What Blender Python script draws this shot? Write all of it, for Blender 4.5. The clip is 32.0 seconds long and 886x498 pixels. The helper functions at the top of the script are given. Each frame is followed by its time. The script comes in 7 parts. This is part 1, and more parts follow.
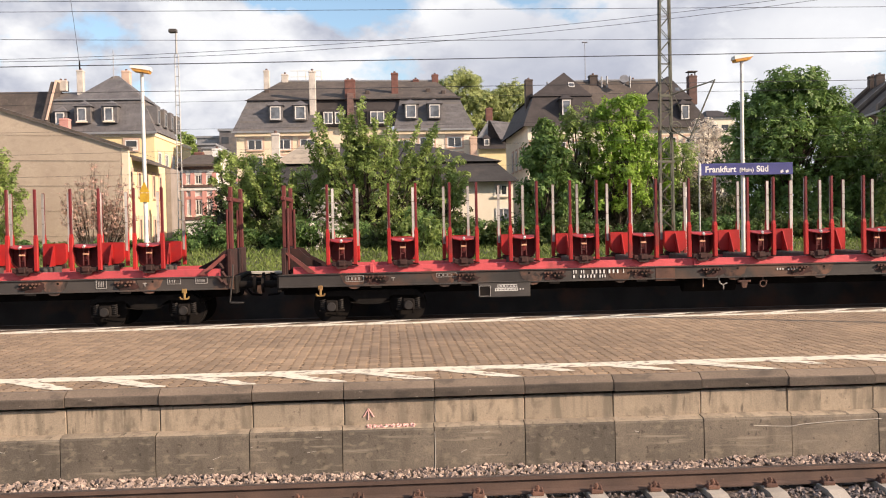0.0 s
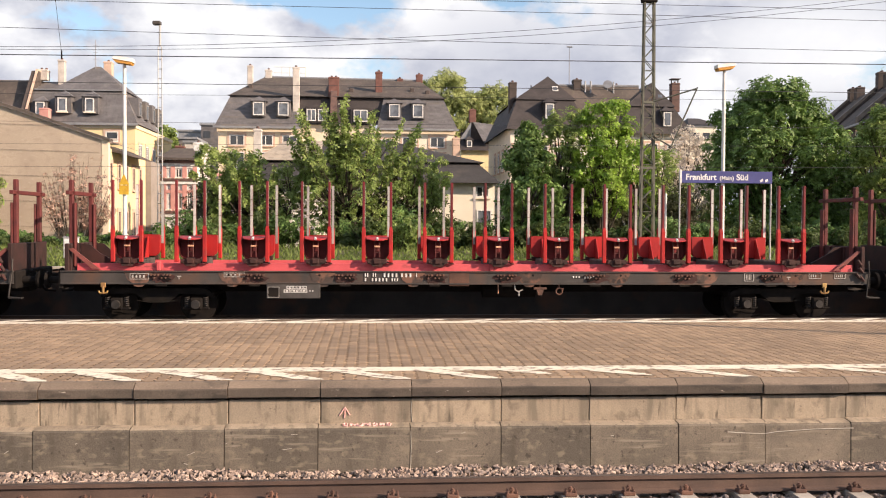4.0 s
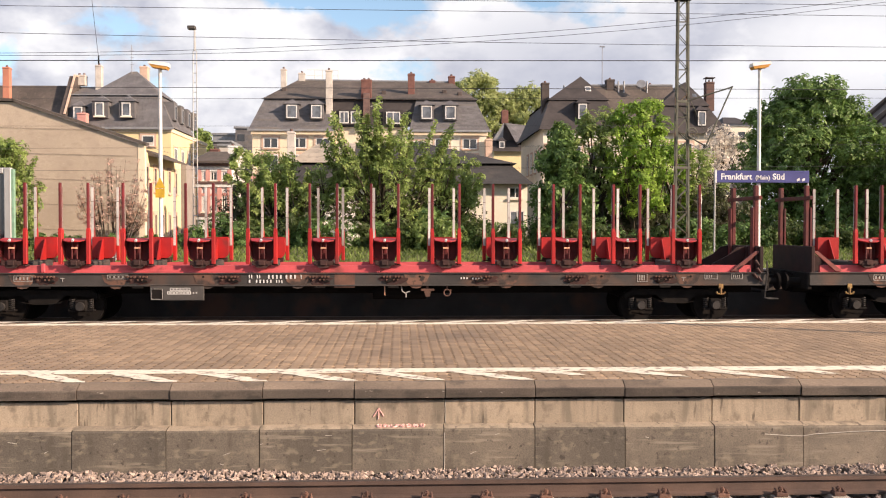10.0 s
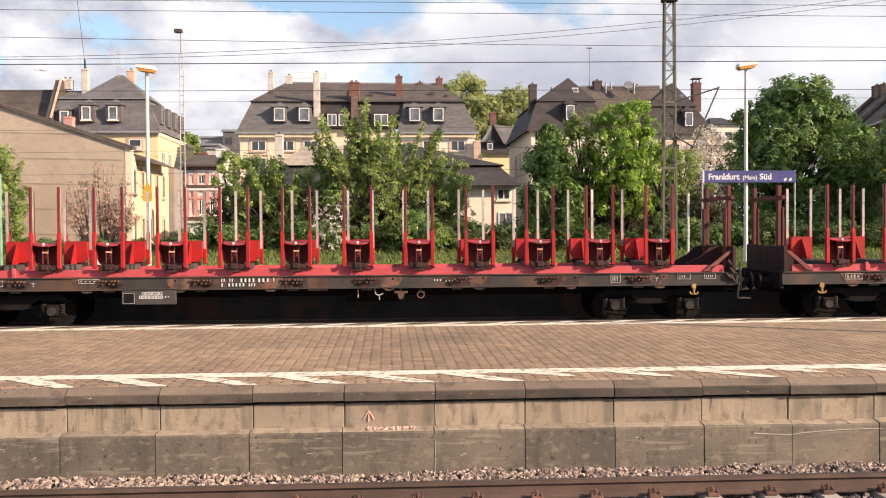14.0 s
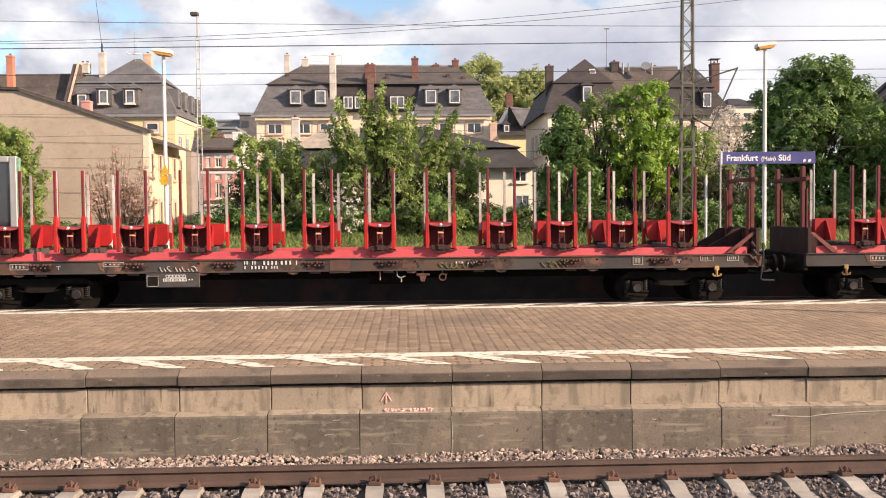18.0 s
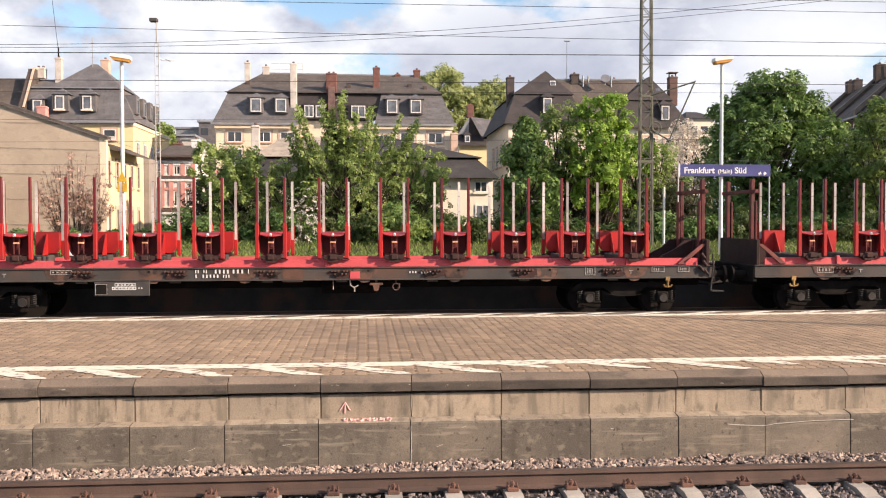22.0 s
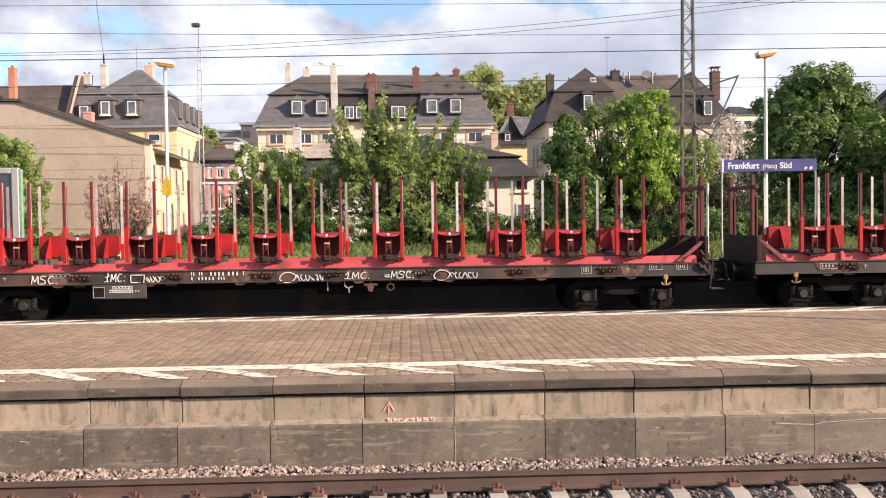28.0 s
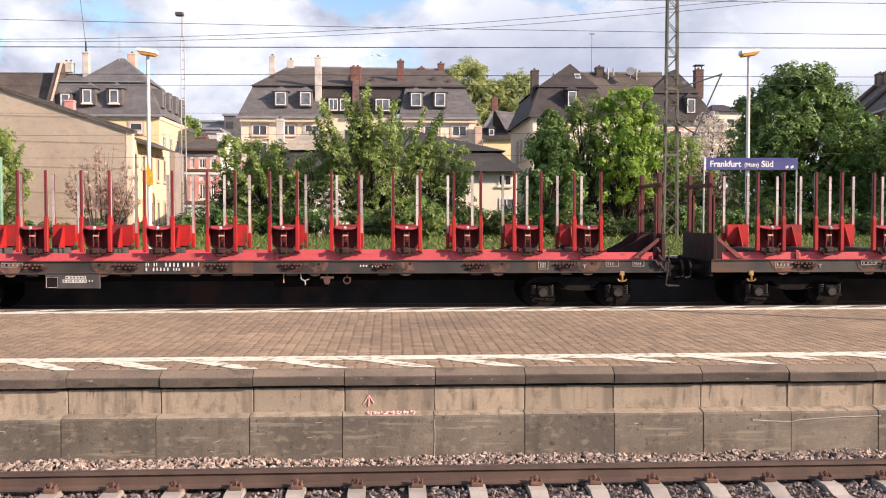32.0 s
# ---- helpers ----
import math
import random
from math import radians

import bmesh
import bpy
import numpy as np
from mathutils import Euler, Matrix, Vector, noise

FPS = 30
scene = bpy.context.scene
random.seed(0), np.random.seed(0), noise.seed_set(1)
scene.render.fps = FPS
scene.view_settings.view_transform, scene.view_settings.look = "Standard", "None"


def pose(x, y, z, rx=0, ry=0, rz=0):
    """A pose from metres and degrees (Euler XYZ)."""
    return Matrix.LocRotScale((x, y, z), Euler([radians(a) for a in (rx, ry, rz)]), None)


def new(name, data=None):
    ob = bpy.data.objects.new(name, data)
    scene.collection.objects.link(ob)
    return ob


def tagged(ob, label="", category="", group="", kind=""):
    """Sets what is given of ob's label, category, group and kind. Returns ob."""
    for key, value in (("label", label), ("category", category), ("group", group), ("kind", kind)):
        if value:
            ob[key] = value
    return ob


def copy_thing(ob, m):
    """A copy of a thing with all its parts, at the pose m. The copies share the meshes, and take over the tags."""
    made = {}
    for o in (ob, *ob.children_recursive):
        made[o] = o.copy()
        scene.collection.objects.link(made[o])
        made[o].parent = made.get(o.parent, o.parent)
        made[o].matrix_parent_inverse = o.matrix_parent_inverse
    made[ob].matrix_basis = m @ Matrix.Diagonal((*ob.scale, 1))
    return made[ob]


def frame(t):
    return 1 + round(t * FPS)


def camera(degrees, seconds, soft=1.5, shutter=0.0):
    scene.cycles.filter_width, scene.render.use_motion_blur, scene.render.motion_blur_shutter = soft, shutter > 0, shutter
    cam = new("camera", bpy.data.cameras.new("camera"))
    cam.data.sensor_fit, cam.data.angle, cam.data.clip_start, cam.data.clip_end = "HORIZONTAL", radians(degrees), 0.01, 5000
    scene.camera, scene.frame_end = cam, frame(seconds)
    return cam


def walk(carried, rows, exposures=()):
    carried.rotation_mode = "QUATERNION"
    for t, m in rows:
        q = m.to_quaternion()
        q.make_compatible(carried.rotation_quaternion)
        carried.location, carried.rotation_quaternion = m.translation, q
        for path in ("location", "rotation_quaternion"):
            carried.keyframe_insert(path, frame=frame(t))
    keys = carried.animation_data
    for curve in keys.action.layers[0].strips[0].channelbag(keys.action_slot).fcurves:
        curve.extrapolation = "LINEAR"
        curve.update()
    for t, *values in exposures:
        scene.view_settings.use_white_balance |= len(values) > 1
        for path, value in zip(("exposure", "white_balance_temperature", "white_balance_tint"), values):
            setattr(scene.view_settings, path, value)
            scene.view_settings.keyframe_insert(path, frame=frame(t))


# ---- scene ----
# camera: held by a person on the neighbouring platform; t, yaw, pitch, roll, sideways and upward sway
cam = camera(50.2, 32.0, soft=1.1)
EYE = 1.716
ROWS = [
    (0, -3.402, -1.532, 1.131, 0.011, 0.006),
    (0.5, -3.470, -1.741, 1.066, 0.013, 0.001),
    (1, -3.576, -1.888, 0.861, 0.012, 0.007),
    (1.5, -3.568, -1.909, 0.306, 0.009, -0.002),
    (2, -4.088, -1.892, 0.141, 0.014, 0.001),
    (2.5, -4.736, -1.713, -0.237, 0.012, 0.005),
    (4.5, -4.431, -1.436, -0.442, 0.002, 0.003),
    (5, -4.125, -1.348, -0.405, 0.002, 0.002),
    (5.5, -3.847, -1.383, -0.240, 0.004, 0.001),
    (6, -3.737, -1.548, -0.191, 0.003, 0.001),
    (6.5, -3.667, -1.736, -0.061, 0.009, 0.001),
    (7, -3.669, -1.778, -0.096, 0.003, 0.000),
    (7.5, -3.402, -1.652, -0.356, 0.003, 0.007),
    (8, -3.102, -1.495, -0.384, -0.001, 0.004),
    (8.5, -2.880, -1.399, -0.281, -0.006, 0.008),
    (9, -2.711, -1.365, -0.207, -0.000, -0.000),
    (9.5, -2.590, -1.447, 0.091, 0.004, 0.004),
    (10, -2.592, -1.432, -0.070, 0.003, 0.002),
    (10.5, -2.664, -1.481, 0.103, 0.002, -0.000),
    (11, -2.768, -1.549, 0.070, 0.002, 0.007),
    (11.5, -2.902, -1.555, -0.152, 0.004, 0.007),
    (12, -3.014, -1.520, -0.085, -0.001, 0.001),
    (12.5, -3.231, -1.506, -0.251, 0.006, 0.002),
    (13, -3.348, -1.444, -0.048, 0.003, 0.003),
    (13.5, -3.413, -1.326, 0.189, 0.002, 0.003),
    (15.5, -2.525, -1.315, 0.683, 0.001, 0.001),
    (16, -2.203, -1.466, 0.667, -0.001, 0.001),
    (16.5, -2.108, -1.708, 0.733, -0.002, 0.001),
    (17, -2.023, -1.997, 0.663, -0.003, -0.004),
    (17.5, -2.142, -2.265, 0.760, -0.001, -0.001),
    (18, -2.279, -2.366, 0.482, 0.001, -0.001),
    (18.5, -2.259, -2.320, 0.246, -0.006, -0.003),
    (19, -2.610, -2.153, -0.030, 0.018, -0.015),
    (19.5, -6.324, -2.054, -0.029, 0.034, -0.012),
    (20, -8.021, -2.066, -0.185, 0.020, -0.006),
    (20.5, -8.212, -2.012, -0.091, 0.016, -0.006),
    (21, -7.651, -1.849, -0.078, 0.011, -0.011),
    (21.5, -6.356, -1.842, -0.144, -0.003, -0.005),
    (22, -4.663, -1.780, 0.066, 0.002, -0.007),
    (22.5, -3.977, -1.805, 0.029, 0.004, -0.009),
    (23, -3.704, -1.902, 0.042, 0.003, -0.008),
    (23.5, -3.515, -1.998, 0.146, 0.008, -0.007),
    (24, -3.519, -2.060, 0.238, 0.002, -0.004),
    (24.5, -3.296, -2.037, 0.182, -0.006, -0.003),
    (25, -2.810, -1.903, 0.291, -0.006, 0.001),
    (25.5, -2.486, -1.769, 0.294, -0.002, -0.004),
    (27.5, -2.497, -1.771, 0.810, -0.007, -0.003),
    (28, -2.187, -1.806, 0.766, -0.003, -0.002),
    (28.5, -2.082, -1.840, 0.816, -0.003, -0.005),
    (29, -2.044, -1.862, 0.741, -0.004, -0.004),
    (29.5, -2.177, -1.946, 0.699, -0.006, -0.009),
    (30, -2.477, -2.072, 0.654, -0.008, -0.005),
    (30.5, -2.630, -2.167, 0.709, -0.007, -0.009),
    (31, -2.712, -2.313, 0.582, -0.007, -0.003),
    (31.5, -2.786, -2.309, 0.285, -0.002, -0.004),
    (32, -3.221, -2.183, -0.021, 0.000, -0.002),
]
walk(cam, [(t, pose(dx, 0, EYE + dz, 90 + pitch, roll, yaw)) for t, yaw, pitch, roll, dx, dz in ROWS],
     [(0, 0.57, 6390, 9), (5, 0.62, 6430, 10), (17, 0.63, 6460, 11), (20, 0.66, 6300, 10), (23, 0.66, 6230, 10), (29, 0.66, 6080, 11), (32, 0.66, 6060, 12)])

# ---- light ----
CLOUD_SHIFT = (0.30, 0.10, 0.0)
SUN_DIR = Vector((0.90, -0.46, 0.47)).normalized()
sun = new("sun", bpy.data.lights.new("sun", "SUN"))
sun.data.energy, sun.data.angle, sun.data.color = 5.6, radians(0.6), (1.0, 0.76, 0.57)
sun.matrix_world = Matrix.Translation((30, -20, 40)) @ SUN_DIR.to_track_quat("Z", "Y").to_matrix().to_4x4()
world = bpy.data.worlds.new("world")
scene.world = world
world.use_nodes = True
wn, wl = world.node_tree.nodes, world.node_tree.links
wn.clear()
w_out, w_bg = wn.new("ShaderNodeOutputWorld"), wn.new("ShaderNodeBackground")
w_sky = wn.new("ShaderNodeTexSky")
w_sky.sky_type, w_sky.sun_disc = "NISHITA", False
w_sky.sun_elevation = math.asin(SUN_DIR.z)
w_sky.sun_rotation = math.atan2(SUN_DIR.x, SUN_DIR.y)
w_co, w_sep = wn.new("ShaderNodeTexCoord"), wn.new("ShaderNodeSeparateXYZ")
wl.new(w_co.outputs["Generated"], w_sep.inputs["Vector"])


def sky_noise(scale, detail, rough, stretch, shift):
    m, t = wn.new("ShaderNodeMapping"), wn.new("ShaderNodeTexNoise")
    m.inputs["Scale"].default_value, m.inputs["Location"].default_value = stretch, shift
    t.inputs["Scale"].default_value, t.inputs["Detail"].default_value, t.inputs["Roughness"].default_value = scale, detail, rough
    wl.new(w_co.outputs["Generated"], m.inputs["Vector"])
    wl.new(m.outputs["Vector"], t.inputs["Vector"])
    return t.outputs["Fac"]


def sky_range(src, a, z, c, d):
    r = wn.new("ShaderNodeMapRange")
    for k, v in (("From Min", a), ("From Max", z), ("To Min", c), ("To Max", d)):
        r.inputs[k].default_value = v
    wl.new(src, r.inputs["Value"])
    return r.outputs["Result"]


def sky_math(kind, a, b):
    m = wn.new("ShaderNodeMath")
    m.operation = kind
    for sock, v in zip(m.inputs, (a, b)):
        if isinstance(v, float):
            sock.default_value = v
        else:
            wl.new(v, sock)
    return m.outputs["Value"]


# heaped clouds: cover thins out higher up; bright heads, greyer bases
cover = sky_noise(5.5, 10, 0.55, (1.0, 1.0, 1.5), CLOUD_SHIFT)
thin = sky_range(w_sep.outputs["Z"], 0.19, 0.36, 0.0, 0.14)
# an opening of clear sky ahead
ax = sky_math("POWER", sky_math("ABSOLUTE", sky_math("MULTIPLY", sky_math("ADD", w_sep.outputs["X"], -0.02), 4.6), 0.0), 2.0)
az = sky_math("POWER", sky_math("ABSOLUTE", sky_math("MULTIPLY", sky_math("ADD", w_sep.outputs["Z"], -0.245), 19.0), 0.0), 2.0)
gap = sky_range(sky_math("ADD", ax, az), 0.0, 1.5, 0.13, 0.0)
dens = sky_range(sky_math("SUBTRACT", sky_math("SUBTRACT", cover, thin), gap), 0.345, 0.405, 0.0, 1.0)
# a greyer bank low ahead
bx = sky_math("POWER", sky_math("ABSOLUTE", sky_math("MULTIPLY", sky_math("ADD", w_sep.outputs["X"], -0.17), 7.0), 0.0), 2.0)
bz = sky_math("POWER", sky_math("ABSOLUTE", sky_math("MULTIPLY", sky_math("ADD", w_sep.outputs["Z"], -0.150), 13.0), 0.0), 2.0)
bank = sky_range(sky_math("ADD", bx, bz), 0.0, 1.4, 0.25, 1.0)
heads = sky_range(sky_noise(9.0, 8, 0.55, (1.0, 1.0, 1.7), (1.7, 0.2, 0.4)), 0.38, 0.60, 0.0, 1.0)
# a towering bright head beside it
tx = sky_math("POWER", sky_math("ABSOLUTE", sky_math("MULTIPLY", sky_math("ADD", w_sep.outputs["X"], -0.43), 6.0), 0.0), 2.0)
tz = sky_math("POWER", sky_math("ABSOLUTE", sky_math("MULTIPLY", sky_math("ADD", w_sep.outputs["Z"], -0.170), 14.0), 0.0), 2.0)
tower = sky_range(sky_math("ADD", sky_math("ADD", tx, tz), sky_math("MULTIPLY", cover, 1.6)), 0.7, 1.7, 1.0, 0.0)
heads = sky_math("MAXIMUM", heads, tower)
w_r2 = wn.new("ShaderNodeValToRGB")
w_r2.color_ramp.elements[0].color = (2.70, 2.78, 3.28, 1)
w_r2.color_ramp.elements[1].color = (5.25, 5.15, 5.2, 1)
wl.new(sky_math("MULTIPLY", heads, bank), w_r2.inputs["Fac"])
w_mix = wn.new("ShaderNodeMix")
w_mix.data_type = "RGBA"
wl.new(dens, w_mix.inputs["Factor"])
wl.new(w_sky.outputs["Color"], w_mix.inputs["A"])
wl.new(w_r2.outputs["Color"], w_mix.inputs["B"])
wl.new(w_mix.outputs["Result"], w_bg.inputs["Color"])
w_bg.inputs["Strength"].default_value = 0.13
wl.new(w_bg.outputs["Background"], w_out.inputs["Surface"])

# ---- materials ----
def mat(name, base, second=None, rough=0.8, metal=0.0, scale=6.0, fine=60.0, mix=(0.35, 0.65), bump=0.15, vary=0.0, island=0.0,
        stain=None, stain_scale=1.2, stain_at=(0.55, 0.72), stretch=(1, 1, 1), spec=0.4, translucent=0.0, layers=(), grit=0.22):
    """A surface with two scales of colour, fine relief, optional stains and a little change from piece to piece."""
    m = bpy.data.materials.new(name)
    m.use_nodes = True
    n, l = m.node_tree.nodes, m.node_tree.links
    b = n["Principled BSDF"]
    b.inputs["Roughness"].default_value, b.inputs["Metallic"].default_value = rough, metal
    b.inputs["Specular IOR Level"].default_value = spec
    second = second or tuple(v * 0.72 for v in base)
    co, mp = n.new("ShaderNodeTexCoord"), n.new("ShaderNodeMapping")
    mp.inputs["Scale"].default_value = stretch
    info, shift, add = n.new("ShaderNodeObjectInfo"), n.new("ShaderNodeMath"), n.new("ShaderNodeVectorMath")
    shift.operation, shift.inputs[1].default_value = "MULTIPLY", 61.7
    l.new(info.outputs["Random"], shift.inputs[0])
    l.new(co.outputs["Object"], add.inputs[0])
    l.new(shift.outputs["Value"], add.inputs[1])
    l.new(add.outputs["Vector"], mp.inputs["Vector"])
    def noise_at(sc, det=5, plain=False):
        t = n.new("ShaderNodeTexNoise")
        t.inputs["Scale"].default_value, t.inputs["Detail"].default_value = sc, det
        l.new((add if plain else mp).outputs["Vector"], t.inputs["Vector"])
        return t
    def ramp(src, a, z):
        r = n.new("ShaderNodeMapRange")
        r.inputs["From Min"].default_value, r.inputs["From Max"].default_value = a, z
        l.new(src, r.inputs["Value"])
        return r.outputs["Result"]
    def blend(fac, a, c, kind="MIX"):
        x = n.new("ShaderNodeMix")
        x.data_type, x.blend_type = "RGBA", kind
        for sock, v in ((x.inputs["Factor"], fac), (x.inputs["A"], a), (x.inputs["B"], c)):
            if isinstance(v, tuple):
                sock.default_value = (*v, 1)
            elif isinstance(v, (int, float)):
                sock.default_value = v
            else:
                l.new(v, sock)
        return x.outputs["Result"]
    big, small = noise_at(scale), noise_at(fine, 3, True)
    col = blend(ramp(big.outputs["Fac"], *mix), base, second)
    grain = n.new("ShaderNodeMapRange")
    grain.inputs["To Min"].default_value, grain.inputs["To Max"].default_value = 1 - grit, 1 + grit
    l.new(small.outputs["Fac"], grain.inputs["Value"])
    sc = n.new("ShaderNodeVectorMath")
    sc.operation = "SCALE"
    l.new(col, sc.inputs[0])
    l.new(grain.outputs["Result"], sc.inputs["Scale"])
    col = sc.outputs["Vector"]
    for amount, node, sock in ((vary, "ShaderNodeObjectInfo", "Random"), (island, "ShaderNodeNewGeometry", "Random Per Island")):
        if amount:
            o, r, s = n.new(node), n.new("ShaderNodeMapRange"), n.new("ShaderNodeVectorMath")
            r.inputs["To Min"].default_value, r.inputs["To Max"].default_value = 1 - amount, 1 + amount
            s.operation = "SCALE"
            l.new(o.outputs[sock], r.inputs["Value"])
            l.new(col, s.inputs[0])
            l.new(r.outputs["Result"], s.inputs["Scale"])
            col = s.outputs["Vector"]
    if stain:
        col = blend(ramp(noise_at(stain_scale, 8).outputs["Fac"], *stain_at), col, stain)
    for colour, sc2, at, stretch2, strength in layers:
        m2, t2 = n.new("ShaderNodeMapping"), n.new("ShaderNodeTexNoise")
        m2.inputs["Scale"].default_value = stretch2
        l.new(add.outputs["Vector"], m2.inputs["Vector"])
        l.new(m2.outputs["Vector"], t2.inputs["Vector"])
        t2.inputs["Scale"].default_value, t2.inputs["Detail"].default_value = sc2, 4
        r2 = n.new("ShaderNodeMapRange")
        r2.inputs["From Min"].default_value, r2.inputs["From Max"].default_value, r2.inputs["To Max"].default_value = at[0], at[1], strength
        l.new(t2.outputs["Fac"], r2.inputs["Value"])
        col = blend(r2.outputs["Result"], col, colour)
    l.new(col, b.inputs["Base Color"])
    if bump:
        bp = n.new("ShaderNodeBump")
        bp.inputs["Strength"].default_value, bp.inputs["Distance"].default_value = bump, 0.02
        l.new(small.outputs["Fac"], bp.inputs["Height"])
        l.new(bp.outputs["Normal"], b.inputs["Normal"])
    if translucent:
        tr, ad = n.new("ShaderNodeBsdfTranslucent"), n.new("ShaderNodeMixShader")
        l.new(col, tr.inputs["Color"])
        ad.inputs["Fac"].default_value = translucent
        l.new(b.outputs["BSDF"], ad.inputs[1])
        l.new(tr.outputs["BSDF"], ad.inputs[2])
        l.new(ad.outputs["Shader"], n["Material Output"].inputs["Surface"])
    return m


RED = mat("red_paint", (0.42, 0.018, 0.016), (0.30, 0.016, 0.017), 0.5, scale=2.0, vary=0.15, stain=(0.13, 0.035, 0.03), stain_at=(0.60, 0.72))
STAKE_RED = mat("crimson_paint", (0.175, 0.016, 0.021), (0.100, 0.016, 0.017), 0.5, scale=2.0, vary=0.25, stain=(0.10, 0.03, 0.028), stain_at=(0.58, 0.70))
RED_WEB = mat("faded_red_paint", (0.58, 0.094, 0.106), (0.48, 0.074, 0.085), 0.6, scale=1.5, vary=0.08, stain=(0.22, 0.055, 0.05), stain_at=(0.62, 0.75), layers=(((0.13, 0.04, 0.035), 5.0, (0.66, 0.74), (0.5, 1, 1.6), 0.6),))
MAROON = mat("dull_red_paint", (0.135, 0.028, 0.026), (0.085, 0.021, 0.020), 0.6, scale=3.0, stain=(0.07, 0.035, 0.03))
SILVER = mat("worn_pale_steel", (0.56, 0.54, 0.51), (0.30, 0.275, 0.255), 0.6, scale=2.4, vary=0.32, stretch=(1, 1, 0.4))
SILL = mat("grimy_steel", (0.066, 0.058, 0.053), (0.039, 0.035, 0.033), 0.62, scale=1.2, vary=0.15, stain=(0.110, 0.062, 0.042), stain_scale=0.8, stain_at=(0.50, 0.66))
FOOT = mat("dark_brown_casting", (0.062, 0.025, 0.021), (0.034, 0.018, 0.016), 0.8, scale=4.0)
GUSSET = mat("rust_stained_steel", (0.150, 0.080, 0.056), (0.058, 0.042, 0.036), 0.85, scale=3.2, mix=(0.44, 0.56), vary=0.3, bump=0.3, stain=(0.035, 0.028, 0.025), stain_scale=5.0, stain_at=(0.58, 0.66))
BRACE = mat("dull_red_brace", (0.230, 0.066, 0.056), (0.130, 0.045, 0.038), 0.65, scale=3.0, vary=0.2)
BULKHEAD = mat("brown_bulkhead", (0.046, 0.017, 0.015), (0.022, 0.011, 0.010), 0.8, scale=2.5, vary=0.2, bump=0.2)
# maroon darkened to hold the shade inside the bunk cups
CUP = mat("shaded_maroon_paint", (0.150, 0.019, 0.021), (0.085, 0.016, 0.016), 0.75, scale=4.0, vary=0.2)
RUST = mat("rusty_steel", (0.150, 0.078, 0.055), (0.085, 0.048, 0.038), 0.85, scale=3.0, vary=0.2, bump=0.3)
LATCH = mat("scuffed_latch", (0.72, 0.42, 0.26), (0.55, 0.27, 0.17), 0.6, scale=8.0, vary=0.2)
BEAM = mat("ribbed_grey_steel", (0.090, 0.078, 0.070), (0.055, 0.047, 0.043), 0.7, scale=5.0, vary=0.2)
# near-black fittings; on running gear the colour also holds shade under the wagon
BLACK = mat("black_grime_and_shade", (0.010, 0.009, 0.009), (0.018, 0.015, 0.013), 0.85, scale=4.0, spec=0.12)
STEEL = mat("dusty_steel", (0.055, 0.049, 0.045), (0.030, 0.027, 0.025), 0.6, 0.3, scale=5.0)
WHITE = mat("white_lettering", (0.74, 0.73, 0.70), (0.60, 0.58, 0.55), 0.7, scale=9.0)
OCHRE = mat("rusty_ochre_paint", (0.44, 0.29, 0.10), (0.24, 0.13, 0.05), 0.65, scale=7.0, vary=0.3)
TAG_YELLOW = mat("yellow_spray", (0.25, 0.225, 0.06), (0.15, 0.135, 0.045), 0.7, scale=9.0)
YELLOW = mat("yellow_paint", (0.62, 0.40, 0.035), (0.50, 0.30, 0.03), 0.55, scale=6.0)
STENCIL = mat("faded_stencil", (0.46, 0.44, 0.41), (0.28, 0.26, 0.24), 0.7, scale=14.0, vary=0.2)
PANEL = mat("grey_panel", (0.082, 0.074, 0.068), (0.055, 0.050, 0.047), 0.6, scale=3.0)
WOODFLOOR = mat("dark_floor_boards", (0.05, 0.036, 0.028), (0.03, 0.022, 0.018), 0.85, scale=3.0)
CONCRETE = mat("wall_concrete", (0.37, 0.304, 0.227), (0.268, 0.224, 0.171), 0.9, scale=0.9, fine=70, bump=0.10, vary=0.10, stretch=(1.0, 1, 0.6), layers=(
    ((0.165, 0.142, 0.110), 3.2, (0.50, 0.66), (2.6, 1, 0.30), 0.75), ((0.075, 0.062, 0.050), 5.0, (0.64, 0.72), (3.2, 1, 0.45), 0.75),
    ((0.47, 0.38, 0.27), 2.4, (0.60, 0.75), (1.6, 1, 0.8), 0.5), ((0.13, 0.108, 0.085), 9.0, (0.55, 0.70), (1, 1, 0.7), 0.6), ((0.09, 0.075, 0.06), 30.0, (0.66, 0.73), (1, 1, 1), 0.55)), grit=0.32)
CONCRETE_LOW = mat("stained_concrete", (0.195, 0.165, 0.130), (0.108, 0.094, 0.077), 0.9, scale=1.1, fine=75, bump=0.12, vary=0.08, stretch=(0.8, 1, 0.9), mix=(0.36, 0.60), layers=(
    ((0.085, 0.073, 0.058), 3.0, (0.56, 0.70), (2.0, 1, 0.5), 0.7), ((0.31, 0.268, 0.21), 1.9, (0.60, 0.70), (0.7, 1, 9.0), 0.6),
    ((0.33, 0.29, 0.23), 7.5, (0.64, 0.76), (0.5, 1, 3.4), 0.5), ((0.26, 0.22, 0.165), 12.0, (0.55, 0.70), (0.8, 1, 1.2), 0.6), ((0.05, 0.042, 0.036), 17.0, (0.62, 0.71), (1, 1, 1), 0.75)), grit=0.5)
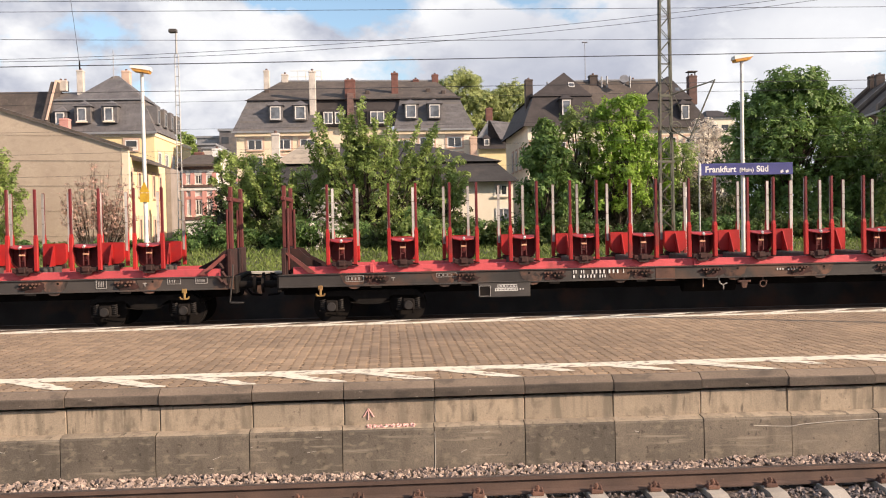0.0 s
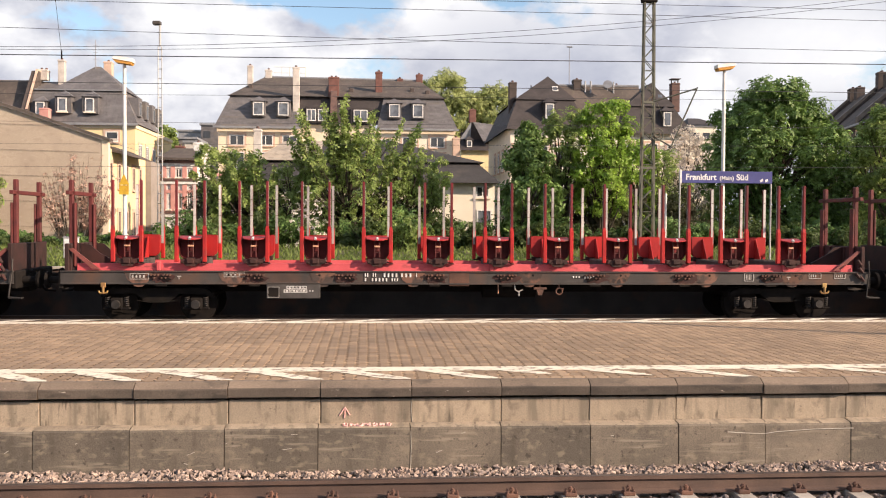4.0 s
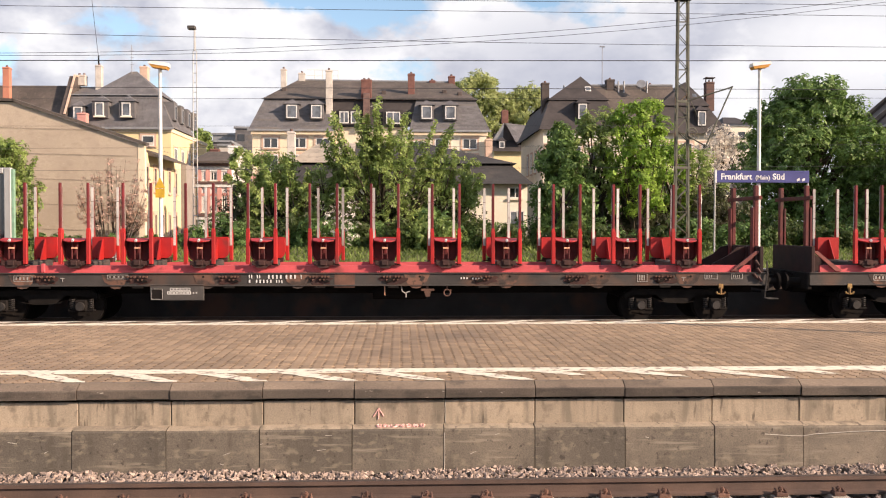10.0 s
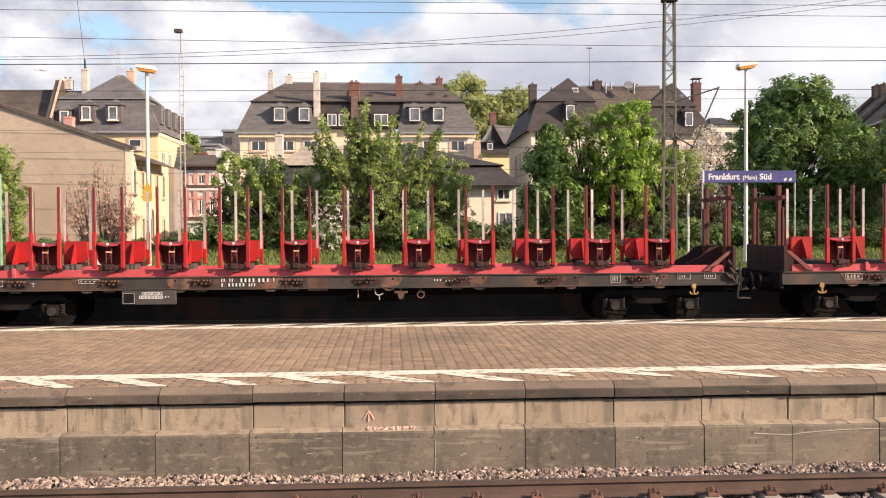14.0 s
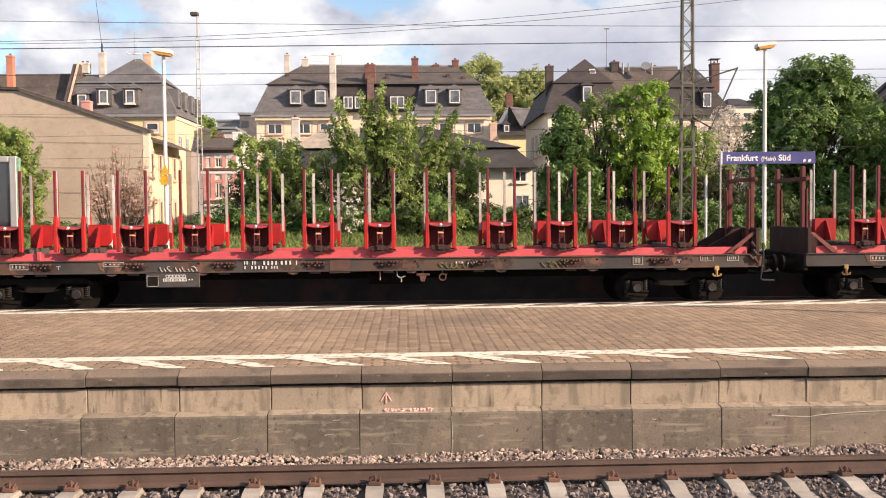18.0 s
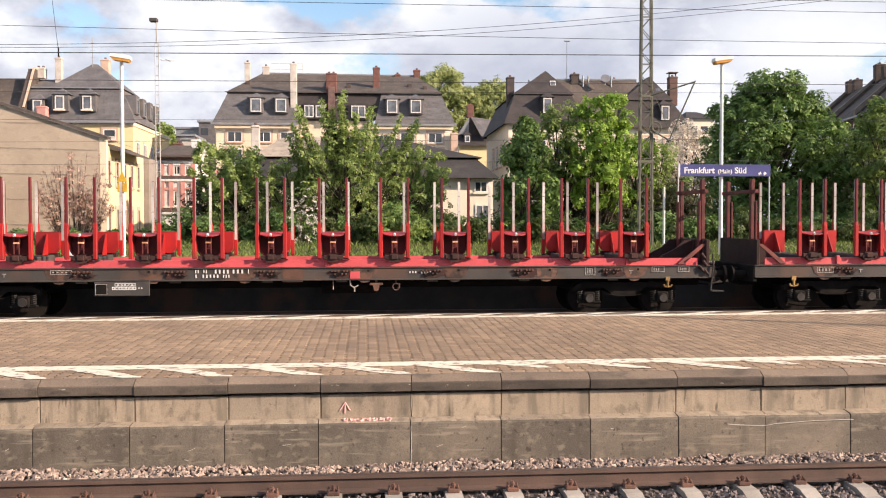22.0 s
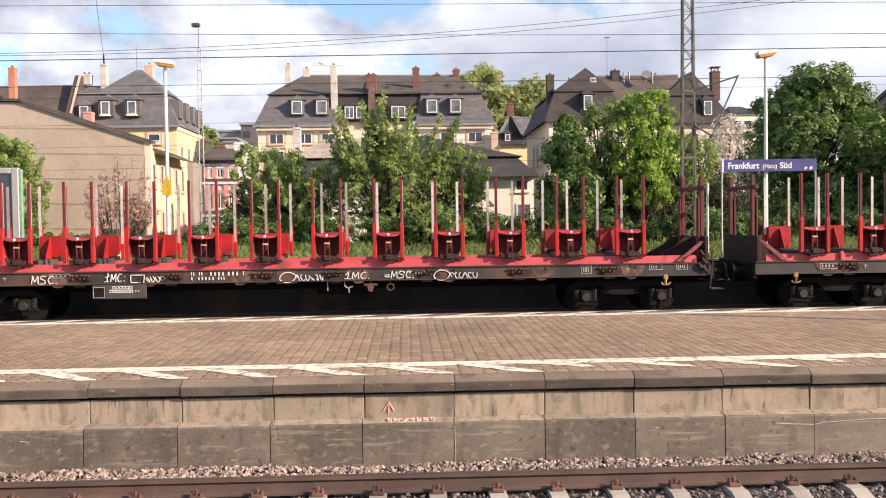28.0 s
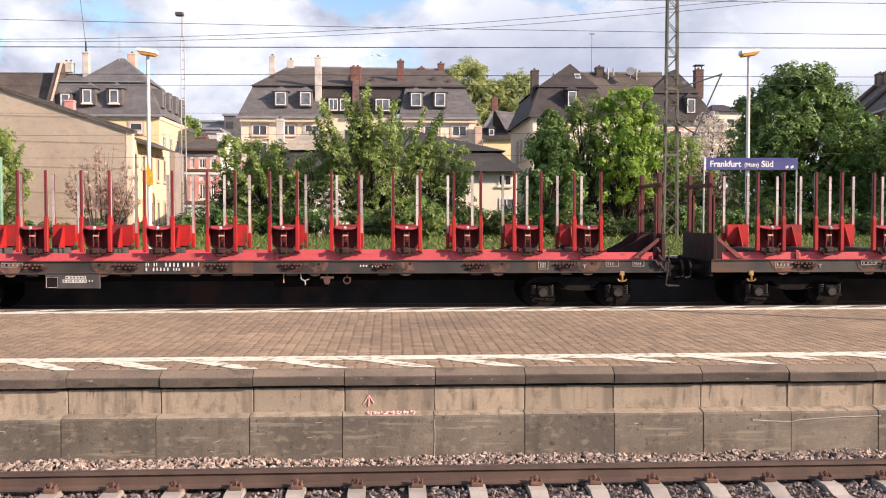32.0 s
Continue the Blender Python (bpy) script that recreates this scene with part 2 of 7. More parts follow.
COPING = mat("coping_stone", (0.215, 0.165, 0.122), (0.130, 0.102, 0.078), 0.85, scale=1.6, fine=60, bump=0.15, vary=0.14, stretch=(0.7, 1, 1), layers=(
    ((0.070, 0.058, 0.047), 3.4, (0.55, 0.68), (0.9, 1, 2.0), 0.7), ((0.42, 0.36, 0.28), 11.0, (0.70, 0.76), (1, 1, 1.6), 0.8), ((0.06, 0.05, 0.042), 26.0, (0.66, 0.74), (1, 1, 1), 0.8)), grit=0.45)
COPING_FACE = mat("dark_coping_face", (0.120, 0.098, 0.079), (0.066, 0.055, 0.046), 0.9, scale=1.8, fine=60, bump=0.15, vary=0.18, stretch=(0.7, 1, 1), layers=(
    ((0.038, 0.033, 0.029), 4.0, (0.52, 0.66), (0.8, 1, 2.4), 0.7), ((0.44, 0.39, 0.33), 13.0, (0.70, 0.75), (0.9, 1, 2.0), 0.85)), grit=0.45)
JOINT = mat("joint_shadow", (0.085, 0.073, 0.060), rough=0.95)
PAVER = mat("brown_paving", (0.285, 0.201, 0.127), (0.22, 0.155, 0.099), 0.85, scale=0.45, fine=60, bump=0.3, vary=0.18, island=0.20, stain=(0.165, 0.118, 0.082), stain_scale=0.35, stain_at=(0.54, 0.75))
PAVE_BED = mat("paving_joint_sand", (0.048, 0.034, 0.026), rough=0.95, fine=90)
LINE = mat("worn_white_paint", (0.76, 0.70, 0.56), (0.64, 0.58, 0.46), 0.75, scale=9.0, stain=(0.27, 0.20, 0.15), stain_scale=9.0, stain_at=(0.56, 0.64))
RAIL = mat("rail_side_rust", (0.128, 0.084, 0.066), (0.082, 0.056, 0.047), 0.75, scale=2.5)
RAILTOP = mat("rail_head", (0.20, 0.165, 0.15), (0.13, 0.10, 0.09), 0.35, 0.7, scale=1.5, stretch=(0.3, 1, 1))
SLEEPER = mat("sleeper_concrete", (0.40, 0.36, 0.31), (0.30, 0.27, 0.23), 0.9, scale=3.0, vary=0.12)
STONE = mat("ballast_stone", (0.37, 0.285, 0.235), (0.21, 0.168, 0.145), 0.9, scale=10, island=0.5)
BED_STONE = mat("grey_track_stone", (0.235, 0.195, 0.180), (0.120, 0.103, 0.098), 0.9, scale=10, island=0.55)
BALLAST = mat("ballast_bed", (0.11, 0.085, 0.072), (0.06, 0.05, 0.044), 0.95, scale=22, fine=70, bump=0.8)
SOIL = mat("soil", (0.10, 0.105, 0.045), (0.075, 0.066, 0.04), 0.95, scale=0.8, bump=0.5)
GRASS = mat("grass_blades", (0.180, 0.235, 0.058), (0.120, 0.170, 0.040), 0.7, scale=0.6, island=0.35, bump=0, translucent=0.3)
KERB = mat("pale_kerb", (0.46, 0.43, 0.37), (0.36, 0.33, 0.29), 0.9, scale=2.0, vary=0.1)
SLATE = mat("slate_roof", (0.145, 0.140, 0.146), (0.098, 0.094, 0.098), 0.75, scale=1.0, fine=5.0, bump=0.6, stain=(0.165, 0.143, 0.118), stain_scale=0.45, stain_at=(0.55, 0.75), stretch=(1, 1, 2.0), layers=(((0.180, 0.170, 0.162), 2.0, (0.54, 0.72), (2.4, 1, 0.35), 0.40), ((0.070, 0.067, 0.071), 3.4, (0.56, 0.72), (1.6, 1, 0.6), 0.40)))
SLATE_DARK = mat("dark_slate", (0.055, 0.047, 0.046), (0.037, 0.032, 0.032), 0.75, scale=1.0, fine=5.0, bump=0.6, stretch=(1, 1, 2.0))
ROOF_GREY = mat("old_grey_roofing", (0.050, 0.047, 0.047), (0.034, 0.032, 0.032), 0.85, scale=0.9, fine=7.0, bump=0.5, stain=(0.075, 0.066, 0.058), stain_scale=0.8, stain_at=(0.56, 0.72))
TILE_BROWN = mat("weathered_roof_tiles", (0.112, 0.092, 0.080), (0.066, 0.056, 0.050), 0.85, scale=0.8, fine=6.0, bump=0.6, layers=(((0.145, 0.128, 0.098), 2.6, (0.56, 0.70), (1.6, 1, 0.5), 0.5), ((0.050, 0.043, 0.040), 4.5, (0.56, 0.70), (1, 1, 0.7), 0.5)))
SHEET = mat("pale_roof_sheeting", (0.40, 0.345, 0.275), (0.30, 0.26, 0.21), 0.8, scale=1.2, layers=(((0.20, 0.175, 0.15), 3.0, (0.54, 0.66), (1, 1, 1.0), 0.6),))
YELLOWWALL = mat("yellow_render", (0.80, 0.66, 0.38), (0.74, 0.60, 0.34), 0.9, scale=0.5, bump=0.1)
CREAM = mat("cream_render", (0.76, 0.66, 0.50), (0.70, 0.59, 0.44), 0.9, scale=0.6, bump=0.1)
PALEWALL = mat("pale_render", (0.80, 0.73, 0.60), (0.72, 0.66, 0.54), 0.9, scale=0.6, bump=0.1)
FIREWALL = mat("grey_beige_render", (0.46, 0.385, 0.305), (0.40, 0.335, 0.265), 0.95, scale=0.5, fine=18, bump=0.35, stain=(0.36, 0.295, 0.235), stain_scale=0.35, stain_at=(0.5, 0.7), layers=(((0.33, 0.272, 0.215), 2.6, (0.52, 0.66), (1, 1, 1.6), 0.45), ((0.52, 0.45, 0.37), 5.0, (0.60, 0.72), (1, 1, 2.0), 0.45)))
REARWALL = mat("rough_grey_render", (0.30, 0.265, 0.24), (0.22, 0.195, 0.175), 0.95, scale=0.8, fine=14, bump=0.3)
GREYWALL = mat("grey_render", (0.150, 0.128, 0.114), (0.110, 0.095, 0.086), 0.95, scale=0.8)
SANDSTONE = mat("pink_sandstone", (0.60, 0.315, 0.275), (0.50, 0.25, 0.22), 0.9, scale=2.0)
SOOTBRICK = mat("sooty_brick", (0.098, 0.078, 0.070), (0.066, 0.054, 0.049), 0.9, scale=3.0, fine=12, bump=0.4)
REDBRICK = mat("red_brick", (0.195, 0.095, 0.078), (0.14, 0.068, 0.058), 0.9, scale=3.0, fine=12, bump=0.4)
DARKBRICK = mat("dark_brick", (0.155, 0.095, 0.082), (0.105, 0.068, 0.060), 0.9, scale=3.0, fine=12, bump=0.4)
LIGHTSTONE = mat("pale_sandstone", (0.60, 0.44, 0.34), (0.52, 0.37, 0.29), 0.9, scale=2.0)
WHITEWASH = mat("grey_whitewash", (0.60, 0.56, 0.51), (0.46, 0.42, 0.38), 0.9, scale=2.0)
ORANGEBRICK = mat("orange_clay", (0.52, 0.22, 0.145), (0.43, 0.18, 0.12), 0.85, scale=2.0)
FRAME = mat("white_window_frame", (0.78, 0.77, 0.74), rough=0.5)
GLASS = mat("window_glass", (0.045, 0.050, 0.055), (0.03, 0.033, 0.036), 0.08, scale=1.0, bump=0, spec=0.8)
# blue-grey panes: the reflected sky is put into the glass colour
GLASS_PALE = mat("sky_tinted_glass", (0.17, 0.19, 0.22), (0.075, 0.085, 0.10), 0.15, scale=2.0, bump=0, spec=0.7)
ZINC = mat("zinc_sheet", (0.30, 0.31, 0.32), (0.24, 0.24, 0.25), 0.5, 0.3, scale=2.0)
GALV = mat("galvanised_post", (0.46, 0.46, 0.45), (0.36, 0.36, 0.355), 0.55, 0.3, scale=3.0, stretch=(1, 1, 0.4))
WHITEPOST = mat("white_post", (0.74, 0.73, 0.70), (0.62, 0.60, 0.56), 0.5, scale=3.0)
MASTSTEEL = mat("green_grey_mast", (0.150, 0.152, 0.118), (0.095, 0.096, 0.076), 0.8, scale=3.0, stain=(0.16, 0.10, 0.07))
WIRE = mat("wire", (0.05, 0.052, 0.058), rough=0.6)
SIGNBLUE = mat("sign_blue", (0.070, 0.075, 0.235), (0.060, 0.065, 0.20), 0.45, scale=2.0, bump=0)
SIGNWHITE = mat("sign_white", (0.82, 0.82, 0.82), rough=0.5, bump=0)
LAMPORANGE = mat("lamp_underside", (0.72, 0.36, 0.08), rough=0.5)
BARK = mat("bark", (0.085, 0.065, 0.045), (0.05, 0.04, 0.03), 0.95, scale=5.0, bump=0.6)
def leaf_mat(name, a, b):
    return mat(name, a, b, 0.5, scale=0.8, island=0.42, bump=0, translucent=0.45, spec=0.4)
LEAF_MID = leaf_mat("leaf_mid", (0.320, 0.405, 0.122), (0.200, 0.275, 0.076))
LEAF_BUSH = leaf_mat("leaf_bush", (0.118, 0.160, 0.046), (0.066, 0.098, 0.030))
# brownish bramble leaves, coloured darker for the shade beneath the crowns
LEAF_SHADE = leaf_mat("leaf_shaded_undergrowth", (0.080, 0.098, 0.036), (0.058, 0.052, 0.030))
LEAF_CHESTNUT = mat("leaf_chestnut", (0.190, 0.292, 0.078), (0.098, 0.170, 0.044), 0.5, scale=0.9, island=0.4, bump=0, translucent=0.3, spec=0.35)
LEAF_BRIGHT = leaf_mat("leaf_bright", (0.335, 0.480, 0.082), (0.195, 0.320, 0.050))
LEAF_DARK = mat("leaf_dark", (0.135, 0.220, 0.062), (0.070, 0.130, 0.038), 0.6, scale=1.1, island=0.45, bump=0, translucent=0.26, spec=0.25)
LEAF_PALE = mat("leaf_pale", (0.44, 0.48, 0.21), (0.34, 0.39, 0.16), 0.6, scale=0.3, island=0.18, bump=0, translucent=0.45, spec=0.2)
LEAF_DRY = leaf_mat("leaf_dry", (0.62, 0.44, 0.36), (0.44, 0.30, 0.24))
BLOSSOM = leaf_mat("white_blossom", (0.80, 0.73, 0.66), (0.60, 0.56, 0.48))


# ---- mesh building ----
class Build:
    """Collects faces of one mesh; each face remembers its material slot."""
    def __init__(self):
        self.v, self.f, self.m = [], [], []

    def add(self, verts, faces, slot=0):
        k = len(self.v)
        self.v += [tuple(p) for p in verts]
        self.f += [tuple(i + k for i in q) for q in faces]
        self.m += [slot] * len(faces)
        return self

    def box(self, x0, x1, y0, y1, z0, z1, slot=0):
        return self.add([(x, y, z) for z in (z0, z1) for y in (y0, y1) for x in (x0, x1)],
                        [(0, 2, 3, 1), (4, 5, 7, 6), (0, 1, 5, 4), (2, 6, 7, 3), (0, 4, 6, 2), (1, 3, 7, 5)], slot)

    def cbox(self, x0, x1, y0, y1, z0, z1, c=0.01, slot=0):
        """A box with chamfered edges."""
        v, idx = [], {}
        lo, hi = (x0, y0, z0), (x1, y1, z1)
        for sx in (0, 1):
            for sy in (0, 1):
                for sz in (0, 1):
                    s = (sx, sy, sz)
                    for a in range(3):
                        p = [hi[i] if s[i] else lo[i] for i in range(3)]
                        for i in range(3):
                            if i != a:
                                p[i] += -c if s[i] else c
                        idx[s, a] = len(v)
                        v.append(p)
        f = []
        for a in range(3):
            b, d = (a + 1) % 3, (a + 2) % 3
            for s in (0, 1):
                q = []
                for u, w in ((0, 0), (1, 0), (1, 1), (0, 1)):
                    k = [0, 0, 0]
                    k[a], k[b], k[d] = s, u, w
                    q.append(idx[tuple(k), a])
                f.append(q if s else q[::-1])
            for u in (0, 1):
                for w in (0, 1):
                    k0, k1 = [0, 0, 0], [0, 0, 0]
                    k0[b] = k1[b] = u
                    k0[d] = k1[d] = w
                    k1[a] = 1
                    q = [idx[tuple(k0), b], idx[tuple(k1), b], idx[tuple(k1), d], idx[tuple(k0), d]]
                    f.append(q if u == w else q[::-1])
        for s in [(i, j, k) for i in (0, 1) for j in (0, 1) for k in (0, 1)]:
            q = [idx[s, 0], idx[s, 1], idx[s, 2]]
            f.append(q if sum(s) % 2 else q[::-1])
        return self.add(v, f, slot)

    def prism(self, pts, y0, y1, slot=0, axis="y"):
        """The outline pts (two numbers each) drawn out along an axis."""
        n = len(pts)
        at = {"y": lambda a, b, t: (a, t, b), "x": lambda a, b, t: (t, a, b), "z": lambda a, b, t: (a, b, t)}[axis]
        v = [at(a, b, y0) for a, b in pts] + [at(a, b, y1) for a, b in pts]
        f = [tuple(range(n)), tuple(range(2 * n - 1, n - 1, -1))] + [(i, i + n, (i + 1) % n + n, (i + 1) % n) for i in range(n)]
        return self.add(v, f, slot)

    def tube(self, p, q, r0, r1=None, n=8, slot=0, caps=True):
        p, q = Vector(p), Vector(q)
        r1 = r0 if r1 is None else r1
        d = (q - p).normalized()
        a = d.orthogonal().normalized()
        b = d.cross(a)
        ring = [(math.cos(2 * math.pi * i / n), math.sin(2 * math.pi * i / n)) for i in range(n)]
        v = [p + (a * c + b * s) * r0 for c, s in ring] + [q + (a * c + b * s) * r1 for c, s in ring]
        f = [(i, (i + 1) % n, (i + 1) % n + n, i + n) for i in range(n)]
        if caps:
            f += [tuple(range(n - 1, -1, -1)), tuple(range(n, 2 * n))]
        return self.add(v, f, slot)

    def path(self, pts, r, n=6, slot=0):
        for a, b in zip(pts, pts[1:]):
            self.tube(a, b, r, r, n, slot)
        return self

    def ring(self, centre, r, thick, axis="y", n=20, slot=0):
        c = Vector(centre)
        at = {"y": lambda a, b: Vector((a, 0, b)), "x": lambda a, b: Vector((0, a, b)), "z": lambda a, b: Vector((a, b, 0))}[axis]
        pts = [c + at(r * math.cos(2 * math.pi * i / n), r * math.sin(2 * math.pi * i / n)) for i in range(n + 1)]
        return self.path(pts, thick, 6, slot)

    def mesh(self, name, mats):
        me = bpy.data.meshes.new(name)
        me.from_pydata(self.v, [], self.f)
        for m in mats if isinstance(mats, (list, tuple)) else [mats]:
            me.materials.append(m)
        if any(self.m):
            me.polygons.foreach_set("material_index", self.m)
        bm = bmesh.new()
        bm.from_mesh(me)
        if len(bm.faces) < 4000:
            bmesh.ops.recalc_face_normals(bm, faces=bm.faces)
        bm.to_mesh(me)
        bm.free()
        return me


def part(name, bd, mats, parent=None, label="", at=None):
    ob = new(name, bd if isinstance(bd, bpy.types.Mesh) else bd.mesh(name, mats))
    if parent:
        ob.parent = parent
    if at is not None:
        ob.matrix_basis = at
    return tagged(ob, label)


def empty(name, at, label, category, group="", kind=""):
    ob = new(name)
    ob.empty_display_size = 0.2
    ob.matrix_basis = at
    return tagged(ob, label, category, group, kind)

# ---- setting: ground, platform, tracks ----
RAIL_Z, TRAIN_Y = -0.80, 25.4
XL, XR = -34.0, 46.0


def ground():
    prof = [(-60, -1.02), (2.4, -1.02), (27.75, -1.02), (27.78, 0.20), (30, 0.26), (34, 0.42), (40, 0.80), (60, 0.9), (140, 1.2), (2500, 1.2)]
    xs = [-2500, -300, -120, -60, -40, -30, -20, -10, 0, 10, 20, 30, 40, 60, 120, 300, 2500]
    b = Build()
    v = [(x, y, z) for y, z in prof for x in xs]
    n = len(xs)
    for j in range(len(prof) - 1):
        slot = 1 if j < 3 else 0
        b.add([v[j * n + i] for i in range(n)] + [v[(j + 1) * n + i] for i in range(n)], [(i, i + 1, i + 1 + n, i + n) for i in range(n - 1)], slot)
    tagged(part("ground", b, [SOIL, BALLAST]), "ballast track bed rising to grassy soil behind the tracks", "ground", kind="structure")
    tagged(part("platform_behind", Build().box(-200, 200, -40, 2.2, -1.0, 0.0), PAVER), "brown paved platform on which the viewer stands", "platform", kind="structure")


ground()

# the island platform: core, wall blocks and coping
platform = tagged(part("platform", Build().box(-200, 200, 10.52, 17.0, -1.0, -0.055).box(-200, 200, 10.42, 10.52, -0.16, -0.055), PAVE_BED), "brown paved island platform with white edge markings", "platform", kind="structure")
wall_near = tagged(part("wall_near", Build().box(-200, 200, 10.455, 10.515, -1.0, -0.17).box(-200, 200, 10.36, 10.415, -0.165, -0.03), JOINT), "weathered precast concrete platform wall above ballast", "platform wall", kind="structure")
tagged(part("wall_far", Build().box(-200, 200, 17.0, 17.16, -1.0, -0.002), COPING), "far edge of the platform", "platform wall", kind="structure")
SLAB = 0.989


def wall_pieces():
    w = SLAB - 0.009
    up = Build().cbox(-w / 2, w / 2, 10.312, 10.48, -0.470, -0.196, 0.006).mesh("block", [CONCRETE])
    low = Build().prism([(10.135, -1.05), (10.48, -1.05), (10.48, -0.43), (10.315, -0.462), (10.180, -0.474), (10.158, -0.483), (10.150, -0.497)], -w / 2, w / 2, axis="x").mesh("base_block", [CONCRETE_LOW])
    cop = Build().prism([(10.252, -0.158), (10.30, -0.162), (10.42, -0.160), (10.42, 0.0), (10.360, 0.0), (10.268, -0.052), (10.258, -0.060), (10.252, -0.072)], -w / 2, w / 2, axis="x").mesh("coping_stone", [COPING, COPING_FACE])
    # front faces take the darker, more blotched coping material
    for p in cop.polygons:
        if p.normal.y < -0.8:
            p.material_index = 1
    # added strip in paler concrete: sun and sky light on the ledge as colour
    led = Build().prism([(10.318, -0.466), (10.318, -0.454), (10.182, -0.468), (10.160, -0.477), (10.166, -0.481)], -w / 2, w / 2, axis="x").mesh("ledge_stone", [CONCRETE])
    for i in range(-22, 32):
        x = 0.495 + (i + 0.5) * SLAB
        j = 0.003 * math.sin(i * 2.7)
        part("block", up, None, wall_near, at=pose(x, j, 0))
        part("base_block", low, None, wall_near, at=pose(x - 0.02, -j, j))
        part("ledge_stone", led, None, wall_near, at=pose(x - 0.02, -j, j))
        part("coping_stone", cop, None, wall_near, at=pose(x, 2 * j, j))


def chalk_marks():
    """The pink arrow and scribble on the wall."""
    pink = mat("pink_chalk", (0.78, 0.46, 0.42), (0.66, 0.38, 0.35), 0.9, scale=20)
    b = Build()
    for p, q in (((-0.235, -0.40), (-0.23, -0.285)), ((-0.29, -0.37), (-0.23, -0.28)), ((-0.175, -0.37), (-0.23, -0.28))):
        b.tube((p[0], 10.306, p[1]), (q[0], 10.306, q[1]), 0.008, 0.007, 5)
    tagged(part("chalk_arrow", b, pink), "pink chalk arrow drawn on the concrete wall", "wall marking")
    b = Build()
    for i in range(7):
        x = -0.23 + i * 0.078
        pts = [(x + 0.030 * math.cos(a) + 0.004 * k, 10.235 + 0.045 * math.sin(a * (1 + i % 2)), 0) for k, a in enumerate((0.4 + i, 1.5 + i, 2.7 + i, 3.9 + i, 5.2 + i))]
        b.path([(px, py, -0.453 - 0.103 * (10.30 - py)) for px, py, pz in pts], 0.012, 5)
    tagged(part("chalk_scribble", b, pink), "pink chalk scribble on the ledge of the wall", "wall marking")
    b = Build()
    b.path([(0.497, 10.307, -0.20), (0.494, 10.308, -0.33), (0.502, 10.308, -0.445)], 0.004, 5).path([(0.480, 10.150, -0.52), (0.484, 10.143, -0.70), (0.478, 10.137, -0.93)], 0.004, 5)
    tagged(part("mortar_run", b, KERB), "pale mortar run down a joint of the platform wall", "wall marking", kind="stuff")
    b = Build()
    rnd = random.Random(4)
    for i in range(26):
        x = rnd.uniform(-8, 13)
        z = rnd.choice((rnd.uniform(-0.62, -0.54), rnd.uniform(-0.85, -0.55), rnd.uniform(-0.12, -0.08)))
        y = 10.250 if z > -0.2 else 10.135 + 0.015 * (z + 1.05) / 0.555 - 0.001
        ln = rnd.uniform(0.02, 0.10)
        b.tube((x, y, z), (x + ln, y, z + rnd.uniform(-0.02, 0.03)), 0.004, 0.003, 4)
    b.path([(4.0, 10.146, -0.565), (4.2, 10.146, -0.58), (4.42, 10.146, -0.59), (4.55, 10.146, -0.57), (5.0, 10.146, -0.545), (5.45, 10.146, -0.538)], 0.005, 5)
    tagged(part("scratches", b, KERB), "pale scratches on the platform wall", "wall marking", kind="stuff")


def markings():
    b = Build()
    z = 0.004
    b.box(-60, 60, 11.02, 11.32, 0.001, z)
    tagged(part("edge_line", b, LINE), "worn white safety line along the platform", "line marking", kind="structure")
    tagged(part("edge_line_far", Build().box(-60, 60, 16.38, 16.60, 0.001, z), LINE), "white safety line along the far platform edge", "line marking", kind="structure")
    rnd = random.Random(2)
    for i in range(-12, 22):
        x = -1.42 + i * 0.985
        worn = {3: 0.35, 4: 0.6, 6: 0.3, 7: 0.5, 9: 0.4}.get(i, 1.0)
        y1 = 10.43
        b = Build()
        # an S-edged stroke slanting to the wall
        n, left, right = 9, [], []
        for k in range(n):
            s = k / (n - 1)
            if s > worn + 0.25:
                break
            y = 11.02 - s * (11.02 - y1)
            cx = x + 0.20 + 0.66 * s + rnd.uniform(-0.02, 0.02)
            hw = (0.195 - 0.035 * s) * (0.92 + 0.10 * math.sin(k * 2.1 + i)) * (1 if s < worn else 0.6)
            left.append((cx - hw, y, z))
            right.append((cx + hw, y, z))
        m = len(left)
        b.add(left + right, [(k, k + 1, k + 1 + m, k + m) for k in range(m - 1)])
        tagged(part("hatch_stroke", b, LINE), "worn white hatch stroke at the platform edge", "line marking", "near hatching", "structure")
    for i in range(-10, 16):
        x = -0.45 + i * 1.02
        b = Build().add([(x, 16.61, z), (x + 0.34, 16.61, z), (x + 0.95, 17.0, z), (x + 0.61, 17.0, z)], [(0, 1, 2, 3)])
        tagged(part("hatch_stroke", b, LINE), "white hatch stroke at the far platform edge", "line marking", "far hatching", "structure")


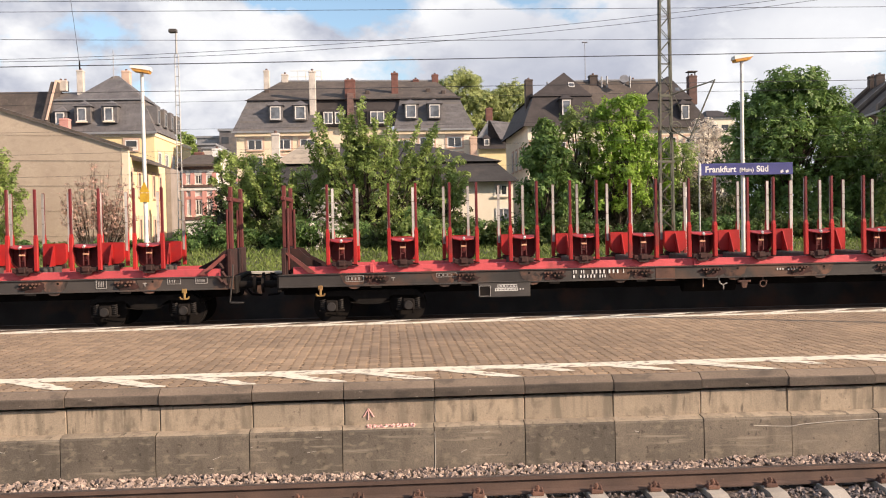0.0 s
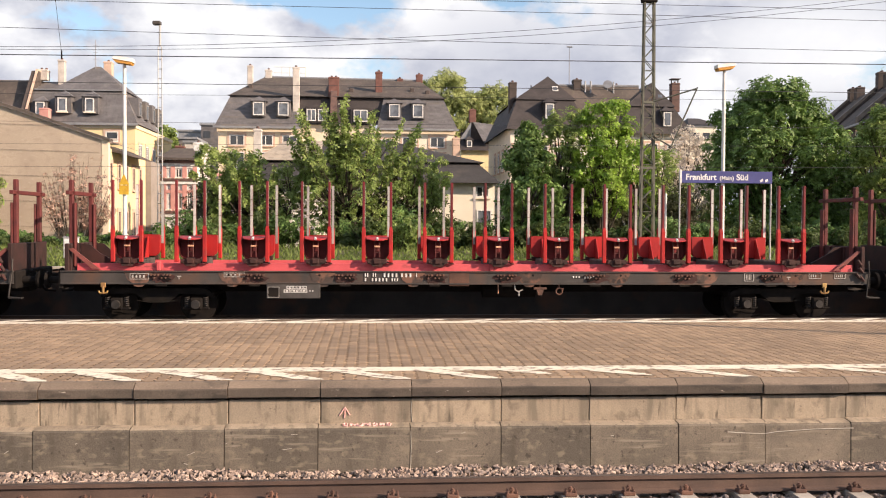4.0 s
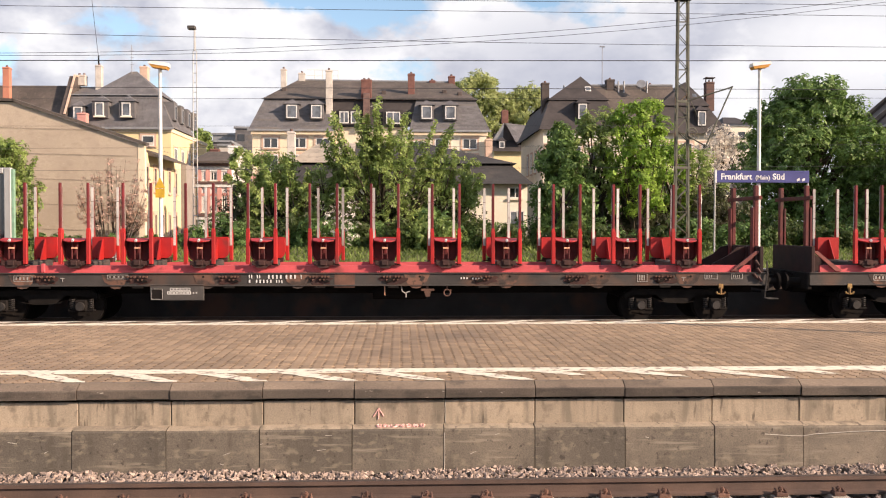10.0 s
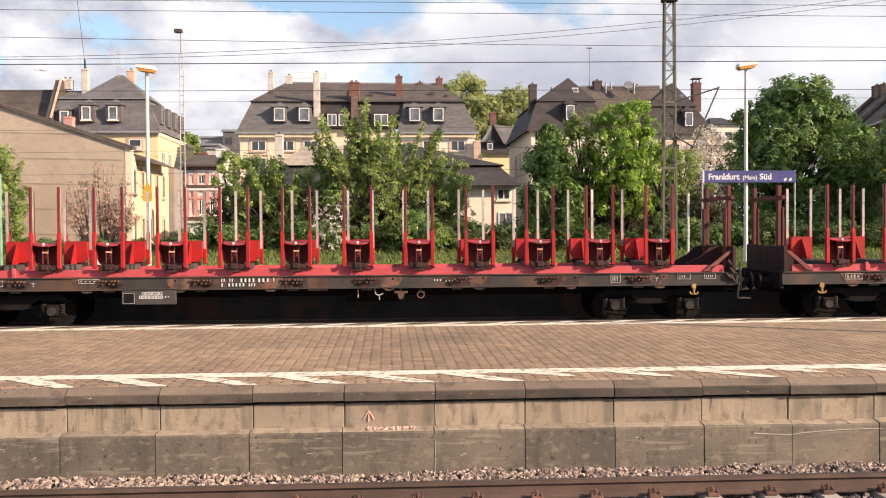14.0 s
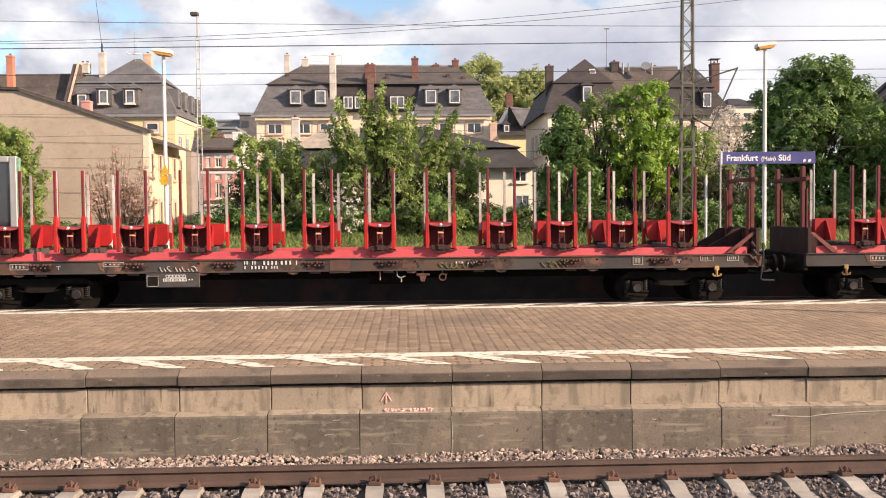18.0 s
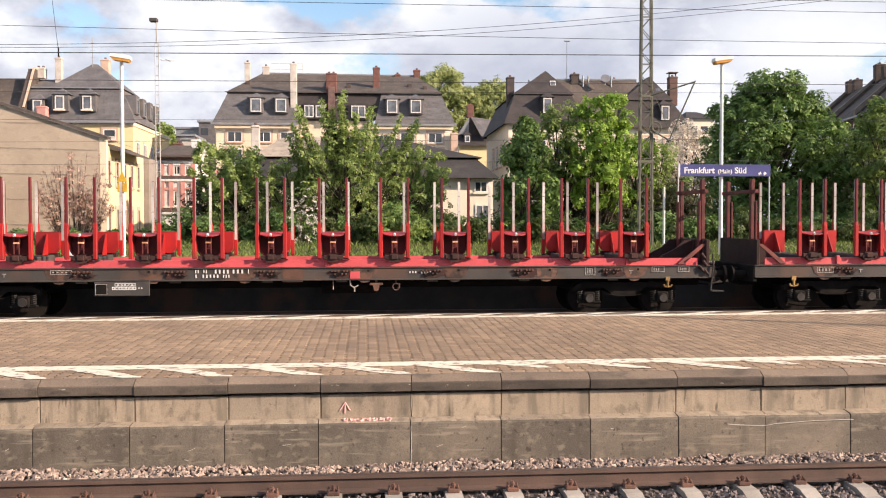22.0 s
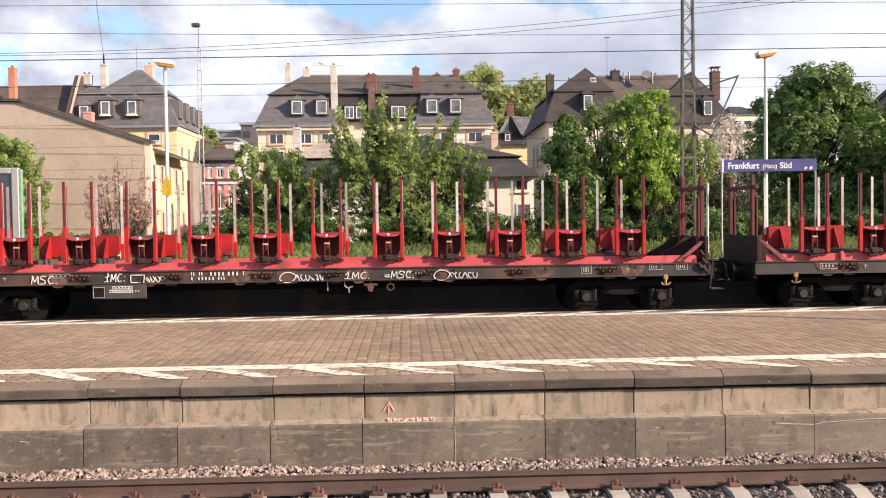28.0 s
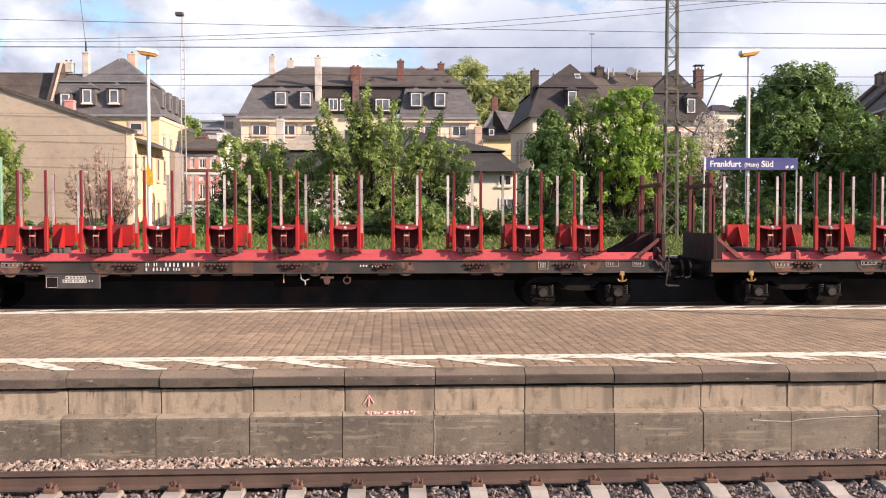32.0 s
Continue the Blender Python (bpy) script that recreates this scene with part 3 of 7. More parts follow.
def paving():
    """Interlocking pavers: every one a solid piece with recessed joints."""
    L, W = 0.20, 0.1365
    g, c = 0.0085, L / 2 - 0.0016
    a, wv = W / 2 - g, 0.023
    # waved long sides, so that the rows lock into one another
    o = [(-a + wv, -c), (a + wv, -c), (a - wv, -c * 0.30), (a + wv, c * 0.30), (a - wv, c), (-a - wv, c), (-a + wv, c * 0.30), (-a - wv, -c * 0.30)]
    n = len(o)
    def solid(dx, dy, dz):
        v = [(x * 0.95 + dx, y * 0.995 + dy, dz) for x, y in o] + [(x + dx, y + dy, dz - 0.007) for x, y in o] + [(x + dx, y + dy, -0.05) for x, y in o]
        f = [tuple(range(n))]
        for r in (0, n):
            f += [(r + i, r + n + i, r + n + (i + 1) % n, r + (i + 1) % n) for i in range(n)]
        return v, f
    v, f = solid(0, 0, 0)
    piece = Build().add(v, f).mesh("paver", [PAVER])
    rest = Build()
    rnd = random.Random(7)
    rows = int((16.98 - 10.43) / L)
    cols = int(40 / W)
    for j in range(rows):
        y = 10.43 + (j + 0.5) * L
        for i in range(cols):
            x = -15 + (i + 0.5) * W
            if 0.0 < x < 3.6 and 11.3 < y < 13.3:
                part("paver", piece, None, platform, at=pose(x, y, rnd.uniform(-0.003, 0.0), 0, 0, rnd.uniform(-0.8, 0.8)))
            else:
                v, f = solid(x, y, rnd.uniform(-0.003, 0.0))
                rest.add(v, f)
    tagged(part("pavers", rest, PAVER, platform), "interlocking brown paving stones", kind="stuff")
    wide = Build().box(-200, -15.0, 10.43, 17.0, -0.05, -0.004).box(cols * W - 15, 200, 10.43, 17.0, -0.05, -0.004)
    part("paving_beyond", wide, PAVER, platform)


def track(name, y, zr, x0, x1, sleepers=True, phase=0.0, pitch=0.527):
    tr = empty(name, pose(0, 0, 0), "railway track with rusty rails on concrete sleepers", "railway track", kind="structure")
    half = 0.75
    for s in (-1, 1):
        yy = y + s * half
        prof = [(-0.036, 0.0), (0.036, 0.0), (0.036, -0.035), (0.010, -0.05), (0.010, -0.135), (0.07, -0.150), (0.07, -0.168), (-0.07, -0.168), (-0.07, -0.150), (-0.010, -0.135), (-0.010, -0.05), (-0.036, -0.035)]
        part("rail", Build().prism([(yy + a, zr + c) for a, c in prof], x0, x1, axis="x"), RAIL, tr)
        part("rail_head", Build().box(x0, x1, yy - 0.028, yy + 0.028, zr + 0.0005, zr + 0.003), RAILTOP, tr, "polished running surface")
    if sleepers:
        sl = Build().prism([(y - 1.3, zr - 0.36), (y + 1.3, zr - 0.36), (y + 1.3, zr - 0.215), (y + 1.05, zr - 0.165), (y + 0.45, zr - 0.165), (y + 0.3, zr - 0.21), (y - 0.3, zr - 0.21), (y - 0.45, zr - 0.165), (y - 1.05, zr - 0.165), (y - 1.3, zr - 0.215)], -0.083, 0.083, axis="x").mesh("sleeper", [SLEEPER])
        clip = Build()
        for s in (-1, 1):
            for d in (-1, 1):
                yy = y + s * half + d * 0.115
                clip.cbox(-0.06, 0.06, yy - 0.05, yy + 0.05, zr - 0.165, zr - 0.125, 0.008)
                clip.tube((0, yy, zr - 0.13), (0, yy, zr - 0.07), 0.016, 0.014, 6)
                clip.tube((0, yy, zr - 0.10), (0, yy, zr - 0.085), 0.026, 0.026, 6)
                clip.tube((-0.045, yy - d * 0.03, zr - 0.10), (-0.045, yy + d * 0.045, zr - 0.125), 0.010, 0.010, 5)
                clip.tube((0.045, yy - d * 0.03, zr - 0.10), (0.045, yy + d * 0.045, zr - 0.125), 0.010, 0.010, 5)
        clip = clip.mesh("rail_fastener", [RUST])
        k0, k1 = int((x0 - phase) / pitch) + 1, int((x1 - phase) / pitch)
        for k in range(k0, k1):
            s = part("sleeper", sl, None, tr, at=pose(phase + k * pitch, 0, 0))
            part("rail_fastener", clip, None, s)
    return tr


NEAR_Y = 8.40
SLEEPER_AT, SLEEPER_STEP = 0.259, 0.577
track("track_near", NEAR_Y, -0.76, -13, 16, True, SLEEPER_AT, SLEEPER_STEP)
track("track_middle", 18.85, -0.80, -60, 60, False)
track("track_train", TRAIN_Y, RAIL_Z, -320, 330, False)


def ballast():
    rnd = random.Random(11)
    shapes = []
    for k in range(6):
        pts = []
        for i in range(6):
            d = Vector(((1, 0, 0), (-1, 0, 0), (0, 1, 0), (0, -1, 0), (0, 0, 1), (0, 0, -1))[i])
            pts.append(d * rnd.uniform(0.7, 1.25) + Vector((rnd.uniform(-.3, .3), rnd.uniform(-.3, .3), rnd.uniform(-.3, .3))))
        shapes.append(pts)
    faces = [(0, 2, 4), (2, 1, 4), (1, 3, 4), (3, 0, 4), (2, 0, 5), (1, 2, 5), (3, 1, 5), (0, 3, 5)]
    b = Build()
    def stone(x, y, z, r, slot=0):
        q = Euler((rnd.uniform(0, 6.3), rnd.uniform(0, 6.3), rnd.uniform(0, 6.3))).to_matrix()
        b.add([q @ p * r + Vector((x, y, z)) for p in shapes[rnd.randrange(6)]], faces, slot)
    for i in range(13000):
        x, y = rnd.uniform(-10, 13.5), rnd.uniform(9.22, 10.15)
        hump = -0.965 + 0.05 * noise.noise(Vector((x * 1.3, y * 2, 0))) + 0.05 * (y - 9.3)
        stone(x, y, hump, rnd.uniform(0.016, 0.040))
    for i in range(15000):
        x, y = rnd.uniform(-8.5, 11.0), rnd.uniform(7.2, 9.06)
        off = (x - SLEEPER_AT + SLEEPER_STEP / 2) % SLEEPER_STEP - SLEEPER_STEP / 2
        if abs(off) > 0.115:
            stone(x, y, -0.962 + rnd.uniform(-0.02, 0.015) + 0.02 * noise.noise(Vector((x * 2, y * 2, 4))), rnd.uniform(0.014, 0.034), 1)
    tagged(part("ballast_stones", b, [STONE, BED_STONE]), "loose brown and grey ballast stones", "ballast", kind="stuff")
    bed = Build().prism([(5.5, -1.05), (6.6, -0.985), (10.12, -0.985), (10.12, -1.05)], -200, 200, axis="x")
    tagged(part("ballast_bed", bed, BALLAST), "bed of crushed stone", "ballast", kind="structure")


chalk_marks()
markings()
ballast()

# ---- the train ----
PITCH, HALF = 21.92, 10.40
BUNKS = [-8.81 + 1.555 * i for i in range(12)]
# way of the train: seconds and the place of one wagon's middle
WAY = [(0, -58.097), (2, -38.73), (4, -19.073), (6, 1.067), (8, 21.748), (10, 42.931), (12, 64.515), (14, 86.368), (16, 108.352),
       (18, 130.343), (20, 152.248), (22, 174.011), (24, 195.621), (26, 217.113), (28, 238.561), (30, 260.069), (32, 281.756)]


def stake_mesh():
    """A stake: wide foot sleeve, slim upper post, bare wear strip on the inner side (+y)."""
    b = Build()
    b.cbox(-0.048, 0.048, -0.055, 0.055, 1.53, 2.36, 0.012)
    b.add([(-0.044, -0.05, 2.36), (0.044, -0.05, 2.36), (0.044, 0.05, 2.36), (-0.044, 0.05, 2.36),
           (-0.032, -0.04, 2.44), (0.032, -0.04, 2.44), (0.032, 0.04, 2.44), (-0.032, 0.04, 2.44)],
          [(0, 1, 5, 4), (1, 2, 6, 5), (2, 3, 7, 6), (3, 0, 4, 7)])
    b.cbox(-0.031, 0.031, -0.036, 0.040, 2.42, 3.575, 0.008, 3)
    b.box(-0.034, 0.034, 0.041, 0.060, 1.95, 3.565, 1)
    for z in (2.72, 3.16):
        b.box(-0.035, 0.035, 0.059, 0.063, z, z + 0.012, 2)
    return b.mesh("stake", [RED, SILVER, RUST, STAKE_RED])


def bunk_meshes():
    """One end of a log bunk: plate set back between cheeks, rim, reflector, latch and foot."""
    b = Build()
    def outline(w, z0):
        q = [(-w, 2.17), (-w, 1.80)] + [(-w + 0.14 * (1 - math.cos(a)), 1.80 - (1.80 - z0) * math.sin(a)) for a in (0.4, 0.8, 1.2, 1.57)]
        return q + [(-x, z) for x, z in reversed(q)]
    def mouth(z):
        return -0.09 + 0.38 * (2.17 - z)
    out, inn = outline(0.302, 1.605), outline(0.285, 1.622)
    n = len(out)
    b.add([(x, 0.235, z) for x, z in out] + [(x, mouth(z) + 0.06 * (z > 2.1), z) for x, z in out] + [(x, mouth(z) + 0.06 * (z > 2.1), z) for x, z in inn] + [(x, 0.215, z) for x, z in inn],
          [(r * n + i, r * n + i + 1, (r + 1) * n + i + 1, (r + 1) * n + i) for r in range(3) for i in range(n - 1)]
          + [tuple(range(n)), tuple(range(4 * n - 1, 3 * n - 1, -1)), (0, n, 2 * n, 3 * n), (n - 1, 4 * n - 1, 3 * n - 1, 2 * n - 1), (0, 3 * n, 4 * n - 1, n - 1)])
    # lip and inner faces take the red with the recess shade in it
    b.m[n - 1:3 * (n - 1)] = [1] * (2 * (n - 1))
    b.m[3 * (n - 1) + 1] = 1
    plate = b.mesh("bunk_end", [RED, CUP])
    rim = Build().add([(-0.30, 0.23, 2.19), (0.30, 0.23, 2.19), (0.26, -0.07, 2.135), (0.12, -0.15, 2.11), (-0.12, -0.15, 2.11), (-0.26, -0.07, 2.135),
                       (-0.30, 0.23, 2.172), (0.30, 0.23, 2.172), (0.26, -0.07, 2.115), (0.12, -0.15, 2.09), (-0.12, -0.15, 2.09), (-0.26, -0.07, 2.115)],
                      [(0, 5, 4, 3, 2, 1), (6, 7, 8, 9, 10, 11)] + [(i, (i + 1) % 6, (i + 1) % 6 + 6, i + 6) for i in range(6)]).mesh("rim", [RED])
    dot = Build().tube((0, -0.16, 2.115), (0, -0.10, 2.15), 0.032, 0.032, 10).mesh("reflector", [WHITE])
    lt = Build().cbox(-0.070, 0.070, -0.035, 0.03, 1.918, 1.960, 0.006, 1)
    for x in (-0.062, 0.062):
        lt.cbox(x - 0.014, x + 0.014, -0.02, 0.015, 1.66, 1.92, 0.004, 2).cbox(x - 0.012, x + 0.012, 0.0, 0.06, 1.95, 2.08, 0.004, 2)
    lt.cbox(-0.075, 0.075, -0.01, 0.02, 1.775, 1.795, 0.004, 2).cbox(-0.05, 0.05, 0.06, 0.215, 1.80, 2.05, 0.012, 0)
    latch = lt.mesh("latch", [CUP, LATCH, MAROON])
    ft = Build().prism([(-0.19, 1.49), (0.19, 1.49), (0.18, 1.54), (0.12, 1.57), (0.10, 1.64), (-0.10, 1.64), (-0.12, 1.57), (-0.18, 1.54)], -0.05, 0.18)
    ft.cbox(-0.08, 0.08, -0.09, -0.05, 1.50, 1.62, 0.01)
    ft.prism([(-0.11, 1.43), (0.11, 1.43), (0.17, 1.495), (-0.17, 1.495)], -0.05, 0.18)
    ft.prism([(0.15, 1.52), (0.42, 1.49), (0.40, 1.52), (0.16, 1.58)], 0.02, 0.10)
    ft.cbox(-0.25, 0.25, -0.03, 0.16, 1.500, 1.612, 0.01)
    for x in (-0.17, 0.17):
        ft.tube((x, -0.075, 1.525), (x, -0.05, 1.525), 0.022, 0.022, 6)
    foot = ft.mesh("foot", [FOOT])
    return plate, (("rim", rim), ("reflector", dot), ("latch", latch), ("foot", foot))


def bogie_parts():
    fr = Build()
    for s in (-1, 1):
        y = s * 1.0
        fr.prism([(-1.35, 0.62), (-1.2, 0.70), (-0.55, 0.72), (-0.3, 0.52), (0.3, 0.52), (0.55, 0.72), (1.2, 0.70), (1.35, 0.62), (1.35, 0.74), (1.15, 0.86), (-1.15, 0.86), (-1.35, 0.74)], y - 0.06, y + 0.06)
    fr.cbox(-0.3, 0.3, -1.05, 1.05, 0.55, 0.86, 0.03)
    fr.cbox(-1.4, -1.3, -1.0, 1.0, 0.62, 0.76, 0.02).cbox(1.3, 1.4, -1.0, 1.0, 0.62, 0.76, 0.02)
    # bogie frame and axle boxes near-black: underframe shade put into their colour
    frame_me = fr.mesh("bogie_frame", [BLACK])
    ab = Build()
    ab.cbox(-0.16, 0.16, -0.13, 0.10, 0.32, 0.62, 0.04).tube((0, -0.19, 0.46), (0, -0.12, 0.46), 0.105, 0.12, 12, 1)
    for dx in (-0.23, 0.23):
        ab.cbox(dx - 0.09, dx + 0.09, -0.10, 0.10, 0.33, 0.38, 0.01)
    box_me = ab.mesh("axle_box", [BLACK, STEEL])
    sp = Build()
    pts = [(0.062 * math.cos(a), 0.062 * math.sin(a), 0.38 + 0.26 * a / (2 * math.pi * 5)) for a in [i * 2 * math.pi / 9 for i in range(46)]]
    sp.path(pts, 0.014, 5)
    spring_me = sp.mesh("spring", [STEEL])
    w = Build()
    for s in (-1, 1):
        y = s * 0.75
        w.tube((0, y - 0.065, 0), (0, y + 0.065, 0), 0.46, 0.46, 22, 0)
        w.tube((0, y + s * 0.066 - 0.004, 0), (0, y + s * 0.066 + 0.004, 0), 0.38, 0.36, 22, 1)
        w.tube((0, y - s * 0.065, 0), (0, y - s * 0.095, 0), 0.49, 0.49, 22, 0)
        for k in range(4):
            a = k * math.pi / 2
            w.tube((0.25 * math.cos(a), y + s * 0.06, 0.25 * math.sin(a)), (0.25 * math.cos(a), y + s * 0.08, 0.25 * math.sin(a)), 0.05, 0.04, 8, 0)
    w.tube((0, -1.02, 0), (0, 1.02, 0), 0.08, 0.08, 10, 0)
    # wheel faces equally dark, shade beneath the sill coloured in
    wheel_me = w.mesh("wheelset", [BLACK, BLACK])
    return frame_me, box_me, spring_me, wheel_me


def bars(b, x, z, w, h, count, rnd, y=-0.004, slot=0):
    """A row of plain bars in place of lettering."""
    step = w / count
    for i in range(count):
        if rnd.random() < 0.96:
            b.box(x + i * step, x + i * step + step * 0.42, y - 0.003, y, z, z + h, slot)


def plate_frame(b, x, z, w, h, y, t=0.014):
    b.box(x, x + w, y - 0.003, y, z, z + t).box(x, x + w, y - 0.003, y, z + h - t, z + h)
    b.box(x, x + t, y - 0.003, y, z + t, z + h - t).box(x + w - t, x + w, y - 0.003, y, z + t, z + h - t)


def build_wagon():
    wg = empty("stake_wagon", pose(0, TRAIN_Y, RAIL_Z), "empty red and black timber wagon with upright stakes on the track", "freight wagon", "wagons of the timber train")
    sill = Build()
    h = HALF
    for s in (-1, 1):
        prof = [(s * 1.34, 0.98), (s * 1.40, 0.98), (s * 1.40, 1.005), (s * 1.365, 1.01), (s * 1.365, 1.285), (s * 1.40, 1.29), (s * 1.40, 1.31), (s * 1.34, 1.31)]
        part("side_sill", Build().prism(prof, -h, h, axis="x"), SILL, wg, "grimy black side sill with rusty patches")
        web = Build()
        web.prism([(s * 1.09, 1.312), (s * 1.175, 1.312), (s * 1.165, 1.490), (s * 1.12, 1.495)], -h + 0.35, h - 0.35, axis="x")
        part("side_rail", web, RED_WEB, wg, "faded red side rail")
        part("deck_edge", Build().box(-h + 0.1, h - 0.1, min(s * 0.98, s * 1.338), max(s * 0.98, s * 1.338), 1.290, 1.309), SILL, wg)
        for x in (-9.36 + 1.3, 0.35, 8.15):
            pk = Build().cbox(x - 0.05, x + 0.05, s * 1.20 - 0.035, s * 1.20 + 0.035, 1.31, 1.545, 0.015)
            part("rail_post", pk, RED_WEB, wg)
    part("floor", Build().box(-h + 0.1, h - 0.1, -1.2, 1.2, 1.18, 1.26), WOODFLOOR, wg, "dark worn floor")
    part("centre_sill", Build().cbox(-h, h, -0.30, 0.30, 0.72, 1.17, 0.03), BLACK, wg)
    cross = Build().cbox(-0.17, 0.17, -1.10, 1.10, 1.26, 1.555, 0.02)
    for i in range(24):
        cross.box(-0.16, 0.16, -1.05 + i * 0.09, -1.02 + i * 0.09, 1.554, 1.572)
    for s in (-1, 1):
        cross.prism([(s * 1.05, 1.45), (s * 1.05, 2.13), (s * 0.98, 2.13), (s * 0.60, 1.52), (s * 0.60, 1.45)], -0.012, 0.012, 1, axis="x")
    cross = cross.mesh("bolster", [BEAM, RED])
    rg = random.Random(12)
    def gusset_mesh(side):
        """Bolted bracket smeared with rust, and beside it a rusty plate that hangs below the sill."""
        ragged = []
        for i in range(22):
            a = i * math.tau / 22
            k = rg.uniform(0.62, 1.12)
            ragged.append((0.36 * k * math.cos(a), max(0.985, min(1.275, 1.14 + 0.15 * k * math.sin(a)))))
        gus = Build().prism(ragged, -1.376, -1.367, 2)
        gus.prism([(side * x, z) for x, z in ((0.26, 1.272), (0.46, 1.282), (0.92, 1.278), (0.84, 1.09), (0.74, 1.02), (0.68, 0.935), (0.58, 0.912), (0.47, 0.925), (0.39, 0.985), (0.33, 1.06))], -1.374, -1.3665)
        gus.cbox(-0.15, 0.12, -1.41, -1.367, 0.925, 0.972, 0.006, 1)
        gus.prism([(-0.24 * side, 1.09), (-0.20 * side, 1.13), (0.02 * side, 1.20), (0.06 * side, 1.17), (-0.12 * side, 1.07)], -1.415, -1.367, 1)
        for dx in (-0.25, -0.17, -0.09, 0.05, 0.13, 0.21):
            gus.tube((dx, -1.43, 1.215), (dx, -1.367, 1.215), 0.028, 0.028, 6, 3)
        for dx in (-0.18, 0.0, 0.10):
            gus.tube((dx, -1.43, 1.14), (dx, -1.367, 1.14), 0.024, 0.024, 6, 3)
        gus.tube((side * 0.66, -1.38, 1.215), (side * 0.66, -1.374, 1.215), 0.03, 0.03, 8, 1)
        return gus.mesh("gusset", [GUSSET, BLACK, FOOT, RUST])
    gussets = [(x, gusset_mesh(-1 if x < 0 else 1)) for x in (-7.94, -5.65, -3.38, -1.11, 0.75, 3.05, 5.41, 7.73)]
    (plate_me, fittings), stake_me = bunk_meshes(), stake_mesh()
    for x in BUNKS:
        part("bolster", cross, None, wg, at=pose(x, 0, 0))
        for s in (1, -1):
            be = part("bunk_end", plate_me, None, wg, at=pose(x, -s * 1.27, 0, 0, 0, 0 if s == 1 else 180))
            for name, me in fittings:
                part(name, me, None, be)
            for dx in (-0.345, 0.345):
                part("stake", stake_me, None, be, at=pose(dx, 0, 0))
    for x, me in gussets:
        part("gusset", me, None, wg, at=pose(x, 0, 0))
    for k, e in enumerate((-1, 1)):
        x = e * (h - 0.12)
        ef = Build()
        ef.cbox(x - 0.05, x + 0.05, -1.28, 1.28, 1.20, 1.98, 0.015)
        for y in (-1.15, -0.4, 0.4, 1.15):
            ef.cbox(x - e * 0.05 - 0.04, x - e * 0.05 + 0.04, y - 0.04, y + 0.04, 1.26, 1.96, 0.01)
        bh = part("bulkhead", ef, BULKHEAD, wg, "rusty brown end bulkhead")
        for y in (-0.84, 0.84):
            part("end_post", Build().cbox(x - 0.05, x + 0.05, y - 0.07, y + 0.07, 1.98, 3.58, 0.012).cbox(x - e * 0.09 - 0.025, x - e * 0.09 + 0.025, y - 0.09, y + 0.09, 1.40, 3.0, 0.01), MAROON, bh)
        part("crossbar", Build().cbox(x - 0.05, x + 0.05, -1.16, 1.16, 3.20, 3.30, 0.01), MAROON, bh)
        for y in (-1.21, 1.21):
            br = Build().prism([(x - e * 0.02, 1.86), (x - e * 0.14, 1.86), (x - e * 0.80, 1.34), (x - e * 0.62, 1.34)], y - 0.03, y + 0.03)
            part("brace", br, BRACE, bh)
        for y in (-0.25, 1.00):
            gp = Build().prism([(x - e * 0.05, 1.96), (x - e * 0.30, 1.93), (x - e * 0.52, 1.72), (x - e * 0.95, 1.50), (x - e * 0.95, 1.30), (x - e * 0.05, 1.30)], y - 0.03, y + 0.03)
            part("gusset_plate", gp, BULKHEAD, bh)
        hb = Build().cbox(e * h - 0.06, e * h + 0.06, -1.35, 1.35, 0.86, 1.30, 0.02)
        part("headstock", hb, BLACK, wg)
        for y in (-0.875, 0.875):
            bf = Build().tube((e * h, y, 1.06), (e * (h + 0.42), y, 1.06), 0.10, 0.09, 12).tube((e * (h + 0.42), y, 1.06), (e * (h + 0.48), y, 1.06), 0.21, 0.23, 16)
            part("buffer", bf, BLACK, wg)
        hk = Build().cbox(min(e * h, e * (h + 0.52)), max(e * h, e * (h + 0.52)), -0.05, 0.05, 0.98, 1.08, 0.02)
        part("coupling", hk, BLACK, wg)
        hk = Build().path([(e * h, 0.35, 1.0), (e * (h + 0.2), 0.34, 0.72), (e * (h + 0.48), 0.3, 0.70)], 0.03)
        part("brake_hose", hk, BLACK, wg)
        hk = Build().path([(e * h, -0.45, 1.18), (e * (h + 0.25), -0.4, 1.30), (e * (h + 0.50), -0.36, 1.27)], 0.025)
        part("cable_loop", hk, BLACK, wg)
        # yellow lashing hook under the sill
        hx = -9.36 if e < 0 else 9.17
        yh = Build().cbox(hx - 0.06, hx + 0.06, -1.42, -1.38, 0.90, 1.02, 0.01)
        yh.path([(hx - 0.11, -1.41, 0.82), (hx - 0.09, -1.41, 0.77), (hx, -1.41, 0.755), (hx + 0.09, -1.41, 0.77), (hx + 0.11, -1.41, 0.82)], 0.022)
        yh.tube((hx, -1.41, 0.93), (hx, -1.41, 0.76), 0.035, 0.028, 8)
        part("lashing_hook", yh, OCHRE, wg, "rusty yellow lashing hook")
        bg = empty("bogie", pose(e * 8.12, 0, 0), "", "")
        bg.parent = wg
        frame_me, box_me, spring_me, wheel_me = BOGIE
        part("bogie_frame", frame_me, None, bg)
        for dx in (-0.98, 0.98):
            part("wheelset", wheel_me, None, bg, at=pose(dx, 0, 0.46))
            for s in (-1, 1):
                part("axle_box", box_me, None, bg, at=pose(dx, s * 1.10, 0, 0, 0, 0 if s < 0 else 180))
                for d in (-0.23, 0.23):
                    part("spring", spring_me, None, bg, at=pose(dx + d, s * 1.12, 0))
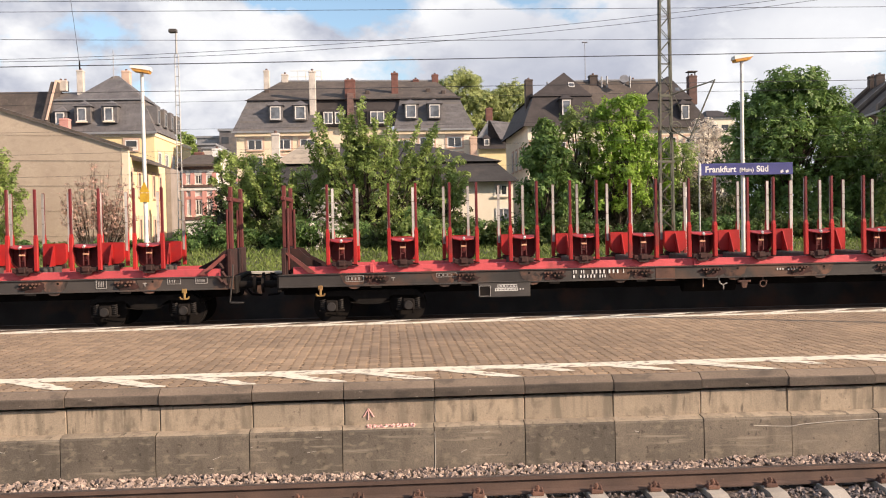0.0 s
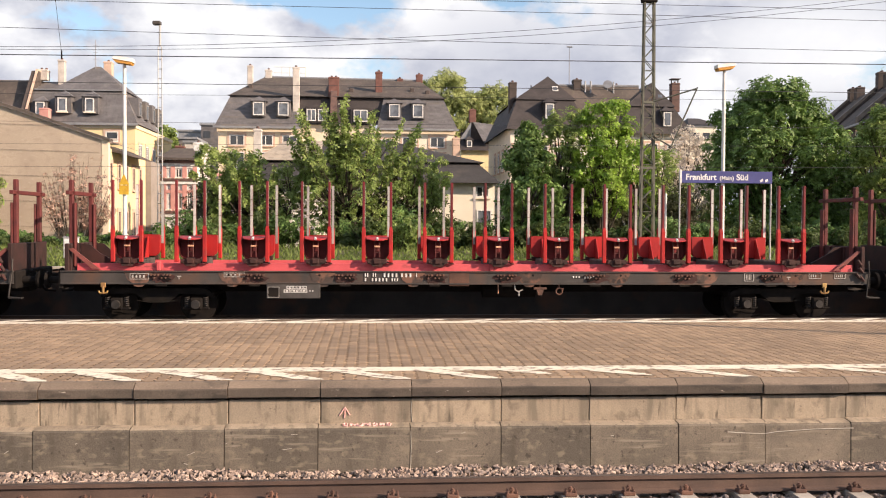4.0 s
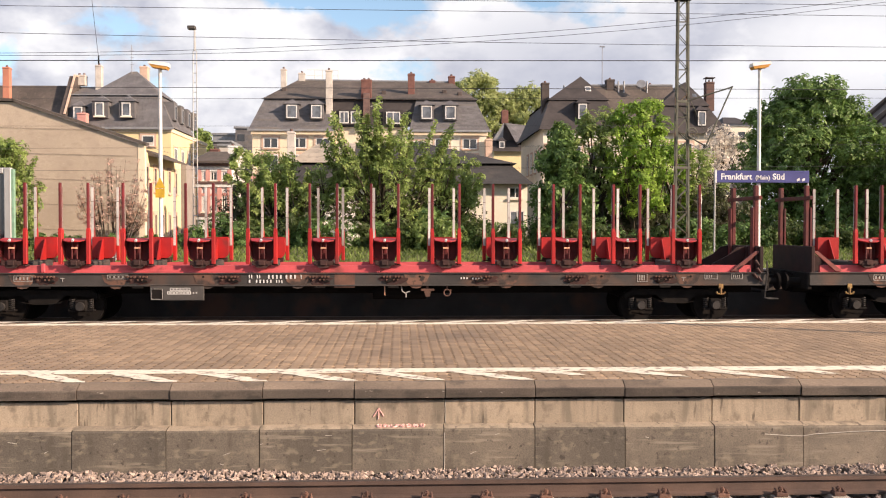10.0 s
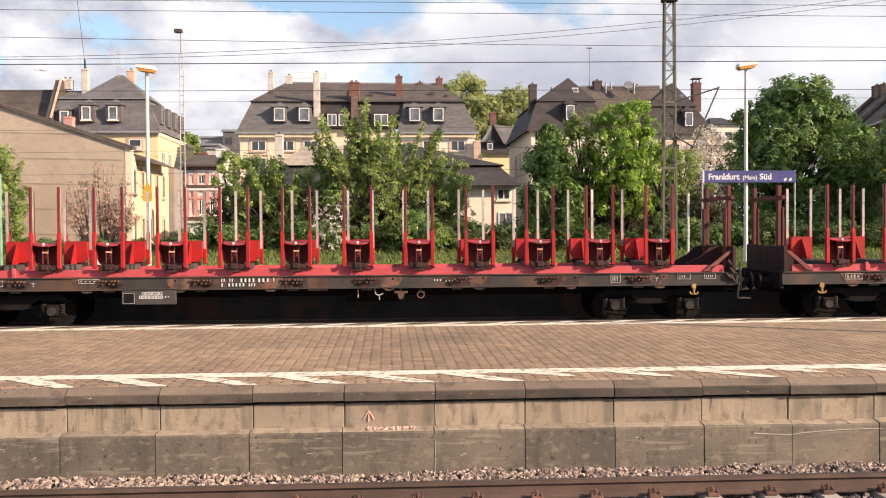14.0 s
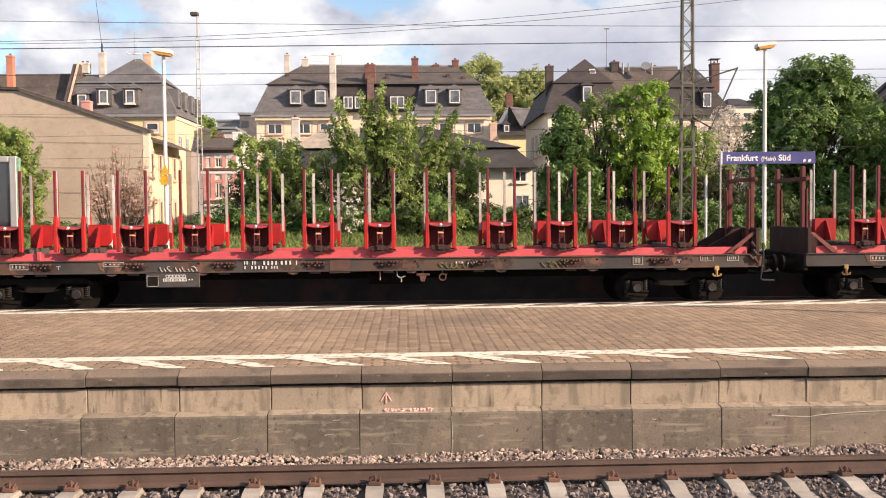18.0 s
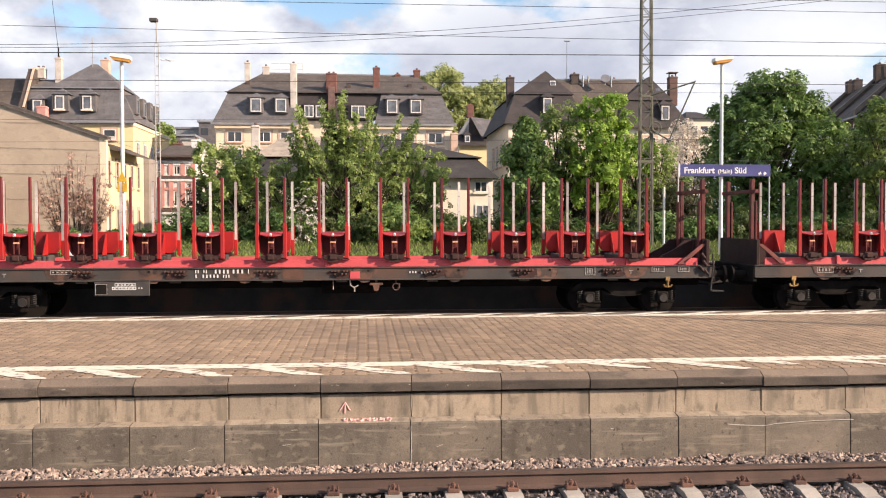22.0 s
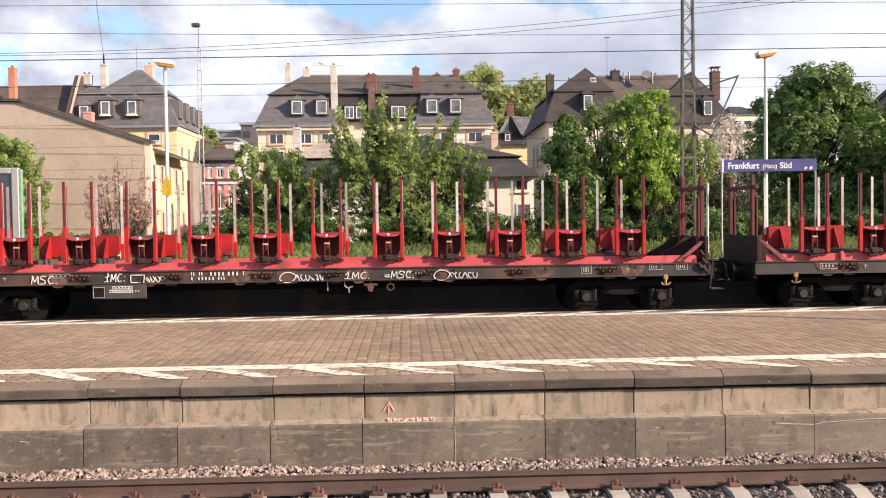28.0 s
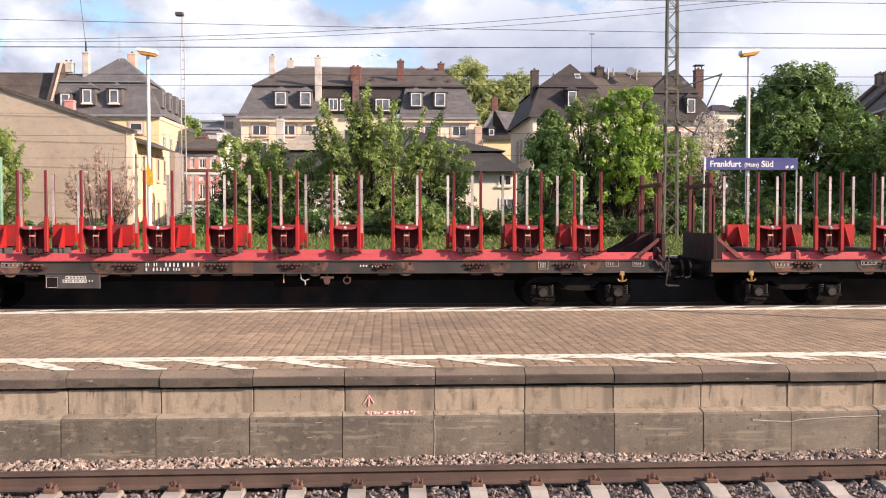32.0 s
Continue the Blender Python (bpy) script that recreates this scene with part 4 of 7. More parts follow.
        lam = Build().path([(e * 8.12 - 0.5, -1.14, 0.56), (e * 8.12 - 0.2, -1.14, 0.51), (e * 8.12 + 0.2, -1.14, 0.51), (e * 8.12 + 0.5, -1.14, 0.56)], 0.012)
        part("brake_rod", lam, BLACK, wg)
    st = Build().path([(h - 0.02, -1.38, 1.60), (h - 0.02, -1.42, 1.30), (h - 0.10, -1.44, 0.66), (h + 0.22, -1.44, 0.64)], 0.022).cbox(h - 0.08, h + 0.24, -1.52, -1.36, 0.625, 0.655, 0.006)
    part("step", st, STEEL, wg, "grey shunter's step and handrail")
    lever = Build()
    for i, (dx, dz) in enumerate(((0, 0), (0.05, -0.2), (-0.04, -0.34), (0.08, -0.42))):
        lever.tube((h - 0.34 + dx, -1.40, 1.62 + dz), (h - 0.25 + dx, -1.43, 1.50 + dz), 0.05, 0.035, 7)
    part("brake_gear", lever, FOOT, wg)
    tb = Build().cbox(-5.36, -4.02, -1.40, -1.34, 0.62, 1.02, 0.01)
    box = part("equipment_box", tb, PANEL, wg, "dark grey equipment box with a white label panel")
    rnd = random.Random(31)
    lb = Build()
    for i in range(6):
        plate_frame(lb, -4.86 + i * 0.085, 0.865, 0.076, 0.075, -1.402, 0.013)
    for i in range(7):
        plate_frame(lb, -4.93 + i * 0.085, 0.775, 0.076, 0.075, -1.402, 0.018)
    lb.box(-4.29, -4.26, -1.405, -1.402, 0.80, 0.83).box(-4.22, -4.19, -1.405, -1.402, 0.80, 0.83)
    part("label_panel", lb, WHITE, box)
    lf = Build()
    plate_frame(lf, -5.33, 0.65, 0.29, 0.27, -1.416, 0.012)
    part("lid_frame", lf, STENCIL, box)
    part("box_lid", Build().cbox(-5.34, -5.03, -1.415, -1.398, 0.64, 0.93, 0.006), BLACK, box)
    mk = Build()
    y = -1.380
    for x, z, w, hh in ((-8.72, 1.10, 0.46, 0.15), (-6.42, 1.16, 0.52, 0.11), (7.0, 1.07, 0.26, 0.22), (8.75, 1.14, 0.34, 0.15), (9.45, 1.14, 0.30, 0.15)):
        plate_frame(mk, x, z, w, hh, y)
        bars(mk, x + 0.05, z + 0.04, w - 0.1, hh - 0.08, 4, rnd, y)
    for x in (-7.52, 8.2):
        mk.box(x - 0.05, x + 0.05, y - 0.003, y, 1.17, 1.19).box(x - 0.01, x + 0.01, y - 0.003, y, 1.10, 1.17)
    part("stencilled_marks", mk, STENCIL, wg, "white stencilled markings")
    num = Build()
    for x, w, n, z, hh in ((-2.90, 0.12, 2, 1.175, 0.085), (-2.70, 0.12, 2, 1.175, 0.085), (-2.42, 0.40, 4, 1.165, 0.095), (-1.98, 0.32, 3, 1.165, 0.095), (-1.60, 0.05, 1, 1.165, 0.10),
                           (-2.90, 0.62, 7, 1.06, 0.08), (-2.22, 0.20, 3, 1.06, 0.075), (2.45, 0.22, 3, 1.15, 0.05), (2.75, 0.3, 4, 1.14, 0.05)):
        bars(num, x, z, w, hh, n, rnd, -1.382)
    part("number_bars", num, WHITE, wg, "row of white bars")
    rope = Build().tube((0.52, -1.30, 0.99), (0.52, -1.30, 0.74), 0.012, 0.012, 6)
    part("pull_rod", rope, LATCH, wg, "short bare pull rod")
    hook = Build().path([(0.94, -1.30, 0.99), (0.96, -1.30, 0.84), (1.06, -1.30, 0.78), (1.06, -1.30, 0.68)], 0.016).path([(1.06, -1.30, 0.80), (1.16, -1.30, 0.84)], 0.014)
    part("pull_hook", hook, STENCIL, wg, "pale pull hook")
    valve = Build().cbox(1.44, 1.78, -1.33, -1.25, 0.84, 0.905, 0.012).prism([(1.52, 0.845), (1.70, 0.845), (1.66, 0.70), (1.56, 0.70)], -1.33, -1.25).tube((1.61, -1.28, 0.99), (1.61, -1.28, 0.90), 0.03, 0.03, 6)
    part("brake_valve", valve, RUST, wg, "rusty brake valve")
    part("brake_valve", Build().ring((2.11, -1.30, 0.80), 0.085, 0.018, "y", 12).tube((2.11, -1.28, 0.99), (2.11, -1.28, 0.88), 0.02, 0.02, 6).tube((2.18, -1.31, 0.86), (2.22, -1.31, 0.87), 0.02, 0.02, 6), RUST, wg)
    part("underframe_tank", Build().tube((0.2, -0.55, 0.78), (1.6, -0.55, 0.78), 0.2, 0.2, 14), BLACK, wg)
    patch = Build().box(-0.75, -0.24, -1.3735, -1.368, 0.94, 1.275)
    part("primer_patch", patch, RUST, wg, "brown primer patch on the sill")
    return wg


BOGIE = bogie_parts()
first = build_wagon()
WAGONS = {0: first}
for k in list(range(-14, 0)) + [1, 2, 3, 4]:
    WAGONS[k] = copy_thing(first, pose(0, TRAIN_Y, RAIL_Z))



def scrawl(k, x, z, w, h, seed, m=None, letters=4):
    """An illegible sprayed scrawl on the sill: one looping stroke for each sign."""
    rnd = random.Random(seed)
    tag = Build()
    step = w / letters
    for i in range(letters):
        pts, cx = [], x - w / 2 + (i + 0.5) * step
        ph, a, b2 = rnd.uniform(0, 6.3), rnd.uniform(0.3, 0.5), rnd.choice((1, 2, 3))
        for j in range(11):
            q = j / 10
            pts.append((cx + step * a * math.cos(ph + 4.4 * q), -1.384, z + h * 0.5 * math.sin(ph * 0.7 + (2.5 + b2) * q)))
        tag.path(pts, 0.014, 4)
    part("scrawl", tag, m or WHITE, WAGONS[k], "sprayed scrawl")


STROKES = {"M": [[(0, 0), (0.05, 1), (0.45, 0.25), (0.85, 1), (1, 0)]], "S": [[(0.9, 0.95), (0.2, 1), (0.05, 0.7), (0.85, 0.4), (0.8, 0.05), (0, 0)]],
           "C": [[(0.9, 0.9), (0.4, 1), (0.05, 0.5), (0.35, 0), (0.95, 0.1)]], "I": [[(0.5, 1.1), (0.45, 0)], [(0, 0.55), (0.9, 0.75)], [(0.0, 0.0), (0.8, 0.05)]],
           "1": [[(0.1, 0.55), (0.55, 1.1), (0.5, 0)], [(0, 0.05), (1, 0.0)]], ".": [[(0.1, 0), (0.3, 0.06)]], ":": [[(0.2, 0.05), (0.3, 0.12)], [(0.25, 0.6), (0.35, 0.66)]], "-": [[(0, 0.45), (0.9, 0.5)], [(0.1, 0.2), (1, 0.22)]]}


def sprayed(k, word, x, z, w, h):
    """Sprayed capitals on the sill, drawn stroke by stroke."""
    tag, step = Build(), w / len(word)
    for i, sign in enumerate(word):
        for line in STROKES[sign]:
            tag.path([(x + (i + 0.84 * u) * step + 0.12 * h * v, -1.386, z + h * v) for u, v in line], 0.013, 5)
    part("lettering", tag, WHITE, WAGONS[k], "white sprayed letters")


sprayed(-11, "MSC.", -6.86, 1.02, 0.78, 0.20)
sprayed(-11, "IMC:", -5.05, 1.05, 0.60, 0.20)
sprayed(-11, "1MC.", 0.95, 1.03, 0.78, 0.17)
sprayed(-11, "-MSC.", 1.95, 1.03, 0.90, 0.18)
frame_tag = Build().path([(-4.40, -1.386, 1.21), (-4.40, -1.386, 1.03), (-4.08, -1.386, 1.00), (-4.06, -1.386, 1.21), (-4.40, -1.386, 1.21)], 0.013, 5)
part("scrawl", frame_tag, WHITE, WAGONS[-11], "sprayed frame")
scrawl(-11, -3.80, 1.10, 0.50, 0.14, 53, letters=4)
for x0 in (-0.48, 3.42):
    loop = Build().path([(x0 + 0.20 * math.cos(a) * (1 + 0.1 * math.sin(2 * a)), -1.386, 1.09 + 0.13 * math.sin(a)) for a in [0.6 + i * 0.42 for i in range(17)]], 0.014, 5)
    part("scrawl", loop, WHITE, WAGONS[-11], "sprayed loop")
    scrawl(-11, x0 + 0.56, 1.08, 0.70, 0.15, 54 + int(x0), letters=6)
scrawl(-6, -4.55, 1.06, 0.95, 0.18, 61, STENCIL, 5)
scrawl(-7, -0.53, 1.10, 0.36, 0.24, 62, letters=3)
for k, x in ((-7, 1.6), (-7, 6.5), (-7, 8.3), (-6, 2.4), (-6, 5.0)):
    scrawl(k, x, 1.10, 0.75, 0.14, 70 + int(x), TAG_YELLOW, 5)


def hand_wheel(k, x):
    hw = Build().ring((x, -1.46, 0.85), 0.26, 0.014, "y", 24)
    for a in (0.5, 2.6, 4.7):
        hw.tube((x, -1.46, 0.85), (x + 0.26 * math.cos(a), -1.46, 0.85 + 0.26 * math.sin(a)), 0.010, 0.010, 5)
    hw.tube((x, -1.48, 0.85), (x, -1.36, 0.85), 0.04, 0.04, 8)
    part("hand_wheel", hw, YELLOW, WAGONS[k], "yellow brake hand wheel")
    pl = Build()
    plate_frame(pl, x - 0.86, 1.09, 0.38, 0.17, -1.381)
    pl.prism([(x - 0.82, 1.11), (x - 0.78, 1.11), (x - 0.52, 1.24), (x - 0.56, 1.24)], -1.386, -1.381)
    part("brake_plate", pl, WHITE, WAGONS[k])


hand_wheel(2, 2.33)
hand_wheel(-5, -2.7)
hand_wheel(-12, -2.83)
for k in (-5, -8):
    part("red_plate", Build().box(0.95, 1.20, -1.386, -1.381, 1.02, 1.2), RED_WEB, WAGONS[k], "small faded red plate")

# ---- buildings ----
def window(parent, x, y, z, w, h, face="-y", glass=None, frame_mat=None, sill=True, surround=None, mullion=True):
    """A framed window proud of the wall at (x, y), its lower edge at z; face tells which way it looks."""
    def turn(bd):
        if face == "-y":
            return bd
        s = 1 if face == "+x" else -1
        bd.v = [(-s * b, s * a, c) for a, b, c in bd.v]
        return bd
    at = Matrix.Translation((x, y, z))
    fb = Build()
    t = 0.07
    for x0, x1, z0, z1 in ((-w / 2, w / 2, 0, t), (-w / 2, w / 2, h - t, h), (-w / 2, -w / 2 + t, t, h - t), (w / 2 - t, w / 2, t, h - t)):
        fb.box(x0, x1, -0.05, 0.03, z0, z1)
    if mullion:
        fb.box(-0.03, 0.03, -0.045, 0.03, t, h - t)
    win = part("window", turn(fb), frame_mat or FRAME, parent, at=at)
    part("pane", turn(Build().box(-w / 2 + t, w / 2 - t, -0.02, -0.005, t, h - t)), glass or GLASS, win)
    if surround:
        sb = Build()
        for x0, x1, z0, z1 in ((-w / 2 - 0.14, w / 2 + 0.14, h, h + 0.16), (-w / 2 - 0.14, -w / 2, -0.05, h), (w / 2, w / 2 + 0.14, -0.05, h)):
            sb.box(x0, x1, -0.04, 0.03, z0, z1)
        part("surround", turn(sb), surround, win)
    if sill:
        part("sill", turn(Build().box(-w / 2 - 0.08, w / 2 + 0.08, -0.12, 0.03, -0.09, 0.0)), surround or PALEWALL, win)
    return win


def dormer(parent, x, y, z, w, h, depth, wall=SLATE, lit=GLASS_PALE, narrow=False):
    """A roof dormer with its own small roof and window; y is its front."""
    b = Build().box(x - w / 2 - 0.05, x + w / 2 + 0.05, y + 0.02, y + depth, z, z + h + 0.1)
    d = part("dormer", b, wall, parent)
    e, zt = w / 2 + 0.16, z + h + 0.10
    r = Build().add([(x - e, y - 0.10, zt), (x + e, y - 0.10, zt), (x + e, y + depth, zt), (x - e, y + depth, zt), (x, y + 0.55, zt + 0.42), (x, y + depth, zt + 0.42)],
                    [(0, 1, 4), (1, 2, 5, 4), (3, 0, 4, 5), (0, 3, 2, 1)])
    part("dormer_roof", r, wall, d)
    if narrow:
        window(parent, x - 0.05 * w, y, z + 0.12, w * 0.62, h * 0.88, glass=lit, sill=True, mullion=False)
        part("cheek", Build().box(x - w / 2 - 0.065, x - w / 2 - 0.052, y + 0.03, y + depth * 0.6, z + 0.05, z + h + 0.08), DARKBRICK, d, "reddish dormer cheek")
        part("stay_rod", Build().tube((x + 0.10, y - 0.05, zt + 0.40), (x + 0.62, y - 0.02, zt + 0.06), 0.03, 0.03, 5), ZINC, d)
    else:
        window(parent, x, y, z + 0.08, w * 0.84, h * 0.95, glass=lit, sill=False, mullion=False)
    return d


def chimney(parent, x, y, z0, z1, w=0.7, m=REDBRICK, pots=1):
    b = Build().cbox(x - w / 2, x + w / 2, y - w / 2, y + w / 2, z0, z1, 0.02)
    b.cbox(x - w / 2 - 0.025, x + w / 2 + 0.025, y - w / 2 - 0.025, y + w / 2 + 0.025, z1 - 0.14, z1 - 0.04, 0.02)
    c = part("chimney", b, m, parent)
    p = Build()
    for i in range(pots):
        px = x + (i - (pots - 1) / 2) * 0.32
        p.tube((px, y, z1), (px, y, z1 + 0.14), 0.09, 0.08, 8)
    part("chimney_pot", p, DARKBRICK, c)
    return c


def mansard(parent, x0, x1, y0, y1, ze, zk, zr, inset, over=0.35, m=SLATE, top=None, ridge=None):
    """A mansard roof: steep lower slopes to the break at zk, shallow upper slopes to the ridge at zr."""
    a = [(x0 - over, y0 - over, ze), (x1 + over, y0 - over, ze), (x1 + over, y1 + over, ze), (x0 - over, y1 + over, ze)]
    k = [(x0 + inset, y0 + inset, zk), (x1 - inset, y0 + inset, zk), (x1 - inset, y1 - inset, zk), (x0 + inset, y1 - inset, zk)]
    lower = Build().add(a + k, [(0, 1, 5, 4), (1, 2, 6, 5), (2, 3, 7, 6), (3, 0, 4, 7), (3, 2, 1, 0)])
    r = part("roof", lower, m, parent)
    ym = (y0 + y1) / 2
    rx0, rx1 = ridge or (x0 + 2.6, x1 - 2.6)
    o = 0.14
    kk = [(x0 + inset - o, y0 + inset - o, zk - 0.02), (x1 - inset + o, y0 + inset - o, zk - 0.02), (x1 - inset + o, y1 - inset + o, zk - 0.02), (x0 + inset - o, y1 - inset + o, zk - 0.02)]
    up = Build().add(kk + [(rx0, ym, zr), (rx1, ym, zr)], [(0, 1, 5, 4), (1, 2, 5), (2, 3, 4, 5), (3, 0, 4), (3, 2, 1, 0)])
    part("upper_roof", up, top or SLATE_DARK, r)
    g = Build().box(x0 - over - 0.05, x1 + over + 0.05, y0 - over - 0.12, y0 - over + 0.02, ze - 0.14, ze + 0.02)
    part("gutter", g, ZINC, r)
    return r


def firewall_house():
    h = empty("side_house", pose(0, 0, 0), "yellow house with a bare grey-beige firewall and a sloping roof edge", "house", "houses beyond the line")
    wall = Build().prism([(-40, 0.6), (-13.6, 0.6), (-13.6, 5.95), (-19.9, 8.05), (-24, 8.15), (-32, 6.6), (-40, 3.9)], 50.0, 50.45)
    part("firewall", wall, FIREWALL, h, "bare rough-rendered firewall")
    edge = Build()
    for p, q in (((-13.2, 5.86), (-19.95, 8.09)), ((-19.9, 8.09), (-24, 8.2)), ((-24, 8.2), (-32, 6.65))):
        edge.add([(p[0], 49.85, p[1]), (q[0], 49.85, q[1]), (q[0], 50.6, q[1] + 0.02), (p[0], 50.6, p[1] + 0.02), (p[0], 49.85, p[1] + 0.14), (q[0], 49.85, q[1] + 0.14), (q[0], 50.6, q[1] + 0.16), (p[0], 50.6, p[1] + 0.16)],
                 [(0, 1, 5, 4), (4, 5, 6, 7), (3, 2, 1, 0), (0, 4, 7, 3), (1, 2, 6, 5)])
    part("verge", edge, TILE_BROWN, h, "brown tiled roof edge")
    part("roof", Build().add([(-13.6, 50.4, 5.95), (-19.9, 50.4, 8.05), (-19.9, 60, 8.05), (-13.6, 60, 5.95)], [(0, 1, 2, 3)]).add([(-19.9, 50.4, 8.05), (-40, 50.4, 8.1), (-40, 60, 8.1), (-19.9, 60, 8.05)], [(0, 1, 2, 3)]), TILE_BROWN, h)
    part("side_wall", Build().box(-14.0, -13.55, 50.46, 59.3, 0.6, 5.6), YELLOWWALL, h, "sunlit yellow side wall")
    part("corner_strip", Build().box(-13.62, -13.28, 49.98, 50.30, 0.6, 5.95), CREAM, h)
    part("eaves_roof", Build().prism([(-13.9, 5.55), (-12.75, 5.28), (-12.75, 5.36), (-13.9, 5.85)], 51.6, 57.4), TILE_BROWN, h, "small brown eaves roof")
    for y in (51.4, 53.1, 54.7, 56.3, 57.9):
        for z, hh in ((3.55, 1.35), (1.0, 1.35)):
            window(h, -13.55, y, z, 0.55, hh, "+x", glass=GLASS, surround=LIGHTSTONE, frame_mat=LIGHTSTONE, mullion=False)
    part("rear_wing", Build().prism([(-14.2, 0.6), (-13.25, 0.6), (-13.25, 5.45), (-14.2, 5.80)], 59.4, 62), REARWALL, h, "grey rear wing")
    for i in range(5):
        z = 1.4 + i * 1.3
        part("wall_cable", Build().tube((-40, 49.96, z + 0.55), (-13.7, 49.96, z), 0.007, 0.007, 5), GREYWALL, h)
    return h


def yellow_house():
    h = empty("corner_house", pose(0, 0, 0), "yellow rendered town house with a slate mansard roof and dormers", "house", "houses beyond the line")
    part("wall", Build().box(-34, -15.75, 66.0, 78, 0.6, 8.4), YELLOWWALL, h)
    part("cornice", Build().box(-34, -15.68, 65.93, 78, 8.10, 8.34), CREAM, h, "pale cornice under the eaves")
    for z in (5.2,):
        part("string_course", Build().box(-34, -15.68, 65.95, 78, z, z + 0.2), CREAM, h)
    r = mansard(h, -22.4, -15.75, 66.0, 72.5, 8.4, 10.75, 12.75, 0.95, over=0.18, top=SLATE, ridge=(-19.3, -18.9))
    part("wing_roof", Build().add([(-22.75, 65.83, 8.41), (-20.6, 65.83, 8.41), (-20.6, 66.94, 10.74), (-22.75, 66.94, 10.74), (-20.2, 68.9, 11.55), (-22.75, 68.9, 11.55), (-22.75, 76, 8.6), (-20.2, 76, 8.6)],
                                  [(0, 1, 2, 3), (3, 2, 4, 5), (5, 4, 7, 6)]), SLATE, h, "slate roof between the party wall and the corner")
    part("flashing", Build().box(-22.75, -16.75, 66.78, 66.90, 10.72, 10.79), ZINC, h, "pale metal flashing at the roof break")
    dormer(h, -22.0, 65.9, 8.9, 0.7, 0.85, 1.6)
    part("side_roof", Build().add([(-34, 65.7, 8.4), (-22.6, 65.7, 8.4), (-22.6, 68.2, 11.55), (-34, 68.2, 11.5), (-34, 76, 8.6), (-22.6, 76, 8.6)], [(0, 1, 2, 3), (3, 2, 5, 4)]), TILE_BROWN, h, "weathered brown roof of the neighbouring wing")
    part("party_wall", Build().prism([(65.5, 8.4), (65.6, 9.25), (67.7, 12.15), (68.6, 12.15), (68.6, 8.4)], -23.15, -22.75, axis="x"), SOOTBRICK, h, "sooty brick party wall above the roof")
    cp = Build().prism([(65.52, 9.26), (65.60, 9.26), (67.72, 12.16), (68.65, 12.16), (68.65, 12.26), (67.66, 12.26)], -22.85, -22.72, axis="x")
    part("party_wall_cap", cp, LIGHTSTONE, h, "pale capping along the party wall")
    for x in (-20.5, -18.7):
        dormer(h, x, 65.9, 9.05, 0.95, 1.05, 1.6, narrow=True)
    for x in (-19.95, -17.3):
        window(h, x, 66.0, 7.15, 0.85, 0.72, surround=LIGHTSTONE, mullion=False)
        part("blind", Build().box(x - 0.34, x + 0.34, 65.955, 65.965, 7.2, 7.40), WHITEWASH, h, "pale blind")
    for y in (67.3, 69.4, 71.5, 73.6):
        b = Build().box(-16.5, -15.72, y - 0.5, y + 0.5, 9.0, 10.3)
        part("side_dormer", b, SLATE, h)
        window(h, -15.72, y, 9.05, 0.6, 1.0, "+x", glass=GLASS, sill=False, frame_mat=ZINC, mullion=False)
        window(h, -15.75, y, 5.6, 0.9, 1.5, "+x", surround=LIGHTSTONE)
    chimney(h, -21.35, 68.5, 10.6, 13.05, 0.44, WHITEWASH)
    chimney(h, -18.7, 70.5, 11.2, 13.3, 0.58, LIGHTSTONE)
    chimney(h, -27.0, 66.6, 8.2, 12.55, 0.45, ORANGEBRICK)
    chimney(h, -29.4, 66.6, 8.2, 12.5, 0.7, WHITEWASH)
    chimney(h, -21.5, 65.4, 8.1, 9.3, 0.6, SANDSTONE)
    chimney(h, -22.6, 68.6, 11.6, 12.35, 0.6, WHITEWASH, 2)
    an = Build().tube((-19.2, 69, 11.8), (-19.2, 69, 14.6), 0.03, 0.02, 6)
    for z in (13.2, 13.7, 14.2):
        an.tube((-19.35, 69, z), (-19.05, 69, z), 0.012, 0.012, 5)
    part("roof_aerial", an, ZINC, h)
    return h


